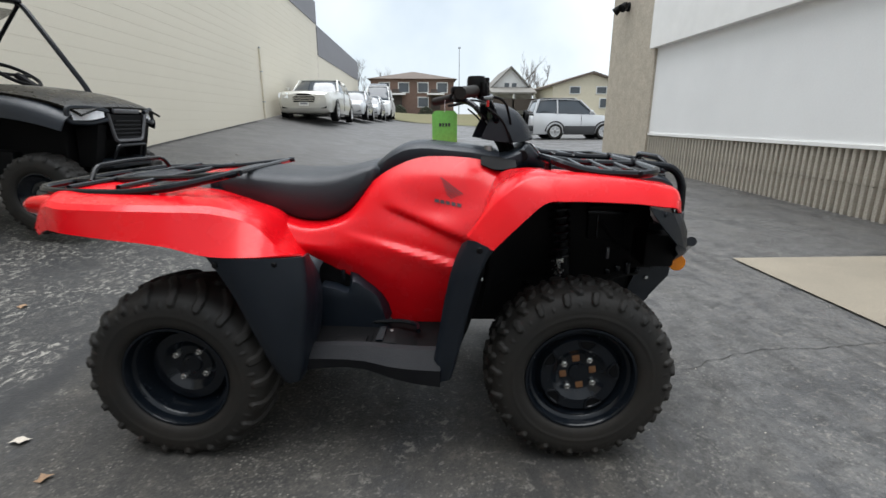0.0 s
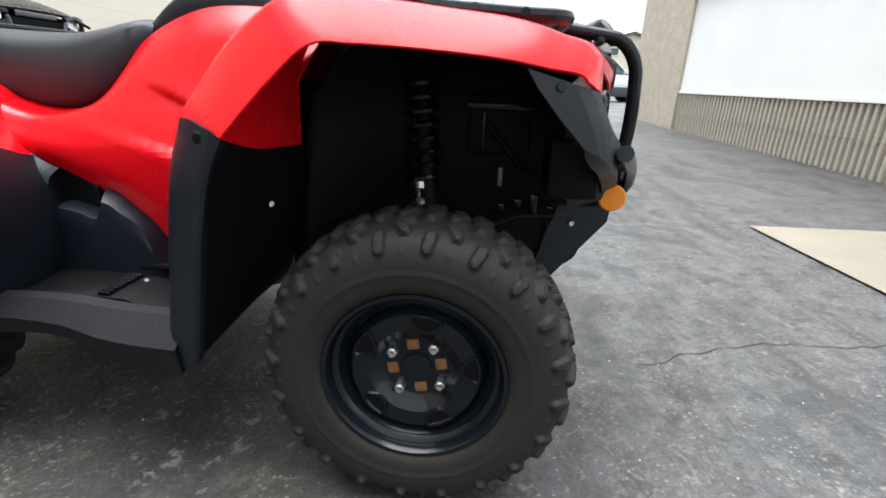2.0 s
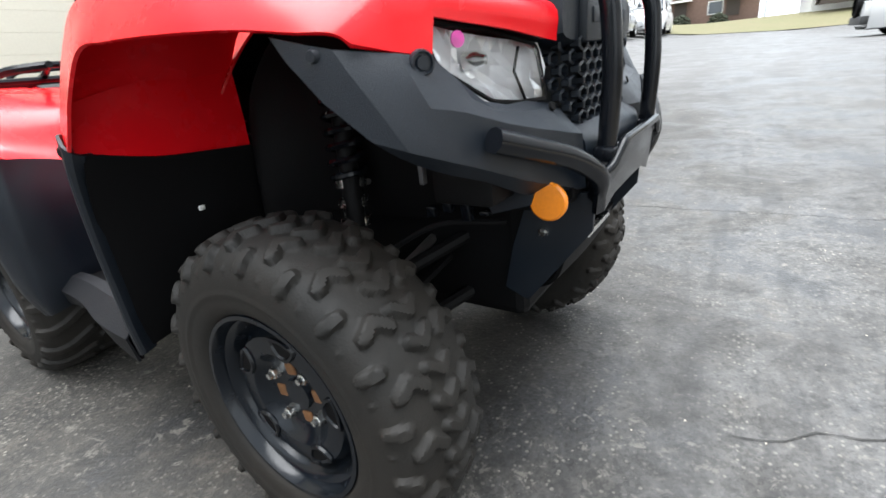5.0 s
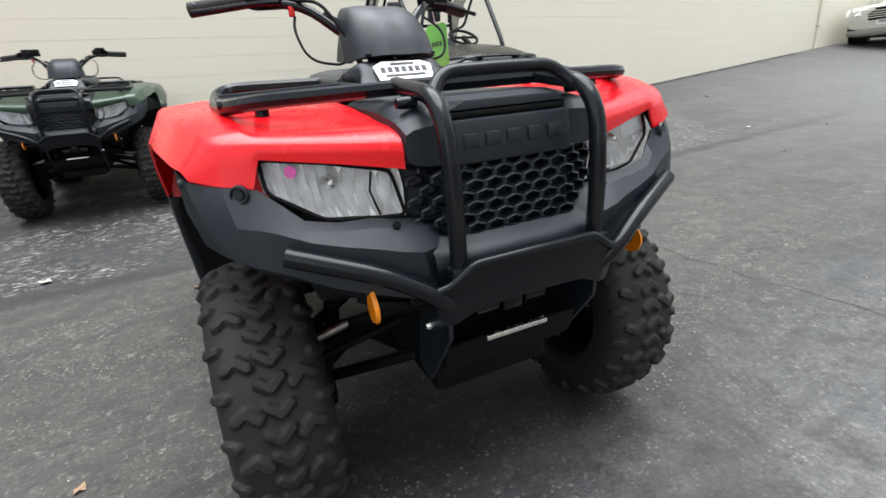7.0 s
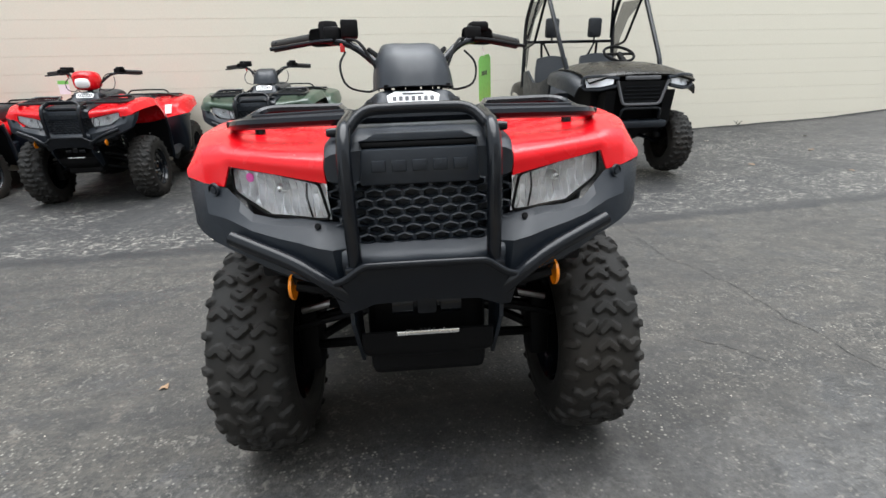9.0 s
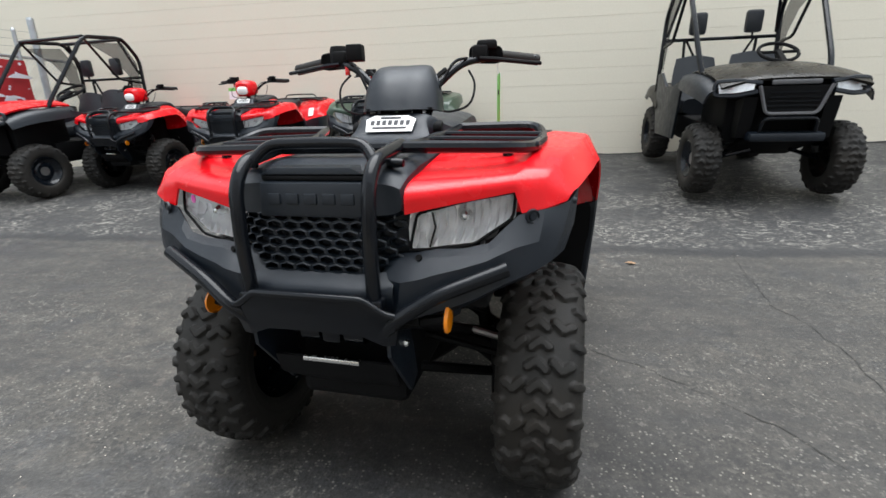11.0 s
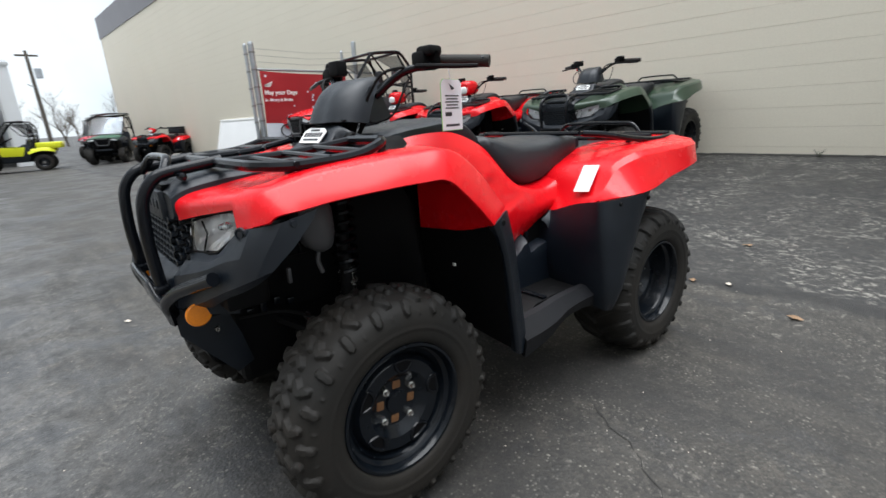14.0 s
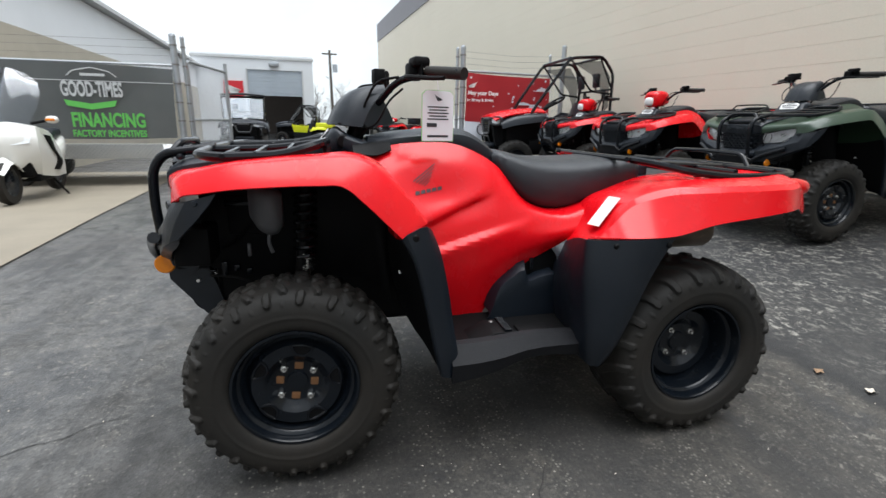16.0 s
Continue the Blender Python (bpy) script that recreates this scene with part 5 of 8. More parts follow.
    body = rng(chips.outputs["Distance"], 0.30, 0.46, 1, 0)
    base = mix(times(rng(pick.outputs[1], 0.35, 0.55, 0.85, 0.0), bare, seal_less), base, (0.020, 0.0195, 0.019, 1))
    base = mix(times(rng(pick.outputs[2], 0.55, 0.75, 0.0, 0.75), body, bare, seal_less), base, (0.115, 0.105, 0.090, 1))
    base = mix(times(rng(pick.outputs[0], 0.78, 0.84, 0, 0.9), body, bare, patch), base, (0.30, 0.285, 0.245, 1))
    base = mix(rng(fine, 0.50, 0.66, 0, 0.65), base, (0.016, 0.0155, 0.0155, 1))
    # larger pale scabs where the surface has flaked off
    scab = tex("ShaderNodeTexNoise", Scale=24, Detail=7, Roughness=0.76, Distortion=0.5).outputs["Fac"]
    zone = tex("ShaderNodeTexNoise", Scale=0.8, Detail=4, Roughness=0.6).outputs["Fac"]
    base = mix(times(rng(scab, 0.57, 0.63, 0, 0.7), rng(zone, 0.44, 0.60, 0.10, 1.0)), base, (0.185, 0.172, 0.150, 1))
    # an older, darker strip along the block wall, its top coat flaking, with a tarred edge
    near = rng(axes.outputs[1], 4.5, 8.0, 1.0, 0.0)
    # paler up the alley: drier surface, with distant sheen mixed into the colour
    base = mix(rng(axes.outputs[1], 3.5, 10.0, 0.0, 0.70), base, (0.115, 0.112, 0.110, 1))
    base = mix(times(rng(edge, -1.20, -1.26, 0, 1), near), base, mix(0.62, base, (0.019, 0.020, 0.022, 1)))
    flake_tex = stretched(0.25, (1.35, 0.75, 1.0), Scale=26, Detail=7, Roughness=0.78, Distortion=0.7)
    spread_ = tex("ShaderNodeTexNoise", Scale=1.6, Detail=5, Roughness=0.7).outputs["Fac"]
    base = mix(times(rng(flake_tex, 0.535, 0.585, 0, 0.85), rng(spread_, 0.42, 0.58, 0.12, 1.0), rng(edge, -1.24, -1.40, 0.06, 1.0), near), base, (0.30, 0.285, 0.25, 1))
    base = mix(times(rng(edge, -1.34, -1.24, 0, 0.85), rng(edge, -1.14, -1.20, 0, 1.0), near), base, (0.017, 0.0172, 0.018, 1))
    l.new(base, b.inputs["Base Color"])
    gloss = n.new("ShaderNodeMath")
    gloss.operation = "SUBTRACT"
    l.new(rng(worn, 0.40, 0.60, 0.74, 0.50), gloss.inputs[0])
    l.new(rng(sealed_sheen, 0.0, 1.0, 0.0, 0.16), gloss.inputs[1])
    l.new(gloss.outputs[0], b.inputs["Roughness"])
    b.inputs["Specular IOR Level"].default_value = 0.42
    bump = n.new("ShaderNodeBump")
    bump.inputs["Strength"].default_value = 0.5
    bump.inputs["Distance"].default_value = 0.004
    add = n.new("ShaderNodeMath")
    l.new(fine, add.inputs[0])
    sc = n.new("ShaderNodeMath")
    sc.operation = "MULTIPLY"
    sc.inputs[1].default_value = 0.6
    l.new(chips.outputs["Distance"], sc.inputs[0])
    l.new(sc.outputs[0], add.inputs[1])
    l.new(add.outputs[0], bump.inputs["Height"])
    l.new(bump.outputs["Normal"], b.inputs["Normal"])
    return m


ASPHALT = asphalt_material()
CONCRETE = material("pale_concrete", (0.245, 0.212, 0.160), 0.75, grain=0.35, scale=120, spots=0.6, spot_scale=2.0, tone=(0.170, 0.146, 0.112), bump=0.3, bump_scale=150)
BLOCK = material("beige_painted_block", (0.71, 0.655, 0.540), 0.62, grain=0.10, scale=60, spots=0.3, spot_scale=0.9, tone=(0.645, 0.592, 0.480), bump=0.25, bump_scale=130)
JOINT = material("beige_painted_mortar", (0.665, 0.60, 0.51), 0.8, grain=0.2, scale=60, spots=0.3, spot_scale=2)
BAND = material("grey_metal_coping", (0.16, 0.155, 0.17), 0.5, spots=0.2, spot_scale=2)
STUCCO = material("tan_rough_stone_facing", (0.52, 0.46, 0.37), 0.85, grain=0.4, scale=30, spots=0.4, spot_scale=5, bump=0.8, bump_scale=60)
PANELWHITE = material("off_white_wall_panel", (0.84, 0.84, 0.83), 0.5, spots=0.12, spot_scale=1.2, grain=0.05)
FASCIA = material("white_fascia", (0.84, 0.83, 0.80), 0.55, spots=0.15, spot_scale=3)
RIBS = material("grey_tan_ribbed_block", (0.44, 0.40, 0.335), 0.85, grain=0.35, scale=60, spots=0.4, spot_scale=4, bump=0.6, bump_scale=120)
DIRT = material("dark_crack_dirt", (0.025, 0.024, 0.022), 0.8, grain=0.5, scale=90)
LEAF = material("dry_brown_leaf", (0.28, 0.175, 0.10), 0.75, grain=0.4, scale=150)
PALELEAF = material("bleached_litter", (0.58, 0.52, 0.44), 0.75, grain=0.3, scale=150)
GALV = material("galvanised_steel", (0.42, 0.44, 0.46), 0.42, metal=0.75, spots=0.4, spot_scale=9, rough_var=0.1)


def lines(stops):
    out = []
    for a, b, n in stops:
        out += [a + (b - a) * k / n for k in range(n)]
    return out + [stops[-1][1]]


def sheet(xs, ys, fn):
    bm = bmesh.new()
    v = [[bm.verts.new((x, y, fn(x, y))) for y in ys] for x in xs]
    for i in range(len(xs) - 1):
        for j in range(len(ys) - 1):
            bm.faces.new((v[i][j], v[i + 1][j], v[i + 1][j + 1], v[i][j + 1]))
    return bm


gx = lines([(-400, -60, 6), (-60, -8, 16), (-8, 8, 64), (8, 60, 20), (60, 400, 6)])
gy = lines([(-400, -60, 6), (-60, -12, 16), (-12, 16, 84), (16, 60, 30), (60, 500, 8)])
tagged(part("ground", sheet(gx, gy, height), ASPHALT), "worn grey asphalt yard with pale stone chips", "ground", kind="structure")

# ---- block wall along the alley ----
WALL_X = -4.9
tagged(part("wall_west", box(WALL_X - 0.6, WALL_X - 0.003, -28.75, 23.0, -1.0, 6.40), JOINT, smooth=False), "beige painted concrete block wall", "wall", kind="structure")
tagged(part("trim", box(WALL_X - 0.62, WALL_X + 0.03, -28.78, 23.0, 5.47, 6.45), BAND, smooth=False), "grey metal coping on the block wall", "trim", kind="structure")
tagged(part("wall_west_far", box(WALL_X - 0.6, WALL_X, 23.0, 38.0, 0.0, 4.1), BLOCK, smooth=False), "beige lower block wall", "wall", kind="structure")
tagged(part("trim", box(WALL_X - 0.62, WALL_X + 0.03, 23.003, 38.03, 4.1, 5.45), BAND, smooth=False), "grey metal coping on the lower wall", "trim", kind="structure")

# ---- white building ----
tagged(part("wall_east", box(5.0, 5.5, -2.0, 8.42, 0.80, 2.5), PANELWHITE, smooth=False), "off-white wall panels", "wall", kind="structure")
tagged(part("wall_east_base", box(5.035, 5.5, -2.0, 8.42, -0.5, 0.795), RIBS, smooth=False), "ribbed grey-tan block base", "wall", kind="structure")
tagged(part("trim", box(4.975, 5.2, -2.0, 8.42, 0.755, 0.80), FASCIA, smooth=False), "white sill strip over the ribbed base", "trim", kind="structure")
tagged(part("fascia", box(4.86, 5.6, -2.0, 8.50, 2.5, 4.6), FASCIA, smooth=False), "white boxed fascia over the wall", "fascia", kind="structure")
tagged(part("wall_pier", box(4.95, 7.5, 8.42, 10.9, -0.5, 5.5), STUCCO, smooth=False), "tan rough stone-faced pier", "wall", kind="structure")

flood = thing("wall_lamp", pose(4.93, 9.98, 3.60, 0, 0, -90), "dark twin floodlight on the stone pier", "lamp")
part("back_plate", lathe([(0.0, -0.04), (0.09, -0.04), (0.10, 0.0), (0.10, 0.02)], 18), DEEP, flood)
for s in (1, -1):
    part("lamp_head", lathe([(0.0, 0.10), (0.055, 0.08), (0.075, 0.0), (0.095, -0.09), (0.085, -0.10), (0.0, -0.07)], 18, pose(s * 0.17, -0.17, -0.02, 40, 0, s * 25)), DEEP, flood)
    part("lamp_arm", tube([(0, -0.03, 0), (s * 0.10, -0.09, 0.04), (s * 0.16, -0.13, 0.03)], 0.014, n=6), DEEP, flood)

# concrete apron
apron = bmesh.new()
ax_, ay_ = lines([(2.58, 5.02, 8)]), lines([(-9.0, 1.66, 24)])
top = [[apron.verts.new((x, y, height(x, y) + 0.012)) for y in ay_] for x in ax_]
for i in range(len(ax_) - 1):
    for j in range(len(ay_) - 1):
        apron.faces.new((top[i][j], top[i + 1][j], top[i + 1][j + 1], top[i][j + 1]))
tagged(part("pavement", apron, CONCRETE), "pale worn concrete apron beside the asphalt", "pavement", kind="structure")

# ---- the vehicles in the row ----
hero_m = pose(0, 0, 0, 0.354, -0.313, -4.535)
quad_bike(hero_m, RED, "red quad bike with black racks and brush guard", hero=True)
green_m = pose(-3.728, -1.121, 0.268, 0, 5.6, -3)
quad_bike(green_m, GREEN, "olive green quad bike parked by the block wall", group="quad bikes by the wall")
red2 = quad_bike(pose(-3.75, -2.79, 0.243, 0, 5.5, 3), RED, "red quad bike with a red headlight pod", group="quad bikes by the wall", pod=True)
copy_thing(red2, pose(-3.92, -4.35, 0.205, 0, 3.7, -1.2))

# ---- side-by-side buggies ----
CAMO = material("dark_camouflage_plastic", (0.0045, 0.0043, 0.0038), 0.30, shine=0.24, spots=0.9, spot_scale=6, tone=(0.019, 0.0155, 0.010), grain=0.4, scale=24, rough_var=0.08)
YELLOW = material("acid_yellow_plastic", (0.72, 0.75, 0.02), 0.35, spots=0.1, spot_scale=5)
FARRED = material("crimson_plastic", (0.55, 0.012, 0.04), 0.35, spots=0.15, spot_scale=5)
FARGREEN = material("racing_green_plastic", (0.02, 0.09, 0.045), 0.35, spots=0.15, spot_scale=5)
SILVERTRIM = material("grey_trim", (0.10, 0.10, 0.105), 0.4, spots=0.2, spot_scale=20)
LAMPWHITE = material("bright_lamp_glass", (0.82, 0.84, 0.86), 0.12, coat=0.5, grain=0.3, scale=40)
NET = material("black_webbing", (0.012, 0.012, 0.013), 0.8, grain=0.2)
NET.node_tree.nodes["Principled BSDF"].inputs["Alpha"].default_value = 0.45  # open weave
BUGGY_WHEEL = {}


def buggy_wheel(root, x, y, z, side, R=0.31, width=0.22):
    key = R
    hub = part("wheel", lathe([(0.0, width / 2 - 0.05), (0.05, width / 2 - 0.05), (0.05, 0.0)], 14), STEEL, root)
    hub.matrix_basis = pose(x, y, z, 0, 0, 0 if side > 0 else 180)
    if key not in BUGGY_WHEEL:
        t = share("tyre", tyre_mesh(R, width, R * 0.52, 18, 12, 48), Matrix(), hub)
        rb, h = R * 0.52, width / 2
        r = part("rim", lathe([(rb + 0.004, h * 0.84), (rb - 0.006, h * 0.86), (rb - 0.03, h * 0.55), (rb * 0.62, h * 0.45), (rb * 0.5, h * 0.55), (0.04, h * 0.5), (0.0, h * 0.5)], 28), RIM, hub)
        BUGGY_WHEEL[key] = (t.data, r.data)
    else:
        share("tyre", BUGGY_WHEEL[key][0], Matrix(), hub)
        share("rim", BUGGY_WHEEL[key][1], Matrix(), hub)


def buggy(m, body, label, group="", windscreen=False, roof=False, bed=None, seats=True, doors=None, wide=1.0):
    """A two-seat side-by-side: origin on the ground under its middle, nose to +x."""
    u = thing("buggy", m, label, "buggy", group)
    w = wide
    for s in (1, -1):
        buggy_wheel(u, 0.86, s * 0.52 * w, 0.31, s)
        buggy_wheel(u, -0.83, s * 0.52 * w, 0.31, s)
    # bonnet and nose
    part("bonnet", panel(tight([[(x_, y_ * w if abs(y_) > 0.4 else y_, z_ + dz) for y_, dz in ((-0.52, -0.045), (-0.36, 0.0), (-0.24, 0.015), (0.0, 0.020), (0.24, 0.015), (0.36, 0.0), (0.52, -0.045))] for x_, z_ in ((0.34, 1.060), (0.52, 1.068), (0.72, 1.060), (0.95, 1.032), (1.10, 0.992), (1.16, 0.962))], (4,), (1, 2, 4, 5), 0.12), 0.02, 3, 2), body, u, crease=16)
    for s in (1, -1):
        part("front_wing", panel([[(0.36, s * 0.50 * w, 1.00), (0.36, s * 0.60 * w, 0.97), (0.38, s * 0.63 * w, 0.88)], [(0.60, s * 0.50 * w, 0.99), (0.60, s * 0.61 * w, 0.97), (0.60, s * 0.645 * w, 0.86)], [(0.90, s * 0.49 * w, 0.96), (0.90, s * 0.60 * w, 0.935), (0.90, s * 0.635 * w, 0.83)], [(1.08, s * 0.46 * w, 0.91), (1.08, s * 0.57 * w, 0.87), (1.06, s * 0.60 * w, 0.79)]], 0.012, 3, 3), BLACK, u)
        lamp = part("headlight", panel([[(1.145, s * 0.28, 0.945), (1.115, s * 0.40, 0.948), (1.055, s * 0.51 * w, 0.94)], [(1.155, s * 0.29, 0.895), (1.135, s * 0.40, 0.873), (1.075, s * 0.50 * w, 0.868)]], 0.02, 3, 3), LAMPWHITE, u, "bright wedge headlight")
        part("lamp_brow", tube([(1.165, s * 0.24, 0.945), (1.13, s * 0.40, 0.968), (1.06, s * 0.54 * w, 0.958), (1.07, s * 0.54 * w, 0.855), (1.14, s * 0.40, 0.852), (1.17, s * 0.26, 0.882)], 0.018, n=6, bend=0.04), BLACK, u)
        part("nose_side", prism([(1.15, 0.84), (0.98, 0.80), (0.98, 0.50), (1.10, 0.52)], s * 0.24, s * 0.34), DEEP, u, smooth=False)
    part("grille", prism([(-0.23, 0.92), (0.23, 0.92), (0.17, 0.72), (-0.17, 0.72)], 1.10, 1.165, "x"), DEEP, u, smooth=False)
    for k in range(5):
        part("grille_bar", box(1.162, 1.174, -0.20 + k * 0.008, 0.20 - k * 0.008, 0.735 + k * 0.033, 0.747 + k * 0.033), TUBE, u, smooth=False)
    part("grille_surround", tube([(1.17, -0.25, 0.925), (1.175, -0.18, 0.715), (1.175, 0.18, 0.715), (1.17, 0.25, 0.925)], 0.014, n=6, bend=0.04), SILVERTRIM, u)
    part("badge_bar", box(1.15, 1.172, -0.17, 0.17, 0.93, 0.965, bevel=0.008), SILVERTRIM, u)
    part("bumper", box(1.05, 1.20, -0.27, 0.27, 0.50, 0.57, bevel=0.02), BLACK, u)
    part("bumper_hoop", tube([(1.16, -0.20, 0.56), (1.19, -0.19, 0.68), (1.19, 0.19, 0.68), (1.16, 0.20, 0.56)], 0.014, n=8), TUBE, u)
    part("skid", prism([(1.12, 0.50), (0.60, 0.30), (0.60, 0.50)], -0.28, 0.28), DEEP, u, smooth=False)
    # tub and sides
    part("floor_tub", box(-1.05, 0.60, -0.48 * w, 0.48 * w, 0.36, 0.60, bevel=0.03), DEEP, u)
    part("dashboard", box(0.35, 0.95, -0.40 * w, 0.40 * w, 0.45, 0.98, bevel=0.03), DEEP, u)
    part("rear_tub", box(-1.10, -0.45, -0.42 * w, 0.42 * w, 0.55, 0.86, bevel=0.03), DEEP, u)
    for s in (1, -1):
        part("side_panel", prism([(0.42, 0.96), (0.30, 0.40), (-0.40, 0.36), (-0.52, 0.62), (-0.54, 0.98), (-0.38, 1.00), (-0.14, 0.86), (0.12, 0.88)], s * 0.60 * w, s * 0.625 * w, bevel=0.006), doors or BLACK, u)
        part("rear_wing", panel([[(-0.45, s * 0.40 * w, 0.78), (-0.45, s * 0.60 * w, 0.76), (-0.44, s * 0.64 * w, 0.62)], [(-0.70, s * 0.40 * w, 0.84), (-0.75, s * 0.60 * w, 0.82), (-0.75, s * 0.645 * w, 0.72)], [(-1.05, s * 0.40 * w, 0.84), (-1.08, s * 0.59 * w, 0.82), (-1.10, s * 0.63 * w, 0.70)], [(-1.20, s * 0.38 * w, 0.80), (-1.22, s * 0.55 * w, 0.77), (-1.22, s * 0.58 * w, 0.66)]], 0.012, 3, 3), body if bed is None else bed, u)
        for z0, z1 in ((0.40, 0.30), (0.52, 0.40)):
            part("control_arm", tube([(0.95, s * 0.15, z0), (0.86, s * 0.44 * w, z1), (0.72, s * 0.15, z0)], 0.016, n=6), TUBE, u)
        part("shock", tube([(0.86, s * 0.40 * w, 0.36), (0.82, s * 0.30 * w, 0.82)], 0.035, n=8, bend=0), TUBE, u)
    # cage
    for s in (1, -1):
        part("cage_side", tube([(0.58, s * 0.50 * w, 0.99), (0.50, s * 0.52 * w, 1.12), (-0.02, s * 0.55 * w, 1.79), (-0.55, s * 0.54 * w, 1.80), (-0.72, s * 0.56 * w, 1.55), (-0.66, s * 0.60 * w, 0.62)], 0.024, n=8, bend=0.09), TUBE, u)
        part("cage_brace", tube([(-0.03, s * 0.55 * w, 1.77), (-0.36, s * 0.56 * w, 1.30), (-0.68, s * 0.57 * w, 1.25)], 0.016, n=8, bend=0.06), TUBE, u)
        part("cage_net", prism([(-0.05, 1.72), (-0.52, 1.74), (-0.67, 1.50), (-0.66, 1.05), (-0.60, 1.00), (-0.50, 1.35), (-0.35, 1.55)], s * 0.565 * w, s * 0.569 * w), NET, u, "black webbing side net", smooth=False)
    for x_, z_ in ((-0.02, 1.80), (-0.54, 1.80)):
        part("cage_bar", tube([(x_, -0.55 * w, z_ - 0.01), (x_, 0.55 * w, z_ - 0.01)], 0.022, n=8, bend=0), TUBE, u)
    part("cage_bar", tube([(-0.71, -0.56 * w, 1.32), (-0.71, 0.56 * w, 1.32)], 0.018, n=8, bend=0), TUBE, u)
    for s in (1, -1):
        part("cage_post", tube([(-0.70, s * 0.36 * w, 1.32), (-0.68, s * 0.34 * w, 0.86)], 0.016, n=8, bend=0), TUBE, u)
        part("cage_diagonal", tube([(-0.71, s * 0.34 * w, 1.32), (-0.68, s * 0.10 * w, 0.88)], 0.013, n=8, bend=0), TUBE, u)
        part("cage_diagonal", tube([(-0.56, s * 0.46 * w, 1.78), (-0.70, s * 0.54 * w, 1.36)], 0.016, n=8, bend=0), TUBE, u)
        part("mirror_stalk", tube([(-0.58, s * 0.27, 1.30), (-0.60, s * 0.27, 1.42)], 0.012, n=6, bend=0), DEEP, u)
    if seats:
        for s in (1, -1):
            seat = part("seat", loft([ring_yz(-0.46, 0.23, 0.60, 0.86, 14, 4, s * 0.27), ring_yz(-0.30, 0.24, 0.58, 0.80, 14, 4, s * 0.27), ring_yz(0.05, 0.22, 0.60, 0.76, 14, 4, s * 0.27)], 3), SEAT, u)
            part("backrest", panel([[(-0.42, s * 0.05, 0.75), (-0.40, s * 0.27, 0.75), (-0.42, s * 0.49, 0.75)], [(-0.49, s * 0.05, 0.96), (-0.46, s * 0.27, 0.98), (-0.49, s * 0.49, 0.96)], [(-0.54, s * 0.08, 1.13), (-0.52, s * 0.27, 1.16), (-0.54, s * 0.46, 1.13)]], 0.07, 3, 3), SEAT, seat)
            part("headrest", box(-0.63, -0.56, s * 0.27 - 0.085, s * 0.27 + 0.085, 1.36, 1.58, bevel=0.03), SEAT, seat)
    wheel_ring = bmesh.new()
    add_tube(wheel_ring, [tuple(pose(0.10, 0.27, 1.16, 0, -62, 0) @ Vector((0, 0.165 * math.cos(a), 0.165 * math.sin(a)))) for a in (2 * math.pi * k / 20 for k in range(20))], 0.016, n=6, bend=0, closed=True)
    sw = part("steering_wheel", wheel_ring, DEEP, u)
    part("steering_column", tube([(0.10, 0.27, 1.16), (0.38, 0.27, 1.0)], 0.03, n=8, bend=0), DEEP, sw)
    part("wheel_spoke", tube([tuple(pose(0.10, 0.27, 1.16, 0, -62, 0) @ Vector((0, -0.16, 0))), tuple(pose(0.10, 0.27, 1.16, 0, -62, 0) @ Vector((0, 0.16, 0)))], 0.014, n=6, bend=0), DEEP, sw)
    if windscreen:
        pane = part("windscreen", panel([[(0.52, -0.54 * w, 1.10), (0.54, 0.0, 1.12), (0.52, 0.54 * w, 1.10)], [(0.05, -0.56 * w, 1.72), (0.06, 0.0, 1.74), (0.05, 0.56 * w, 1.72)]], 0.006, 2, 2), SHIELD, u, "clear windscreen")
        pane.visible_shadow = False
    if roof:
        part("roof", panel([[(0.06, -0.58 * w, 1.82), (0.08, 0.0, 1.86), (0.06, 0.58 * w, 1.82)], [(-0.30, -0.60 * w, 1.85), (-0.30, 0.0, 1.89), (-0.30, 0.60 * w, 1.85)], [(-0.62, -0.58 * w, 1.82), (-0.62, 0.0, 1.86), (-0.62, 0.58 * w, 1.82)]], 0.03, 3, 3), BLACK, u)
    if bed is not None:
        part("cargo_bed", box(-1.45, -0.70, -0.60 * w, 0.60 * w, 0.80, 1.02, bevel=0.03), bed, u)
        for s in (1, -1):
            part("door", prism([(0.38, 0.94), (0.30, 0.60), (-0.30, 0.58), (-0.40, 0.90), (-0.1, 0.88)], s * 0.635 * w, s * 0.655 * w, bevel=0.006), bed, u)
    return u


WALLGROUP = "vehicles in the yard"
buggy(pose(-3.59, 2.36, 0.285, 0, 5.0, -1), CAMO, "dark camouflage side-by-side with black roll cage", group=WALLGROUP)
buggy(pose(-3.66, -5.55, height(-3.5, -5.5) - 0.01, 0, 3.0, -8), RED, "red side-by-side with black roll cage", group=WALLGROUP)
buggy(pose(1.95, -15.6, height(1.9, -15.6), 0, 0, 92), BLACK, "black side-by-side with roof and windscreen", group=WALLGROUP, windscreen=True, roof=True, wide=1.15)
buggy(pose(-0.10, -22.6, height(0, -22.6), 0, 0, -12), BLACK, "black side-by-side with acid yellow doors and bed", group=WALLGROUP, windscreen=True, bed=YELLOW, wide=1.1)
buggy(pose(-3.05, -21.6, height(-3, -21.5) - 0.01, 0, 0, 62), FARGREEN, "green side-by-side with black cage near the wall", group=WALLGROUP, windscreen=True, roof=True)
buggy(pose(-3.30, -24.2, height(-3, -24) - 0.01, 0, 0, 66), FARRED, "crimson side-by-side behind the green one", group=WALLGROUP, roof=True)
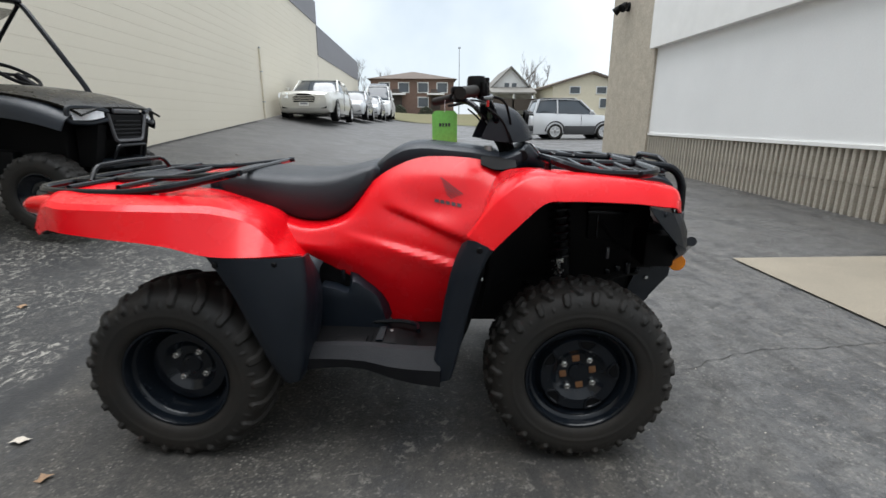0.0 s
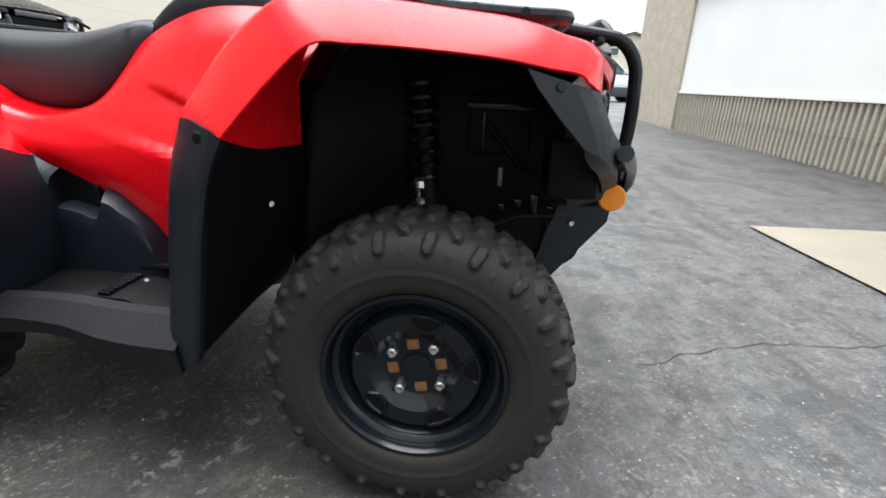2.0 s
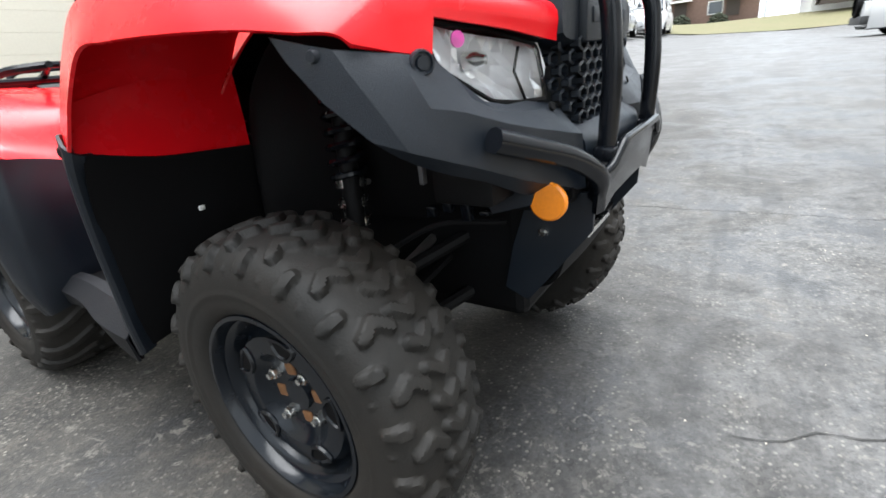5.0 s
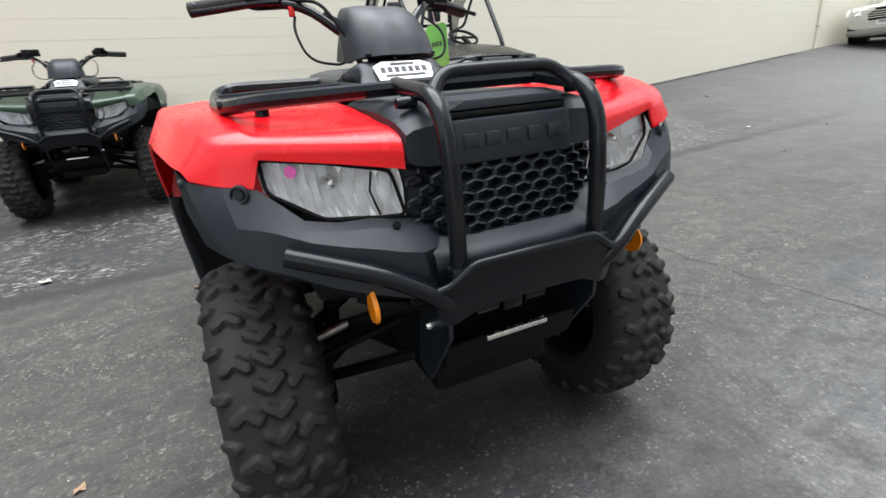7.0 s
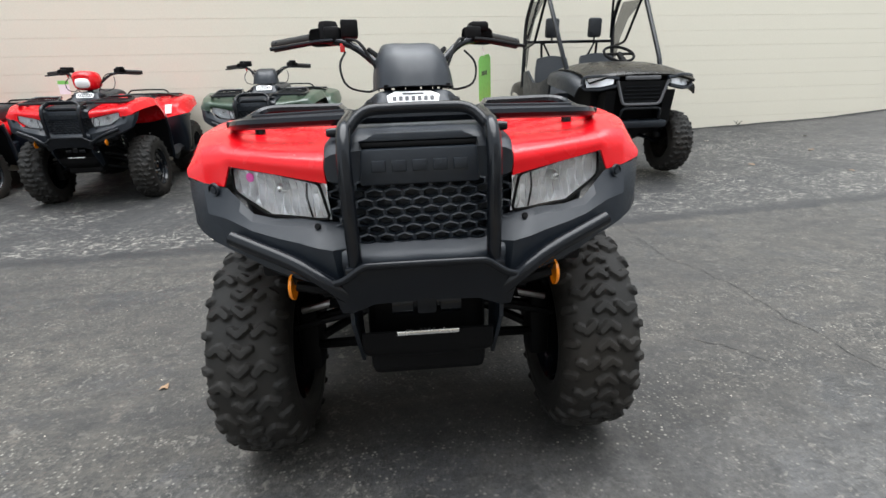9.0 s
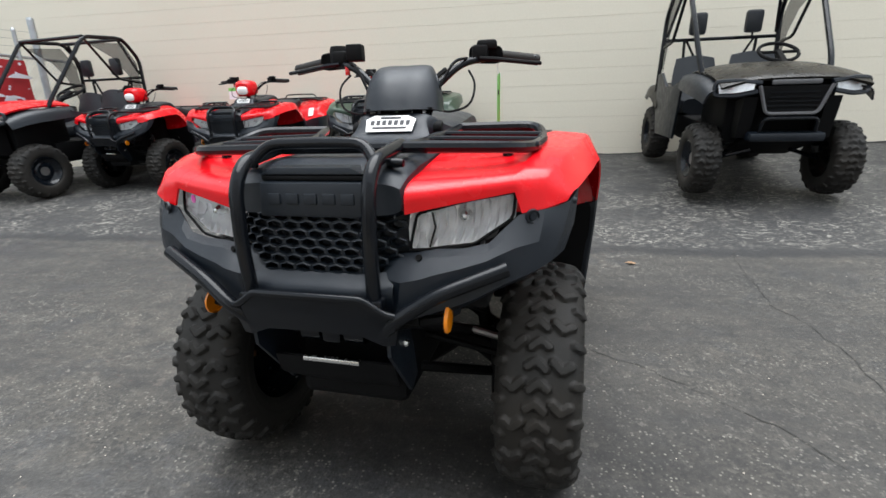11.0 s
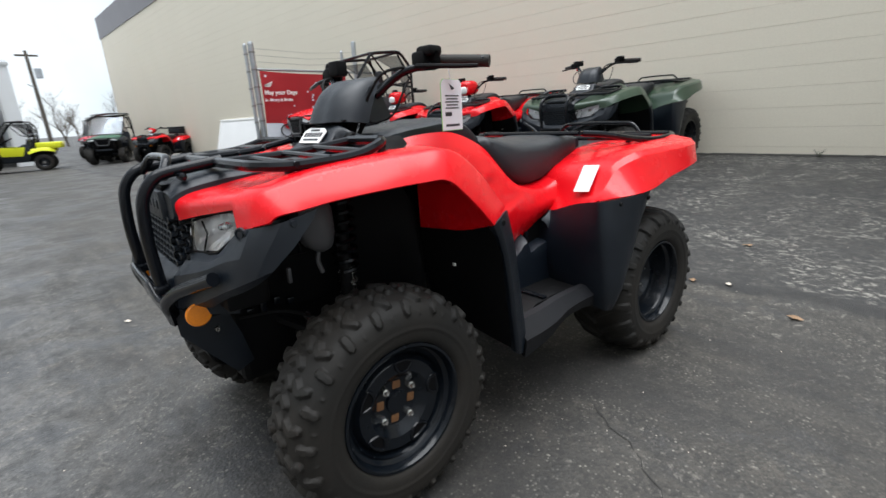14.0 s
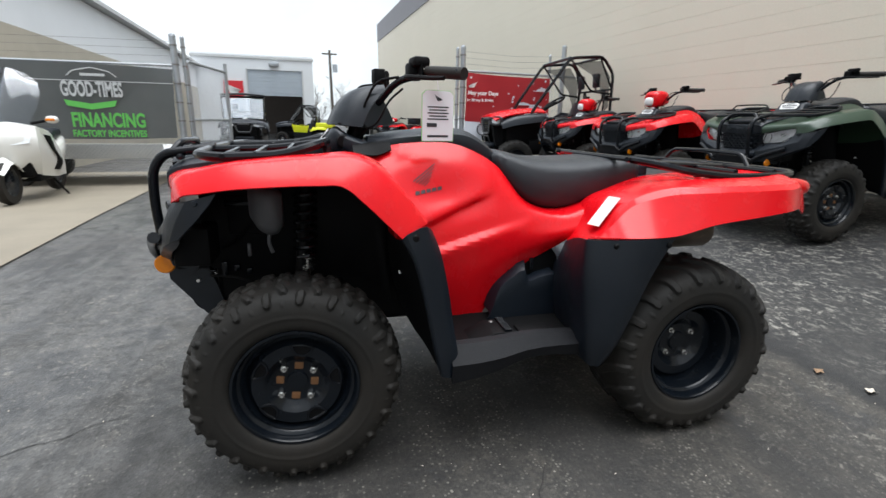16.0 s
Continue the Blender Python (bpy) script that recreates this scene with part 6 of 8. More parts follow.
buggy(pose(-3.90, -29.0, height(-3, -29), 0, 0, 60), FARRED, "crimson side-by-side with a dark roof at the far end", group=WALLGROUP, windscreen=True, roof=True)
far_quad = copy_thing(red2, pose(-3.95, -18.4, height(-4, -18.4) - 0.01, 0, 0, 38))
tagged(far_quad, "red quad bike with a black top box", "quad bike", "quad bikes by the wall")
top_box = thing("top_box", pose(-3.95, -18.4, height(-4, -18.4), 0, 0, 38), "black plastic top box on a quad rack", "box")
part("case", box(-1.10, -0.70, -0.24, 0.24, 0.900, 1.10, bevel=0.04), BLACK, top_box)
part("lid", box(-1.12, -0.68, -0.26, 0.26, 1.10, 1.16, bevel=0.025), BLACK, top_box)

# ---- cars along the wall ----
SILVER = material("silver_car_paint", (0.60, 0.61, 0.62), 0.26, metal=0.30, coat=0.6, spots=0.1, spot_scale=2)
CREAM = material("champagne_car_paint", (0.60, 0.59, 0.54), 0.26, metal=0.30, coat=0.6, spots=0.1, spot_scale=2)
CARWHITE = material("white_car_paint", (0.80, 0.80, 0.79), 0.3, coat=0.5, spots=0.08, spot_scale=2)
GLASS = material("dark_car_glass", (0.03, 0.04, 0.05), 0.06, coat=0.6, spots=0.2, spot_scale=1.5)
CLADDING = material("dark_grey_cladding", (0.035, 0.036, 0.038), 0.5, spots=0.2, spot_scale=6)
RIMSILVER = material("bright_alloy_wheel", (0.60, 0.60, 0.60), 0.35, metal=0.3, spots=0.2, spot_scale=8)
PLATE = material("number_plate", (0.75, 0.75, 0.73), 0.5, grain=0.2, scale=60)


def car_section(x, hw, z0, z1, tuck=0.0):
    """Cross-section of a car body: tucked sill, full waist, rounded shoulder."""
    return [(x, y, z) for y, z in ((0, z0), (hw * 0.7, z0), (hw * (0.93 - tuck), z0 + 0.04), (hw, z0 + (z1 - z0) * 0.38), (hw * 0.985, z0 + (z1 - z0) * 0.72), (hw * 0.90, z1 - 0.02), (hw * 0.55, z1), (0, z1 + 0.012), (-hw * 0.55, z1), (-hw * 0.90, z1 - 0.02), (-hw * 0.985, z0 + (z1 - z0) * 0.72), (-hw, z0 + (z1 - z0) * 0.38), (-hw * (0.93 - tuck), z0 + 0.04), (-hw * 0.7, z0))]


def cabin_section(x, hb, ht, z0, z1):
    return [(x, y, z) for y, z in ((hb, z0), (hb * 0.97, z0 + (z1 - z0) * 0.3), (ht * 1.02, z0 + (z1 - z0) * 0.75), (ht * 0.9, z1 - 0.015), (ht * 0.5, z1), (-ht * 0.5, z1), (-ht * 0.9, z1 - 0.015), (-ht * 1.02, z0 + (z1 - z0) * 0.75), (-hb * 0.97, z0 + (z1 - z0) * 0.3), (-hb, z0))]


def car(m, paint, label, length=4.9, width=1.86, heights=(0.78, 0.98, 1.02, 1.46), cab=(0.75, 0.10, -1.15, -1.75), kind="sedan", trim=None):
    """A parked car: origin on the ground under its middle, nose to +x. cab: windscreen foot and top, rear window top and foot."""
    c = thing("car", m, label, "car", "cars along the alley")
    L, hw = length / 2, width / 2
    zb, zh, zw, zr = heights
    part("body", loft([car_section(L, hw * 0.80, 0.36, zb - 0.08), car_section(L - 0.10, hw * 0.90, 0.24, zb), car_section(L - 0.55, hw * 0.98, 0.20, zb + 0.06), car_section(cab[0], hw, 0.20, zh), car_section(0, hw, 0.20, zw), car_section(cab[3], hw, 0.20, zw), car_section(-L + 0.35, hw * 0.96, 0.22, zw - 0.04), car_section(-L + 0.05, hw * 0.90, 0.30, zw - 0.10), car_section(-L, hw * 0.82, 0.40, zw - 0.20)], 4), paint, c)
    part("greenhouse", loft([cabin_section(cab[0], hw * 0.88, hw * 0.80, zh - 0.02, zh + 0.01), cabin_section((cab[0] + cab[1]) / 2, hw * 0.90, hw * 0.76, zh - 0.02, (zh + zr) / 2 + 0.02), cabin_section(cab[1], hw * 0.91, hw * 0.72, zw - 0.02, zr - 0.03), cabin_section((cab[1] + cab[2]) / 2, hw * 0.91, hw * 0.72, zw - 0.02, zr - 0.012), cabin_section(cab[2], hw * 0.90, hw * 0.70, zw - 0.02, zr - 0.04), cabin_section(cab[3], hw * 0.86, hw * 0.74, zw - 0.03, zw + 0.01)], 3), GLASS, c, "dark car windows")
    part("roof", panel([[(cab[1] + 0.06, y * hw, zr - 0.045 - abs(y) * 0.02) for y in (-0.70, -0.4, 0.0, 0.4, 0.70)], [((cab[1] + cab[2]) / 2, y * hw, zr - abs(y) * 0.02) for y in (-0.73, -0.4, 0.0, 0.4, 0.73)], [(cab[2] - 0.05, y * hw, zr - 0.045 - abs(y) * 0.02) for y in (-0.70, -0.4, 0.0, 0.4, 0.70)]], 0.03, 4, 3), paint, c)
    for s in (1, -1):
        part("pillar", tube([(cab[0], s * hw * 0.87, zh), (cab[1], s * hw * 0.74, zr - 0.04)], 0.035, n=6, bend=0), paint, c)
        part("pillar", tube([((cab[1] + cab[2]) / 2 - 0.1, s * hw * 0.93, zw), ((cab[1] + cab[2]) / 2 - 0.1, s * hw * 0.75, zr - 0.04)], 0.035, n=6, bend=0), paint, c)
        part("pillar", tube([(cab[3] + 0.05, s * hw * 0.86, zw), (cab[2] - 0.02, s * hw * 0.73, zr - 0.05)], 0.055, n=6, bend=0), paint, c)
        part("mirror", box(cab[0] - 0.30, cab[0] - 0.16, s * (hw + 0.10) - 0.09, s * (hw + 0.10) + 0.07, zh + 0.02, zh + 0.16, bevel=0.03), paint, c)
        part("headlight", panel([[(L - 0.07, s * hw * 0.54, zb - 0.05), (L - 0.20, s * hw * 0.90, zb - 0.04)], [(L + 0.01, s * hw * 0.54, zb - 0.21), (L - 0.12, s * hw * 0.90, zb - 0.20)]], 0.05, 2, 2), LAMPWHITE, c)
        part("fog_lamp", box(L - 0.08, L - 0.01, s * hw * 0.66 - 0.12, s * hw * 0.66 + 0.12, 0.34, 0.42, bevel=0.01), DEEP, c)
        for x_ in (L - 0.95, -L + 1.05):
            part("arch", lathe([(0.37, 0.02), (0.37, -0.2), (0.0, -0.2)], 24, pose(x_, s * (hw - 0.012), 0.33, 0, 0, 0 if s > 0 else 180)), DEEP, c)
            wh = part("wheel", lathe([(0.0, 0.01), (0.05, 0.01), (0.06, -0.01)], 12), STEEL, c)
            wh.matrix_basis = pose(x_, s * (hw + 0.016), 0.33, 0, 0, 0 if s > 0 else 180)
            part("tyre", lathe([(0.21, 0.0), (0.25, 0.015), (0.31, 0.01), (0.33, -0.03), (0.33, -0.18), (0.30, -0.2)], 28), RUBBER, wh)
            rimb = bmesh.new()
            add_lathe(rimb, [(0.225, 0.006), (0.205, 0.004), (0.195, -0.05), (0.0, -0.06)], 24)
            for k in range(5):
                add_box(rimb, -0.022, 0.022, -0.03, 0.002, 0.04, 0.205, m=pose(0, 0, 0, 0, 72 * k, 0))
            part("rim", rimb, RIMSILVER, wh)
        if trim is not None:
            part("sill_cladding", box(-L + 1.46, L - 1.36, s * hw - 0.03, s * hw + 0.015, 0.20, 0.56, bevel=0.012), trim, c)
            part("sill_strip", box(-L + 1.48, L - 1.38, s * hw + 0.010, s * hw + 0.019, 0.44, 0.47, bevel=0.003), paint, c)
            for x_ in (L - 0.95, -L + 1.05):
                part("arch_flare", tube([(x_ + 0.41 * math.cos(a_), s * (hw + 0.004), 0.33 + 0.41 * math.sin(a_)) for a_ in (math.pi * k / 14 for k in range(15))], 0.035, n=6, bend=0), trim, c)
            part("front_cladding", box(L - 0.56, L - 0.06, s * hw * 0.93 - 0.03, s * hw * 0.93 + 0.015, 0.22, 0.52, bevel=0.012), trim, c)
            part("rear_cladding", box(-L + 0.10, -L + 0.66, s * hw * 0.93 - 0.03, s * hw * 0.93 + 0.03, 0.26, 0.56, bevel=0.012), trim, c)
            part("roof_rail", tube([(cab[1] - 0.15, s * hw * 0.66, zr - 0.01), (cab[1] - 0.25, s * hw * 0.66, zr + 0.035), (cab[2] + 0.15, s * hw * 0.66, zr + 0.035), (cab[2] + 0.05, s * hw * 0.66, zr - 0.01)], 0.018, n=6, bend=0.04), trim, c)
        part("door_seam", box(0.10, 0.112, s * (hw - 0.006) - 0.006, s * (hw - 0.006) + 0.008, 0.36, zw - 0.06), DEEP, c, smooth=False)
    part("grille", panel([[(L - 0.02, -0.40, zb - 0.06), (L + 0.01, 0.0, zb - 0.05), (L - 0.02, 0.40, zb - 0.06)], [(L + 0.03, -0.33, zb - 0.32), (L + 0.045, 0.0, zb - 0.32), (L + 0.03, 0.33, zb - 0.32)]], 0.03, 2, 3), DEEP, c)
    for k in range(4):
        part("grille_bar", box(L + 0.0 + k * 0.012, L + 0.035 + k * 0.012, -0.37 + k * 0.01, 0.37 - k * 0.01, zb - 0.13 - k * 0.05, zb - 0.115 - k * 0.05), CHROME, c, smooth=False)
    part("number_plate", box(L + 0.01, L + 0.03, -0.16, 0.16, 0.42, 0.56, bevel=0.006), PLATE, c)
    part("plate_print", box(L + 0.03, L + 0.034, -0.12, 0.12, 0.46, 0.52), GREYINK, c, smooth=False)
    return c


car(pose(-3.72, 17.05, height(-3.7, 17.0) - 0.005, 0, -1.4, -91), CREAM, "champagne saloon with a large chrome grille", heights=(0.86, 1.00, 1.02, 1.48))
car(pose(-3.45, 23.6, height(-3.5, 23.6), 0, -0.75, -90), SILVER, "silver saloon parked behind the champagne one", heights=(0.76, 0.94, 0.98, 1.42))
car(pose(-3.25, 29.6, height(-3.3, 29.6), 0, -0.75, -90), SILVER, "second silver saloon in the row", length=4.6, heights=(0.76, 0.94, 0.98, 1.42))
van = car(pose(-3.1, 36.4, height(-3.1, 35.6), 0, -0.75, -90), CARWHITE, "white high-roof delivery van", length=5.5, width=2.0, heights=(1.10, 1.30, 1.32, 2.35), cab=(1.85, 1.25, -2.35, -2.62))
suv = car(pose(6.82, 19.6, height(6.8, 19.6) + 0.01, 0, 0, 0), SILVER, "silver compact off-roader with grey cladding", length=4.12, width=1.70, heights=(0.90, 1.04, 1.06, 1.66), cab=(0.72, 0.05, -1.70, -1.95), trim=CLADDING)
part("spare_wheel", lathe([(0.0, 0.10), (0.26, 0.10), (0.34, 0.06), (0.34, -0.06), (0.28, -0.08)], 24, Matrix.Translation((-2.12, 0, 0.88)), "x"), DEEP, suv)
part("rear_bumper", box(-2.14, -1.85, -0.80, 0.80, 0.34, 0.58, bevel=0.04), CLADDING, suv)

# ---- houses and trees at the end of the alley ----
BRICKFAR = material("brown_brick", (0.20, 0.125, 0.095), 0.85, grain=0.45, scale=6, spots=0.4, spot_scale=1.2)
ROOFFAR = material("brown_shingle", (0.135, 0.105, 0.085), 0.85, grain=0.4, scale=5, spots=0.4, spot_scale=1)
SIDING = material("white_siding", (0.72, 0.72, 0.70), 0.6, grain=0.12, scale=9, spots=0.15)
CREAMSIDE = material("cream_siding", (0.66, 0.60, 0.46), 0.6, grain=0.12, scale=9, spots=0.15)
GREYROOF = material("grey_shingle", (0.19, 0.18, 0.16), 0.85, grain=0.4, scale=5, spots=0.3)
WOODDARK = material("dark_timber", (0.07, 0.055, 0.045), 0.8, grain=0.3, scale=12)
GRASS = material("winter_grass", (0.13, 0.125, 0.055), 0.9, grain=0.5, scale=8, spots=0.6, spot_scale=0.6, tone=(0.16, 0.13, 0.07))
BARK = material("grey_bark", (0.115, 0.095, 0.078), 0.9, grain=0.4, scale=30)
HEDGE = material("dark_shrub", (0.028, 0.035, 0.018), 0.85, grain=0.4, scale=30)


def house(m, w, d, eave, ridge, wall, roof, label, windows, gable_front=False, hip=False, porch=False, door=None):
    """A house: origin on the ground at the middle of its front, front to -y."""
    h = thing("house", m, label, "house", "houses at the end of the alley")
    part("wall", box(-w / 2, w / 2, 0, d, -1.5, eave), wall, h, smooth=False)
    rf = bmesh.new()
    o = 0.35
    if gable_front:
        for s in (1, -1):
            add_prism(rf, [(s * (w / 2 + o), eave - 0.30), (s * (w / 2 + o), eave - 0.15), (0, ridge + 0.12), (0, ridge - 0.06)], -o, d + o)
        gb = bmesh.new()
        add_prism(gb, [(-w / 2, eave), (w / 2, eave), (0, ridge - 0.05)], 0.0, d)
        part("gable", gb, wall, h, smooth=False)
    else:
        k = d / 2 if hip else 0.0
        v = [rf.verts.new(p) for p in ((-w / 2 - o, -o, eave), (w / 2 + o, -o, eave), (w / 2 + o, d + o, eave), (-w / 2 - o, d + o, eave), (-w / 2 - o + k, d / 2, ridge), (w / 2 + o - k, d / 2, ridge))]
        for f in ((0, 1, 5, 4), (1, 2, 5), (2, 3, 4, 5), (3, 0, 4), (3, 2, 1, 0)):
            rf.faces.new([v[i] for i in f])
    part("roof", rf, roof, h, smooth=False)
    for x, z, ww, hh in windows:
        win = part("window", box(x - ww / 2 - 0.08, x + ww / 2 + 0.08, -0.05, 0.05, z - hh / 2 - 0.08, z + hh / 2 + 0.08), SIDING, h, smooth=False)
        part("pane", box(x - ww / 2, x + ww / 2, -0.07, -0.03, z - hh / 2, z + hh / 2), GLASS, win, smooth=False)
    if door:
        for x in door:
            part("door", box(x - 0.5, x + 0.5, -0.06, 0.04, 0.0, 2.05), WOODDARK, h, smooth=False)
    if porch:
        part("porch_roof", prism([(-1.9, eave - 0.15), (0.1, eave + 0.45), (0.1, eave + 0.30), (-1.9, eave - 0.28)], -w / 2, w / 2, "x"), roof, h, smooth=False)
        for x in (-w / 2 + 0.15, 0.0, w / 2 - 0.15):
            part("porch_post", box(x - 0.08, x + 0.08, -1.75, -1.6, -0.2, eave - 0.15), SIDING, h, smooth=False)
        part("porch_wall", box(-w / 2, w / 2, -1.75, -1.62, -0.3, 0.75), WOODDARK, h, smooth=False)
    return h


apartments = house(pose(-0.8, 50, 2.15), 8.6, 9.0, 3.05, 4.15, BRICKFAR, ROOFFAR, "two-storey brown brick apartment block with hipped roof", [(-2.9, 2.2, 1.0, 0.9), (-0.9, 2.2, 1.0, 0.9), (1.1, 2.2, 1.0, 0.9), (3.1, 2.2, 1.0, 0.9), (-2.9, 0.75, 1.0, 0.9), (1.1, 0.75, 1.0, 0.9)], hip=True, door=(-1.6, 2.4))
for x in (-1.6, 2.4):
    part("canopy", box(x - 0.9, x + 0.9, -1.0, 0.0, 1.45, 1.6), FASCIA, apartments, smooth=False)
house(pose(8.55, 45, 2.25), 4.2, 7.0, 1.45, 3.60, SIDING, GREYROOF, "white gabled house with a porch", [(-0.35, 1.85, 0.45, 0.75), (0.35, 1.85, 0.45, 0.75)], gable_front=True, porch=True)
house(pose(14.6, 40, 2.0), 6.6, 7.0, 2.1, 2.95, CREAMSIDE, ROOFFAR, "cream two-storey house with a low gable", [(-1.4, 1.55, 0.8, 0.5), (0.9, 1.55, 0.8, 0.5), (-1.8, 0.5, 1.1, 0.7), (1.4, 0.5, 1.1, 0.7)], gable_front=True)

lawn = sheet(lines([(-12, 20, 16)]), lines([(37.5, 49, 12)]), lambda x, y: height(x, y) + 0.03 + 0.02 * noise.noise(Vector((x, y, 0))))
tagged(part("lawn", lawn, GRASS), "strip of winter grass before the houses", "lawn", kind="structure")


def shrub(m, size, label):
    s_ = thing("shrub", m, label, "shrub", "shrubs by the houses")
    rng = random.Random(int(size[0] * 100))
    bm = bmesh.new()
    for k in range(240):
        a, b = rng.uniform(0, 2 * math.pi), rng.uniform(-0.2, 1.0)
        r = math.sqrt(max(0.0, 1 - b * b)) * rng.uniform(0.75, 1.05)
        p = Vector((size[0] * r * math.cos(a), size[1] * r * math.sin(a), size[2] * max(0.05, b) * rng.uniform(0.8, 1.1)))
        bmesh.ops.create_icosphere(bm, subdivisions=1, radius=rng.uniform(0.05, 0.11), matrix=Matrix.Translation(p))
    part("foliage", bm, HEDGE, s_, smooth=False)


for x, y in ((-3.6, 48.6), (-2.2, 48.6), (0.6, 48.6)):
    shrub(pose(x, y, height(x, y)), (0.75, 0.5, 0.75), "dark clipped shrub before the brick house")


def bare_tree(m, tall, seed, label, spread=0.55):
    t = thing("tree", m, label, "tree", "bare trees")
    rng = random.Random(seed)
    trunk, twigs = bmesh.new(), bmesh.new()

    def grow(p, d, length, r, level):
        pts = [p]
        for k in range(3):
            d = (d + Vector((rng.uniform(-1, 1), rng.uniform(-1, 1), rng.uniform(-0.3, 0.6))) * 0.16).normalized()
            pts.append(pts[-1] + d * length / 3)
        add_tube(trunk if level < 2 else twigs, pts, r, n=6 if level < 2 else 3, bend=0, cap=False, r_end=r * 0.62)
        if level < 4:
            for k in range(4 if level else 5):
                q = pts[rng.choice((1, 2, 3, 3))]
                w = Vector((rng.uniform(-1, 1), rng.uniform(-1, 1), rng.uniform(0.1, 1.0))).normalized()
                grow(q, (d * (1 - spread) + w * spread).normalized(), length * rng.uniform(0.55, 0.75), r * 0.5, level + 1)

    grow(Vector((0, 0, -0.2)), Vector((0, 0, 1)), tall * 0.42, tall * 0.02, 0)
    part("trunk", trunk, BARK, t)
    tagged(part("crown", twigs, BARK, t), kind="stuff")


bare_tree(pose(11.2, 52, 2.6), 6.6, 2, "bare winter tree beside the white house")
bare_tree(pose(12.6, 50, 2.5), 4.4, 5, "low bare tree between the houses")
bare_tree(pose(-7.2, 60, 2.6), 6.0, 7, "bare tree behind the block wall")
bare_tree(pose(-4.9, 64, 2.6), 5.0, 8, "bare tree behind the cars")
mast = thing("street_lamp", pose(3.68, 45, height(3.7, 45)), "thin grey lamp post with a small head", "lamp post")
part("pole", tube([(0, 0, 0), (0, 0, 5.9)], 0.05, n=8, bend=0, r_end=0.03), GALV, mast)
part("head", box(-0.12, 0.12, -0.05, 0.05, 5.85, 6.0, bevel=0.02), GALV, mast)

# ---- yard beyond the gate ----
METALWHITE = material("white_metal_siding", (0.74, 0.76, 0.78), 0.45, spots=0.12, spot_scale=1, grain=0.05)
TANMETAL = material("weathered_tan_siding", (0.44, 0.40, 0.32), 0.6, spots=0.3, spot_scale=1.5, grain=0.1)
SHUTTER = material("grey_blue_roller_door", (0.40, 0.45, 0.50), 0.45, spots=0.15, spot_scale=2)
SIGNRED = material("red_sign", (0.62, 0.02, 0.03), 0.45, spots=0.1, spot_scale=3)
BANNERRED = material("deep_red_banner_cloth", (0.36, 0.012, 0.018), 0.7, spots=0.35, spot_scale=2.5, tone=(0.24, 0.01, 0.015), bump=0.4, bump_scale=9)
BANNERDARK = material("charcoal_mesh_banner", (0.085, 0.094, 0.095), 0.5, spots=0.5, spot_scale=1.6, tone=(0.13, 0.135, 0.135), bump=0.5, bump_scale=7)
BANNERDARK.node_tree.nodes["Principled BSDF"].inputs["Alpha"].default_value = 0.76  # open weave
CLEARSCREEN = glass_material("hazy_clear_windscreen", (0.90, 0.92, 0.95), 0.12)
SNOW = material("pale_banner_print", (0.66, 0.68, 0.74), 0.7, spots=0.2, spot_scale=4)
GREENPRINT = material("bright_green_print", (0.12, 0.50, 0.09), 0.7, grain=0.15, scale=30)
SOFTWHITE = material("grey_white_print", (0.55, 0.56, 0.56), 0.7, grain=0.15, scale=30)
ALU = material("dull_aluminium", (0.66, 0.66, 0.64), 0.45, metal=0.25, spots=0.35, spot_scale=3)
POLEWOOD = material("weathered_pole_timber", (0.10, 0.085, 0.07), 0.9, grain=0.4, scale=20)
SCOOT = material("pearl_white_scooter_paint", (0.74, 0.73, 0.69), 0.25, coat=0.6, spots=0.08, spot_scale=4)

# workshop with an open roller door: wall pieces round the opening
for x0, x1, z0, z1 in ((2.5, 5.2, -0.6, 4.05), (-0.95, -0.33, -0.6, 4.05), (-0.33, 2.5, 3.5, 4.05)):
    tagged(part("wall_south", box(x0, x1, -27.7, -27.5, z0, z1), METALWHITE, smooth=False), "white metal workshop wall", "wall", kind="structure")
tagged(part("trim", box(-1.0, 5.25, -27.72, -27.44, 4.05, 4.17), SOFTWHITE, smooth=False), "pale roof edge of the workshop", "trim", kind="structure")
tagged(part("wall_south_side", box(-0.95, -0.75, -40, -27.7, -0.6, 4.05), METALWHITE, smooth=False), "white metal side wall", "wall", kind="structure")
tagged(part("wall_inside", box(-0.75, 5.2, -40, -39.8, -0.6, 4.05), WOODDARK, smooth=False), "dark back wall inside the workshop", "wall", kind="structure")
tagged(part("ceiling", box(-0.95, 5.2, -40, -27.5, 4.17, 4.25), METALWHITE, smooth=False), "workshop roof", "ceiling", kind="structure")
door_far = thing("door_1", Matrix(), "grey-blue roller door, half raised", "door", kind="structure")
for k in range(9):
    part("slat", box(-0.33, 2.5, -27.62 + (k % 2) * 0.006, -27.57 + (k % 2) * 0.006, 2.15 + k * 0.15, 2.295 + k * 0.15, bevel=0.01), SHUTTER, door_far, smooth=False)
part("door_frame", box(-0.40, -0.33, -27.5, -27.44, -0.4, 3.55), SOFTWHITE, door_far, smooth=False)
part("door_frame", box(2.5, 2.57, -27.5, -27.44, -0.4, 3.55), SOFTWHITE, door_far, smooth=False)
wall_lamp = thing("wall_lamp", pose(1.1, -27.42, 3.78), "grey flood lamp over the roller door", "lamp")
part("lamp_case", box(-0.25, 0.25, -0.1, 0.1, -0.12, 0.14, bevel=0.05), GALV, wall_lamp)
sign = thing("sign", pose(3.25, -27.46, 0), "red square sign with a white wing over a white board", "sign")
